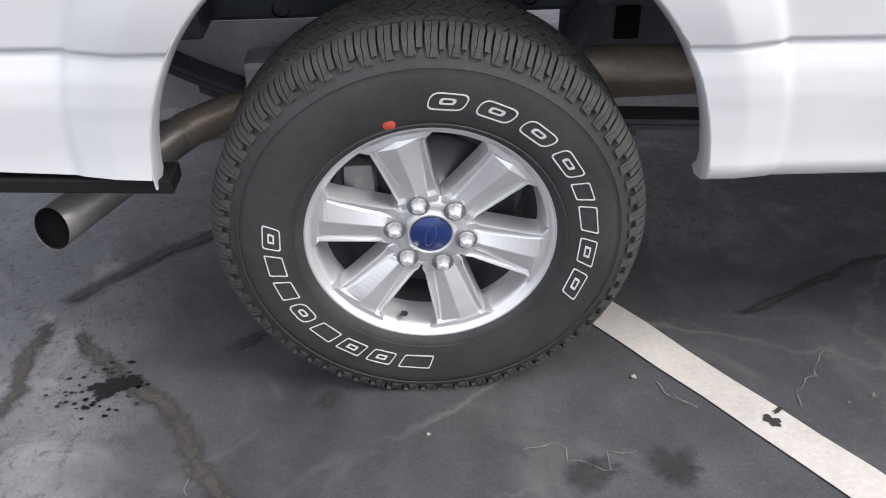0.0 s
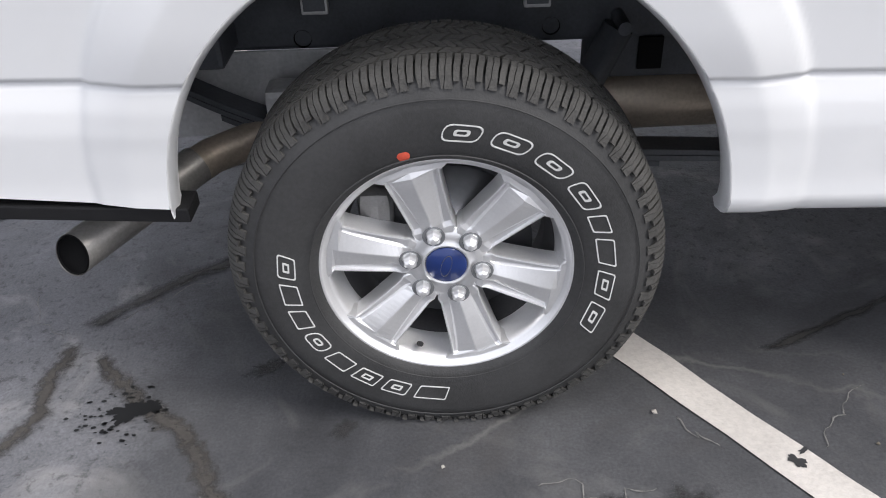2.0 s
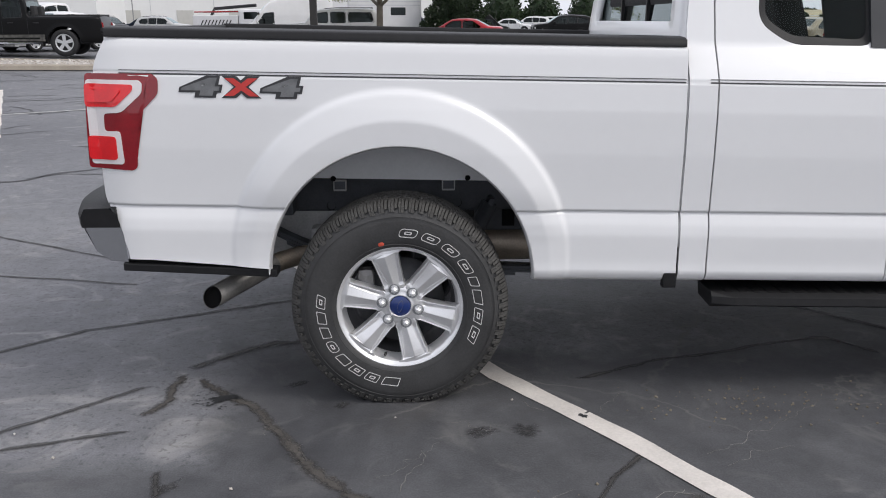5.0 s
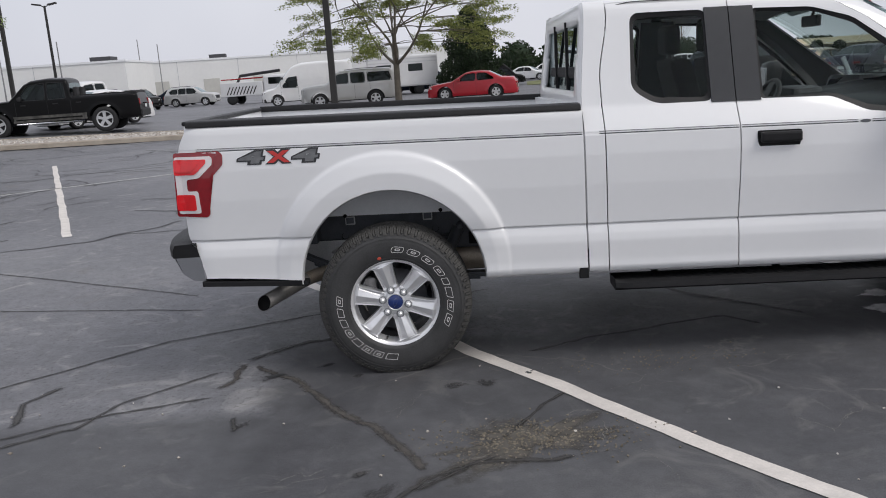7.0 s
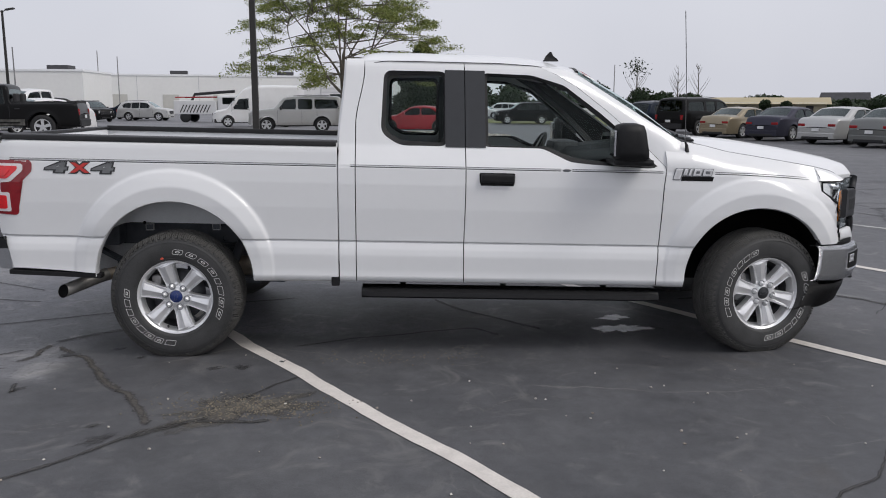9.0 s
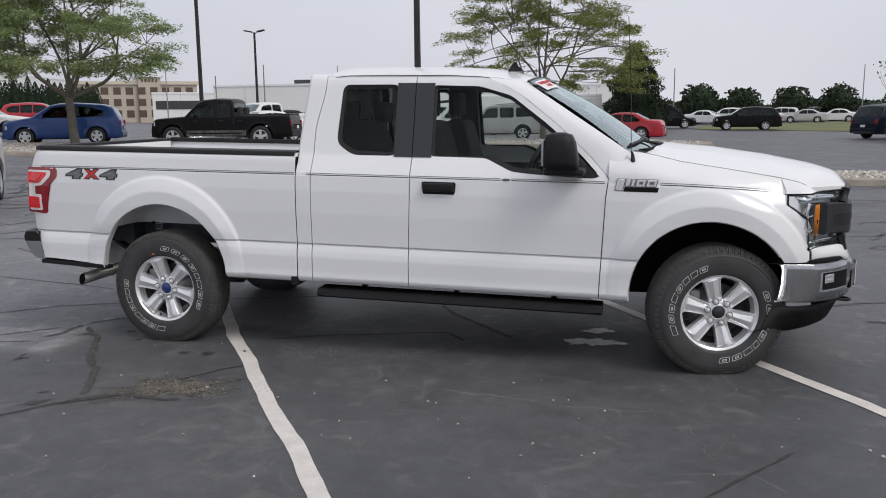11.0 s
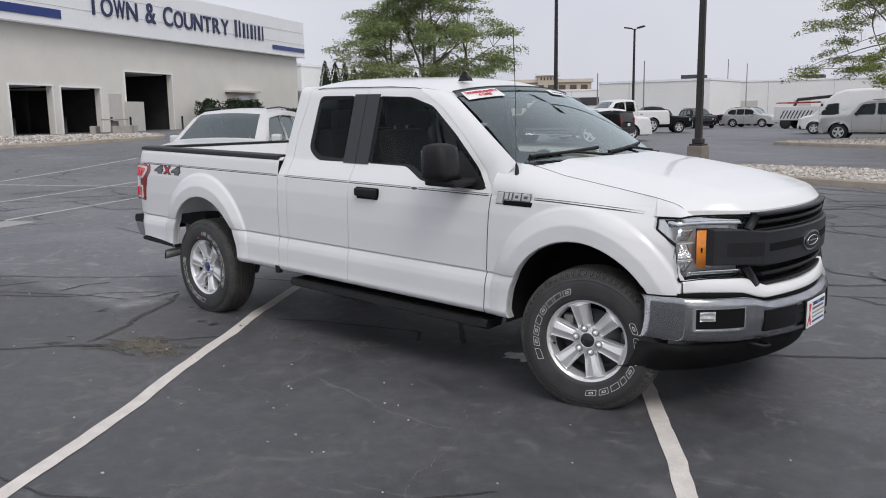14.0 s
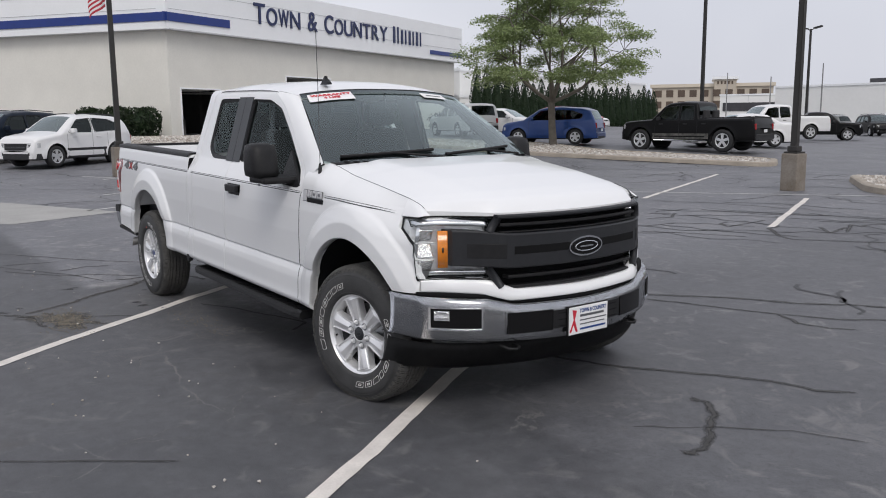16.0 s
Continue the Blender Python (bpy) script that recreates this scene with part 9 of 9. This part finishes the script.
def hall(name, p, q, deep, h, material, label, roof_units=0, bays_=0, base=0.0):
    """A long plain hall whose front runs from p to q."""
    P, Q = Vector(p), Vector(q)
    d = (Q - P).normalized()
    nrm = Vector((-d.y, d.x))
    if nrm.dot(P - Vector((5, -3))) < 0:
        nrm = -nrm
    L = (Q - P).length
    ang = math.degrees(math.atan2(d.y, d.x))
    flip = 1 if Vector((-d.y, d.x)).dot(nrm) > 0 else -1
    t = thing(name, pose(P.x, P.y, base, 0, 0, ang), label, "building")
    y0, y1 = (0, deep) if flip > 0 else (-deep, 0)
    part("wall", boxed(0, L, y0, y1, -1.0, h), material, t)
    part("parapet", boxed(-0.1, L + 0.1, y0 - 0.1, y1 + 0.1, h, h + 0.25), FASCIA, t)
    for k in range(roof_units):
        x = L * (k + 0.6) / roof_units
        part("roof_unit", boxed(x, x + 2.6, flip * 6 if flip > 0 else -9, flip * 9 if flip > 0 else -6, h + 0.2, h + 1.0), ROOF_DARK, t)
    yf = -0.06 if flip > 0 else 0.06
    for k in range(bays_):
        x = L * (k + 0.5) / bays_
        part("dock_door", boxed(x, x + 2.4, min(yf, 0), max(yf, 0), 0.3, 2.8), DOOR_PALE, t)
    for k in range(int(L / 9)):
        x = 9.0 * (k + 0.5)
        part("panel_joint", boxed(x, x + 0.06, min(yf, 0) * 0.6, max(yf, 0) * 0.6, 0, h), FASCIA_SEAM, t)
    return t


hall("warehouse", (-62, 118), (4, 131), 40, 5.6, WHITE_WALL, "long white windowless warehouse", 4, 9)
hall("warehouse", (-54.2, 97.2), (-38.6, 98.2), 12, 5.3, WHITE_WALL, "tall white windowless hall", 1, 0)
hall("warehouse", (-61, 50), (-78, 100), 40, 6.0, WHITE_WALL, "white warehouse behind a hedge row", 0, 0, 0.6)
annex = hall("annex", (-56.5, 46.5), (-53.5, 58.0), 5, 3.0, WHITE_WALL, "low white annex with small windows", 0, 0, 0.7)
for k in range(5):
    part("window", boxed(0.8 + k * 2.2, 1.5 + k * 2.2, -0.06, 5.06, 1.6, 2.2), ROOF_DARK, annex)
# hotel with a stepped parapet and rows of windows
hotel = thing("hotel", pose(-113.4, 143.2, 0, 0, 0, 36), "beige stepped hotel with brown window rows", "building")
BROWN_GLASS = mat("brown_window", (0.10, 0.07, 0.05), 0.4, 0, 0.2, 1)
part("wall", boxed(1, 26, 0, 14, -1, 8.6), BEIGE_WALL, hotel)
part("centre_wall", boxed(14, 18.5, -1.0, 14, -1, 9.9), BEIGE_WALL, hotel)
part("cornice", boxed(0.6, 26.4, -0.4, 14.4, 8.1, 8.8), mat("cream_cornice", (0.62, 0.55, 0.45), 0.8, 0, 0.05, 0.4), hotel)
part("cornice", boxed(13.6, 18.9, -1.4, 14.4, 9.6, 10.2), FASCIA, hotel)
for k in range(5):
    part("sign_bar", boxed(14.6 + k * 0.72, 14.95 + k * 0.72, -1.08, -1.0, 8.6, 9.2), BROWN_GLASS, hotel)
for z in (1.2, 3.6, 6.0):
    for k in range(10):
        x = 1.6 + k * 2.45
        part("window", boxed(x, x + 1.5, -1.06 if 12.6 < x < 18.4 else -0.06, 0.2, z, z + 1.5), BROWN_GLASS, hotel)
store = hall("store", (-78.3, 119.7), (-64, 128.9), 20, 5.2, WHITE_WALL, "low white store with a dark band", 0, 0)
part("dark_band", boxed(0.5, 12, -0.1, 0.1, 2.6, 4.0), ROOF_DARK, store)
# far low buildings beyond the right-hand row
strip = hall("strip_building", (55.8, 142), (72.8, 133.9), 15, 1.7, mat("cream_wall", (0.50, 0.45, 0.33), 0.8, 0, 0.08, 0.4), "long low building with a tan roof", 0, 0)
bm = bmesh.new()
prism(bm, [(-8.2, 1.7), (8.2, 1.7), (0, 2.9)], 20.4, "x")
bmesh.ops.translate(bm, vec=(-0.8, 7, 0), verts=bm.verts)
part("gable_roof", bm, TAN_ROOF, strip)
for k in range(5):
    part("dark_window", boxed(1.2 + k * 3.6, 2.4 + k * 3.6, -0.06, 0.06, 0.5, 1.4), ROOF_DARK, strip)
house = thing("house", pose(127, 230, 0, 0, 0, -35), "brick house with a dark gabled roof", "house")
part("wall", boxed(-6, 6, -4, 4, -1, 2.4), mat("red_brick", (0.22, 0.12, 0.09), 0.85, 0, 0.2, 3), house)
bm = bmesh.new()
prism(bm, [(-4.6, 2.4), (4.6, 2.4), (0, 5.2)], 13, "x")
bmesh.ops.translate(bm, vec=(-6.5, 0, 0), verts=bm.verts)
part("roof", bm, ROOF_DARK, house)
for x in (-3, 2):
    part("window", boxed(x, x + 1.3, -4.06, 4.06, 0.8, 1.9), FASCIA, house)
bm = bmesh.new()
lawn_edge = [(7, 62), (13.4, 56.3), (45, 30), (150, 30), (150, 150), (34, 108), (18.6, 89.4), (8.4, 76.5)]
for h in (0.0, 0.03):
    bm.faces.new([bm.verts.new((x, y, h)) for x, y in lawn_edge])
bmesh.ops.triangulate(bm, faces=bm.faces)
for fc in bm.faces:
    fc.normal_update()
    if fc.normal.z < 0:
        fc.normal_flip()
solo("lawn", bm, LAWN, "strip of dry lawn beyond the lot", "lawn", "", "structure")

# ---- trees, hedges ----
BARK = mat("grey_bark", (0.13, 0.115, 0.095), 0.9, 0, 0.3, 5, 0.6, 30)


def leaf_mat(name, dark, light):
    m = mat(name, dark, 0.55)
    n, l = m.node_tree.nodes, m.node_tree.links
    g = n.new("ShaderNodeNewGeometry")
    r = n.new("ShaderNodeValToRGB")
    r.color_ramp.elements[0].color = (*dark, 1)
    r.color_ramp.elements[1].color = (*light, 1)
    l.new(g.outputs["Random Per Island"], r.inputs["Fac"])
    b = n["Principled BSDF"]
    l.new(r.outputs["Color"], b.inputs["Base Color"])
    tr = n.new("ShaderNodeBsdfTranslucent")
    l.new(r.outputs["Color"], tr.inputs["Color"])
    mx = n.new("ShaderNodeMixShader")
    mx.inputs["Fac"].default_value = 0.48
    l.new(b.outputs["BSDF"], mx.inputs[1])
    l.new(tr.outputs["BSDF"], mx.inputs[2])
    l.new(mx.outputs["Shader"], n["Material Output"].inputs["Surface"])
    return m


LEAF = leaf_mat("locust_leaf", (0.10, 0.135, 0.035), (0.31, 0.34, 0.10))
LEAF_GREEN = leaf_mat("green_leaf", (0.15, 0.20, 0.085), (0.38, 0.46, 0.20))
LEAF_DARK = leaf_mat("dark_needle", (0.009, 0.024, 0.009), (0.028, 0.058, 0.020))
LEAF_HEDGE = leaf_mat("hedge_leaf", (0.012, 0.024, 0.010), (0.038, 0.060, 0.024))


def leaves_mesh(name, pts, size, r, flat=0.5):
    """One small leaf spray at each point."""
    n = len(pts)
    rs = np.random.RandomState(r.randint(0, 99999))
    c = np.array(pts)
    a = rs.normal(size=(n, 3))
    a[:, 2] *= 1 - flat
    a /= np.linalg.norm(a, axis=1)[:, None]
    b = np.cross(a, rs.normal(size=(n, 3)) * np.array([1 - flat, 1 - flat, 1.0]) + 1e-3)
    b /= np.linalg.norm(b, axis=1)[:, None]
    s = size * rs.uniform(0.6, 1.4, size=(n, 1))
    V = np.empty((n, 4, 3))
    V[:, 0] = c - a * s
    V[:, 1] = c - b * s * 0.42
    V[:, 2] = c + a * s
    V[:, 3] = c + b * s * 0.42
    me = bpy.data.meshes.new(name)
    me.from_pydata(V.reshape(-1, 3).tolist(), [], np.arange(n * 4).reshape(-1, 4).tolist())
    me.update()
    return me


def broad_tree(x, y, height, spread, low, seed, leaf, label, sprays=150, each=230, fork=1.8, gaps=-0.06, leaf_size=0.05):
    """A lot tree: trunk, rising limbs, twigs and flat tiers of small leaf sprays with gaps between."""
    r = random.Random(seed)
    t = thing("tree", pose(x, y, ground_z(x, y)), label, "tree")
    trunk = bmesh.new()
    top = Vector((r.gauss(0, 0.05), r.gauss(0, 0.05), fork))
    tube(trunk, [(0, 0, -0.1), (0.02, 0, 0.12), (top.x * 0.5, top.y * 0.5, fork * 0.5), top, top + Vector((0.02, 0, 0.35))], [0.27, 0.19, 0.16, 0.15, 0.12], 12)
    part("trunk", trunk, BARK, t)
    ways = []

    def limb(p, q, rad, sag, keep):
        pts = []
        w = Vector((r.gauss(0, 0.10), r.gauss(0, 0.10), 0)) * (q - p).length
        for k in range(9):
            f = k / 8
            c = p.lerp(q, f)
            c.z += sag * math.sin(math.pi * f) * (q - p).length
            c += w * math.sin(math.pi * f * 1.3) * 0.8
            pts.append(c)
        bm = tube(bmesh.new(), pts, [max(0.012, rad * (1 - 0.75 * k / 8)) for k in range(9)], 7, False)
        if keep:
            part("limb", bm, BARK, t)
        ways.extend((c, max(0.012, rad * (1 - 0.75 * k / 8))) for k, c in enumerate(pts) if k > 1)
        return bm, pts
    n = 7
    for k in range(n):
        a = 2 * math.pi * k / n + r.uniform(-0.3, 0.3)
        d = spread * r.uniform(0.42, 0.66) if k else 0.4
        q = Vector((math.cos(a) * d, math.sin(a) * d, low + (height - low) * (r.uniform(0.40, 0.72) if k else 0.88)))
        _, pts = limb(top + Vector((0, 0, 0.05 * (k % 3))), q, 0.085, -0.10, True)
        for _ in range(3):
            i = r.randrange(3, 8)
            b = a + r.uniform(-1.0, 1.0)
            e = spread * r.uniform(0.62, 0.90)
            limb(pts[i], Vector((math.cos(b) * e, math.sin(b) * e, low + (height - low) * r.uniform(0.15, 0.62))), 0.040, 0.06, True)
    twigs, leaves = bmesh.new(), []
    rs = np.random.RandomState(seed)
    made, tries = [], 0
    while len(made) < sprays and tries < 12000:
        tries += 1
        a, u = r.uniform(0, 6.2832), r.uniform(0.02, 1.0)
        d = math.sqrt(r.random())
        edge = (1 - (max(0.0, u - 0.16) / 0.86) ** 1.9) ** 0.62 * min(1.0, 0.70 + u * 1.8)
        lump = 1 + 0.30 * noise.noise(Vector((math.cos(a) * 1.5 + seed, math.sin(a) * 1.5, u * 2.6)))
        rad = spread * edge * lump * d
        if d < 0.60 and u < 0.34:
            continue
        c = Vector((math.cos(a) * rad, math.sin(a) * rad, low + (height - low) * u - 0.35 * (rad / spread) ** 2))
        if any((c - m_).length < 0.40 for m_ in made[-70:]):
            continue
        if noise.noise(Vector((c.x * 0.5, c.y * 0.5, c.z * 1.0)) + Vector((seed * 3, 0, 0))) < gaps:
            continue
        made.append(c)
        below = [w_ for w_ in ways if w_[0].z < c.z + 0.5] or ways
        p, pr = min(below, key=lambda w_: (w_[0] - c).length)
        m_ = p.lerp(c, 0.5) + Vector((r.gauss(0, 0.1), r.gauss(0, 0.1), 0.12))
        out = Vector((c.x, c.y, 0)).normalized() if c.length else Vector((1, 0, 0))
        across = Vector((-out.y, out.x, 0))
        tube(twigs, [p, m_, c, c + out * 0.4 + Vector((0, 0, -0.1))], [min(0.022, pr), 0.013, 0.007, 0.004], 4, False)
        wide = r.uniform(0.40, 0.72)
        count = int(each * r.uniform(0.6, 1.3))
        f, g = np.clip(rs.normal(0, 0.66, count), -1.10, 1.10) * wide, np.clip(rs.normal(0, 0.46, count), -0.8, 0.8) * wide
        # leaflets gather along side shoots
        f += 0.10 * np.sin(g * 14 + r.uniform(0, 6))
        h = np.clip(rs.normal(0, 0.085, count), -0.17, 0.17) + r.uniform(-0.30, 0.22) * f + r.uniform(-0.2, 0.2) * g - 0.16 * np.clip(f, 0, None) ** 1.4 - 0.10 * np.abs(g)
        leaves.append(np.array(c)[None, :] + f[:, None] * np.array(out)[None, :] + g[:, None] * np.array(across)[None, :] + h[:, None] * np.array([[0, 0, 1.0]]))
    leaves = np.concatenate(leaves)
    part("twig_work", twigs, BARK, t)["kind"] = "stuff"
    me = leaves_mesh("crown", leaves, leaf_size, r, 0.45)
    me.materials.append(leaf)
    c = new("crown", me)
    c.parent = t
    c["kind"] = "stuff"
    return t


broad_tree(-18.7, 22.35, 7.9, 3.75, 2.9, 5, LEAF_GREEN, "green lot tree with spreading limbs on a gravel island", 235, 350, 1.9, -0.02, 0.054)
broad_tree(-2.05, 37.8, 9.3, 5.9, 2.5, 8, LEAF, "yellow-green lot tree with wide airy limbs on a gravel island", 235, 340, 2.0, 0.02, 0.056)


def cone_tree(name, x, y, h, rad, seed, leaf, label, category, count, group="", ragged=0.12, base=0.0, taper=0.62, needle=0.0):
    r = random.Random(seed)
    t = thing(name, pose(x, y, ground_z(x, y)), label, category, group)
    bm = bmesh.new()
    tube(bm, [(0, 0, -0.1), (0, 0, h * 0.8)], [0.10, 0.03], 8)
    part("trunk", bm, BARK, t)
    pts = []
    for _ in range(count):
        f = r.random() ** 1.5
        z = base + f * (h - base)
        prof = (1 - f) ** taper * min(1, (f + 0.06) * 7) ** 0.5
        a = r.uniform(0, 6.2832)
        lump = 1 + 1.6 * ragged * noise.noise(Vector((math.cos(a) * 2 + seed, math.sin(a) * 2, z * 1.3)))
        d = rad * prof * lump * (1 - 0.30 * r.random() ** 2)
        pts.append((d * math.cos(a), d * math.sin(a), z + r.gauss(0, 0.05)))
    me = leaves_mesh("crown", pts, needle or 0.13 * max(1.0, rad * 0.8), r, -0.2)
    me.materials.append(leaf)
    c = new("crown", me)
    c.parent = t
    c["kind"] = "stuff"
    # added solid core, coloured dark for the shaded inside of the crown
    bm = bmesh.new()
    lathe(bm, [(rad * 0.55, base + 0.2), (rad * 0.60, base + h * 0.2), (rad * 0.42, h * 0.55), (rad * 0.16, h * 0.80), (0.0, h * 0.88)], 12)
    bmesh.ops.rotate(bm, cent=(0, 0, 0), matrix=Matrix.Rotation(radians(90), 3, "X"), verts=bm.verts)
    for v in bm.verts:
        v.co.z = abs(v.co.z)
    part("shade_core", bm, LEAF_DARK, t)
    return t


for k in range(26):
    f = k / 25
    cone_tree("hedge_cypress", -44.0 - 12.5 * f, 38.5 + 37 * f, ri.uniform(3.6, 5.0) if k > 1 else 5.0, ri.uniform(0.86, 1.0), 100 + k, LEAF_DARK, "dark green columnar hedge tree in a row", "tree", 2200, "hedge row", 0.12, 0.0, 0.62, 0.075)
cone_tree("conifer", 2.4, 56.5, 5.9, 2.35, 300, LEAF_HEDGE, "large dark green conifer", "tree", 17000, "", 0.30, 0.3, 0.50, 0.10)


def bush(name, x, y, rx, ry, h, seed, label, leaf=LEAF_HEDGE, count=900, group="", z0=None, boxy=0.5, size=0.11):
    r = random.Random(seed)
    t = thing(name, pose(x, y, ground_z(x, y) if z0 is None else z0), label, "bush", group)
    pts = []
    for _ in range(count):
        v = Vector((r.gauss(0, 1), r.gauss(0, 1), r.gauss(0, 1))).normalized()
        k = max(abs(v.x), abs(v.y), abs(v.z))
        v = v * (1 - boxy) + v / k * boxy
        l_ = 1 + 0.22 * noise.noise(v * 2.2 + Vector((seed, 0, 0)))
        q = v * l_ * (1 - 0.2 * r.random())
        pts.append((q.x * rx, q.y * ry, max(0.05, h * 0.5 + q.z * h * 0.5)))
    me = leaves_mesh("foliage", pts, size, r, 0.0)
    me.materials.append(leaf)
    c = new("foliage", me)
    c.parent = t
    c["kind"] = "stuff"
    # added dark ball that stands in for shade within the foliage
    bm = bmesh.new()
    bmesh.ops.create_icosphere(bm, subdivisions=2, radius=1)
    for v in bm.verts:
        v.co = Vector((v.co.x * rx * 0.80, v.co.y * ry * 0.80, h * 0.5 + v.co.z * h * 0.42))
    part("shade_core", bm, LEAF_DARK, t)
    return t


for k in range(3):
    p = C0 + LD * (0.4 + 1.9 * k) + LN * 2.0
    bush("clipped_bush", p.x, p.y, 1.15, 0.9, 1.75, 400 + k, "dark clipped bush before the pale wall", LEAF_HEDGE, 1500, "clipped bushes", BASE)
for s_, k in ((17.9, 0), (21.3, 1), (22.8, 2), (24.2, 3)):
    p = wall_pt(s_, 1.6, 0)
    bush("clipped_bush", p[0], p[1], 0.95, 0.85, 2.2, 410 + k, "dark clipped bush before the pale wall", LEAF_HEDGE, 1300, "clipped bushes", BASE)
for k in range(6):
    bush("low_hedge", -50.5 - 0.5 * k, 40.5 + 3.2 * k, 1.0, 1.8, 1.5, 430 + k, "dark low hedge along the annex", LEAF_HEDGE, 900, "low hedge", 0.75)
# far tree line
rt = random.Random(77)
for k in range(46):
    a = radians(-8 + k * 2.6)
    d = rt.uniform(190, 260)
    x, y = 5 + d * math.sin(a), d * math.cos(a)
    h = rt.uniform(2.6, 4.8)
    bush("far_tree", x, y, rt.uniform(5, 9), rt.uniform(5, 9), h, 500 + k, "dark green far tree", LEAF_HEDGE, 420, "far trees", -0.5, 0.2, 0.8)
for k, (x, y, h) in enumerate(((39, 128, 4.2), (42, 126, 3.6), (45.5, 124, 3.4), (63, 136, 2.4), (66, 134.5, 2.2), (74, 130, 2.6), (78, 126, 3.2), (9, 92, 4.5), (14, 96, 4.0), (20, 100, 4.2), (26, 104, 4.4))):
    bush("shrub_tree", x, y, 2.2 if h > 3 else 0.9, 2.2 if h > 3 else 0.9, h, 700 + k, "dark green tree beyond the lot", LEAF_HEDGE, 700, "trees beyond the lot", 0, 0.2, 0.28)
# bare thin trees
for k, (x, y, h) in enumerate(((38.5, 129.5, 8.8), (44.5, 127, 7.6), (47.5, 126, 7.8))):
    r = random.Random(800 + k)
    t = thing("bare_tree", pose(x, y, 0), "thin bare tree with few leaves beyond the lot", "tree", "bare trees")
    bm = bmesh.new()
    tube(bm, [(0, 0, 0), (0.1, 0, h * 0.5), (0.0, 0.1, h)], [0.16, 0.09, 0.02], 6)
    for j in range(14):
        z = h * r.uniform(0.3, 0.95)
        a = r.uniform(0, 6.28)
        L = (h - z) * 0.5 + 0.5
        tube(bm, [(0, 0, z), (L * 0.4 * math.cos(a), L * 0.4 * math.sin(a), z + L * 0.6), (L * 0.6 * math.cos(a), L * 0.6 * math.sin(a), z + L)], [0.04, 0.025, 0.01], 4)
    part("trunk", bm, BARK, t)
    if k == 0:
        me = leaves_mesh("crown", [(r.gauss(0, 0.9), r.gauss(0, 0.9), h * 0.85 + r.gauss(0, 0.8)) for _ in range(160)], 0.25, r, 0)
        me.materials.append(LEAF_HEDGE)
        c = new("crown", me)
        c.parent = t
        c["kind"] = "stuff"
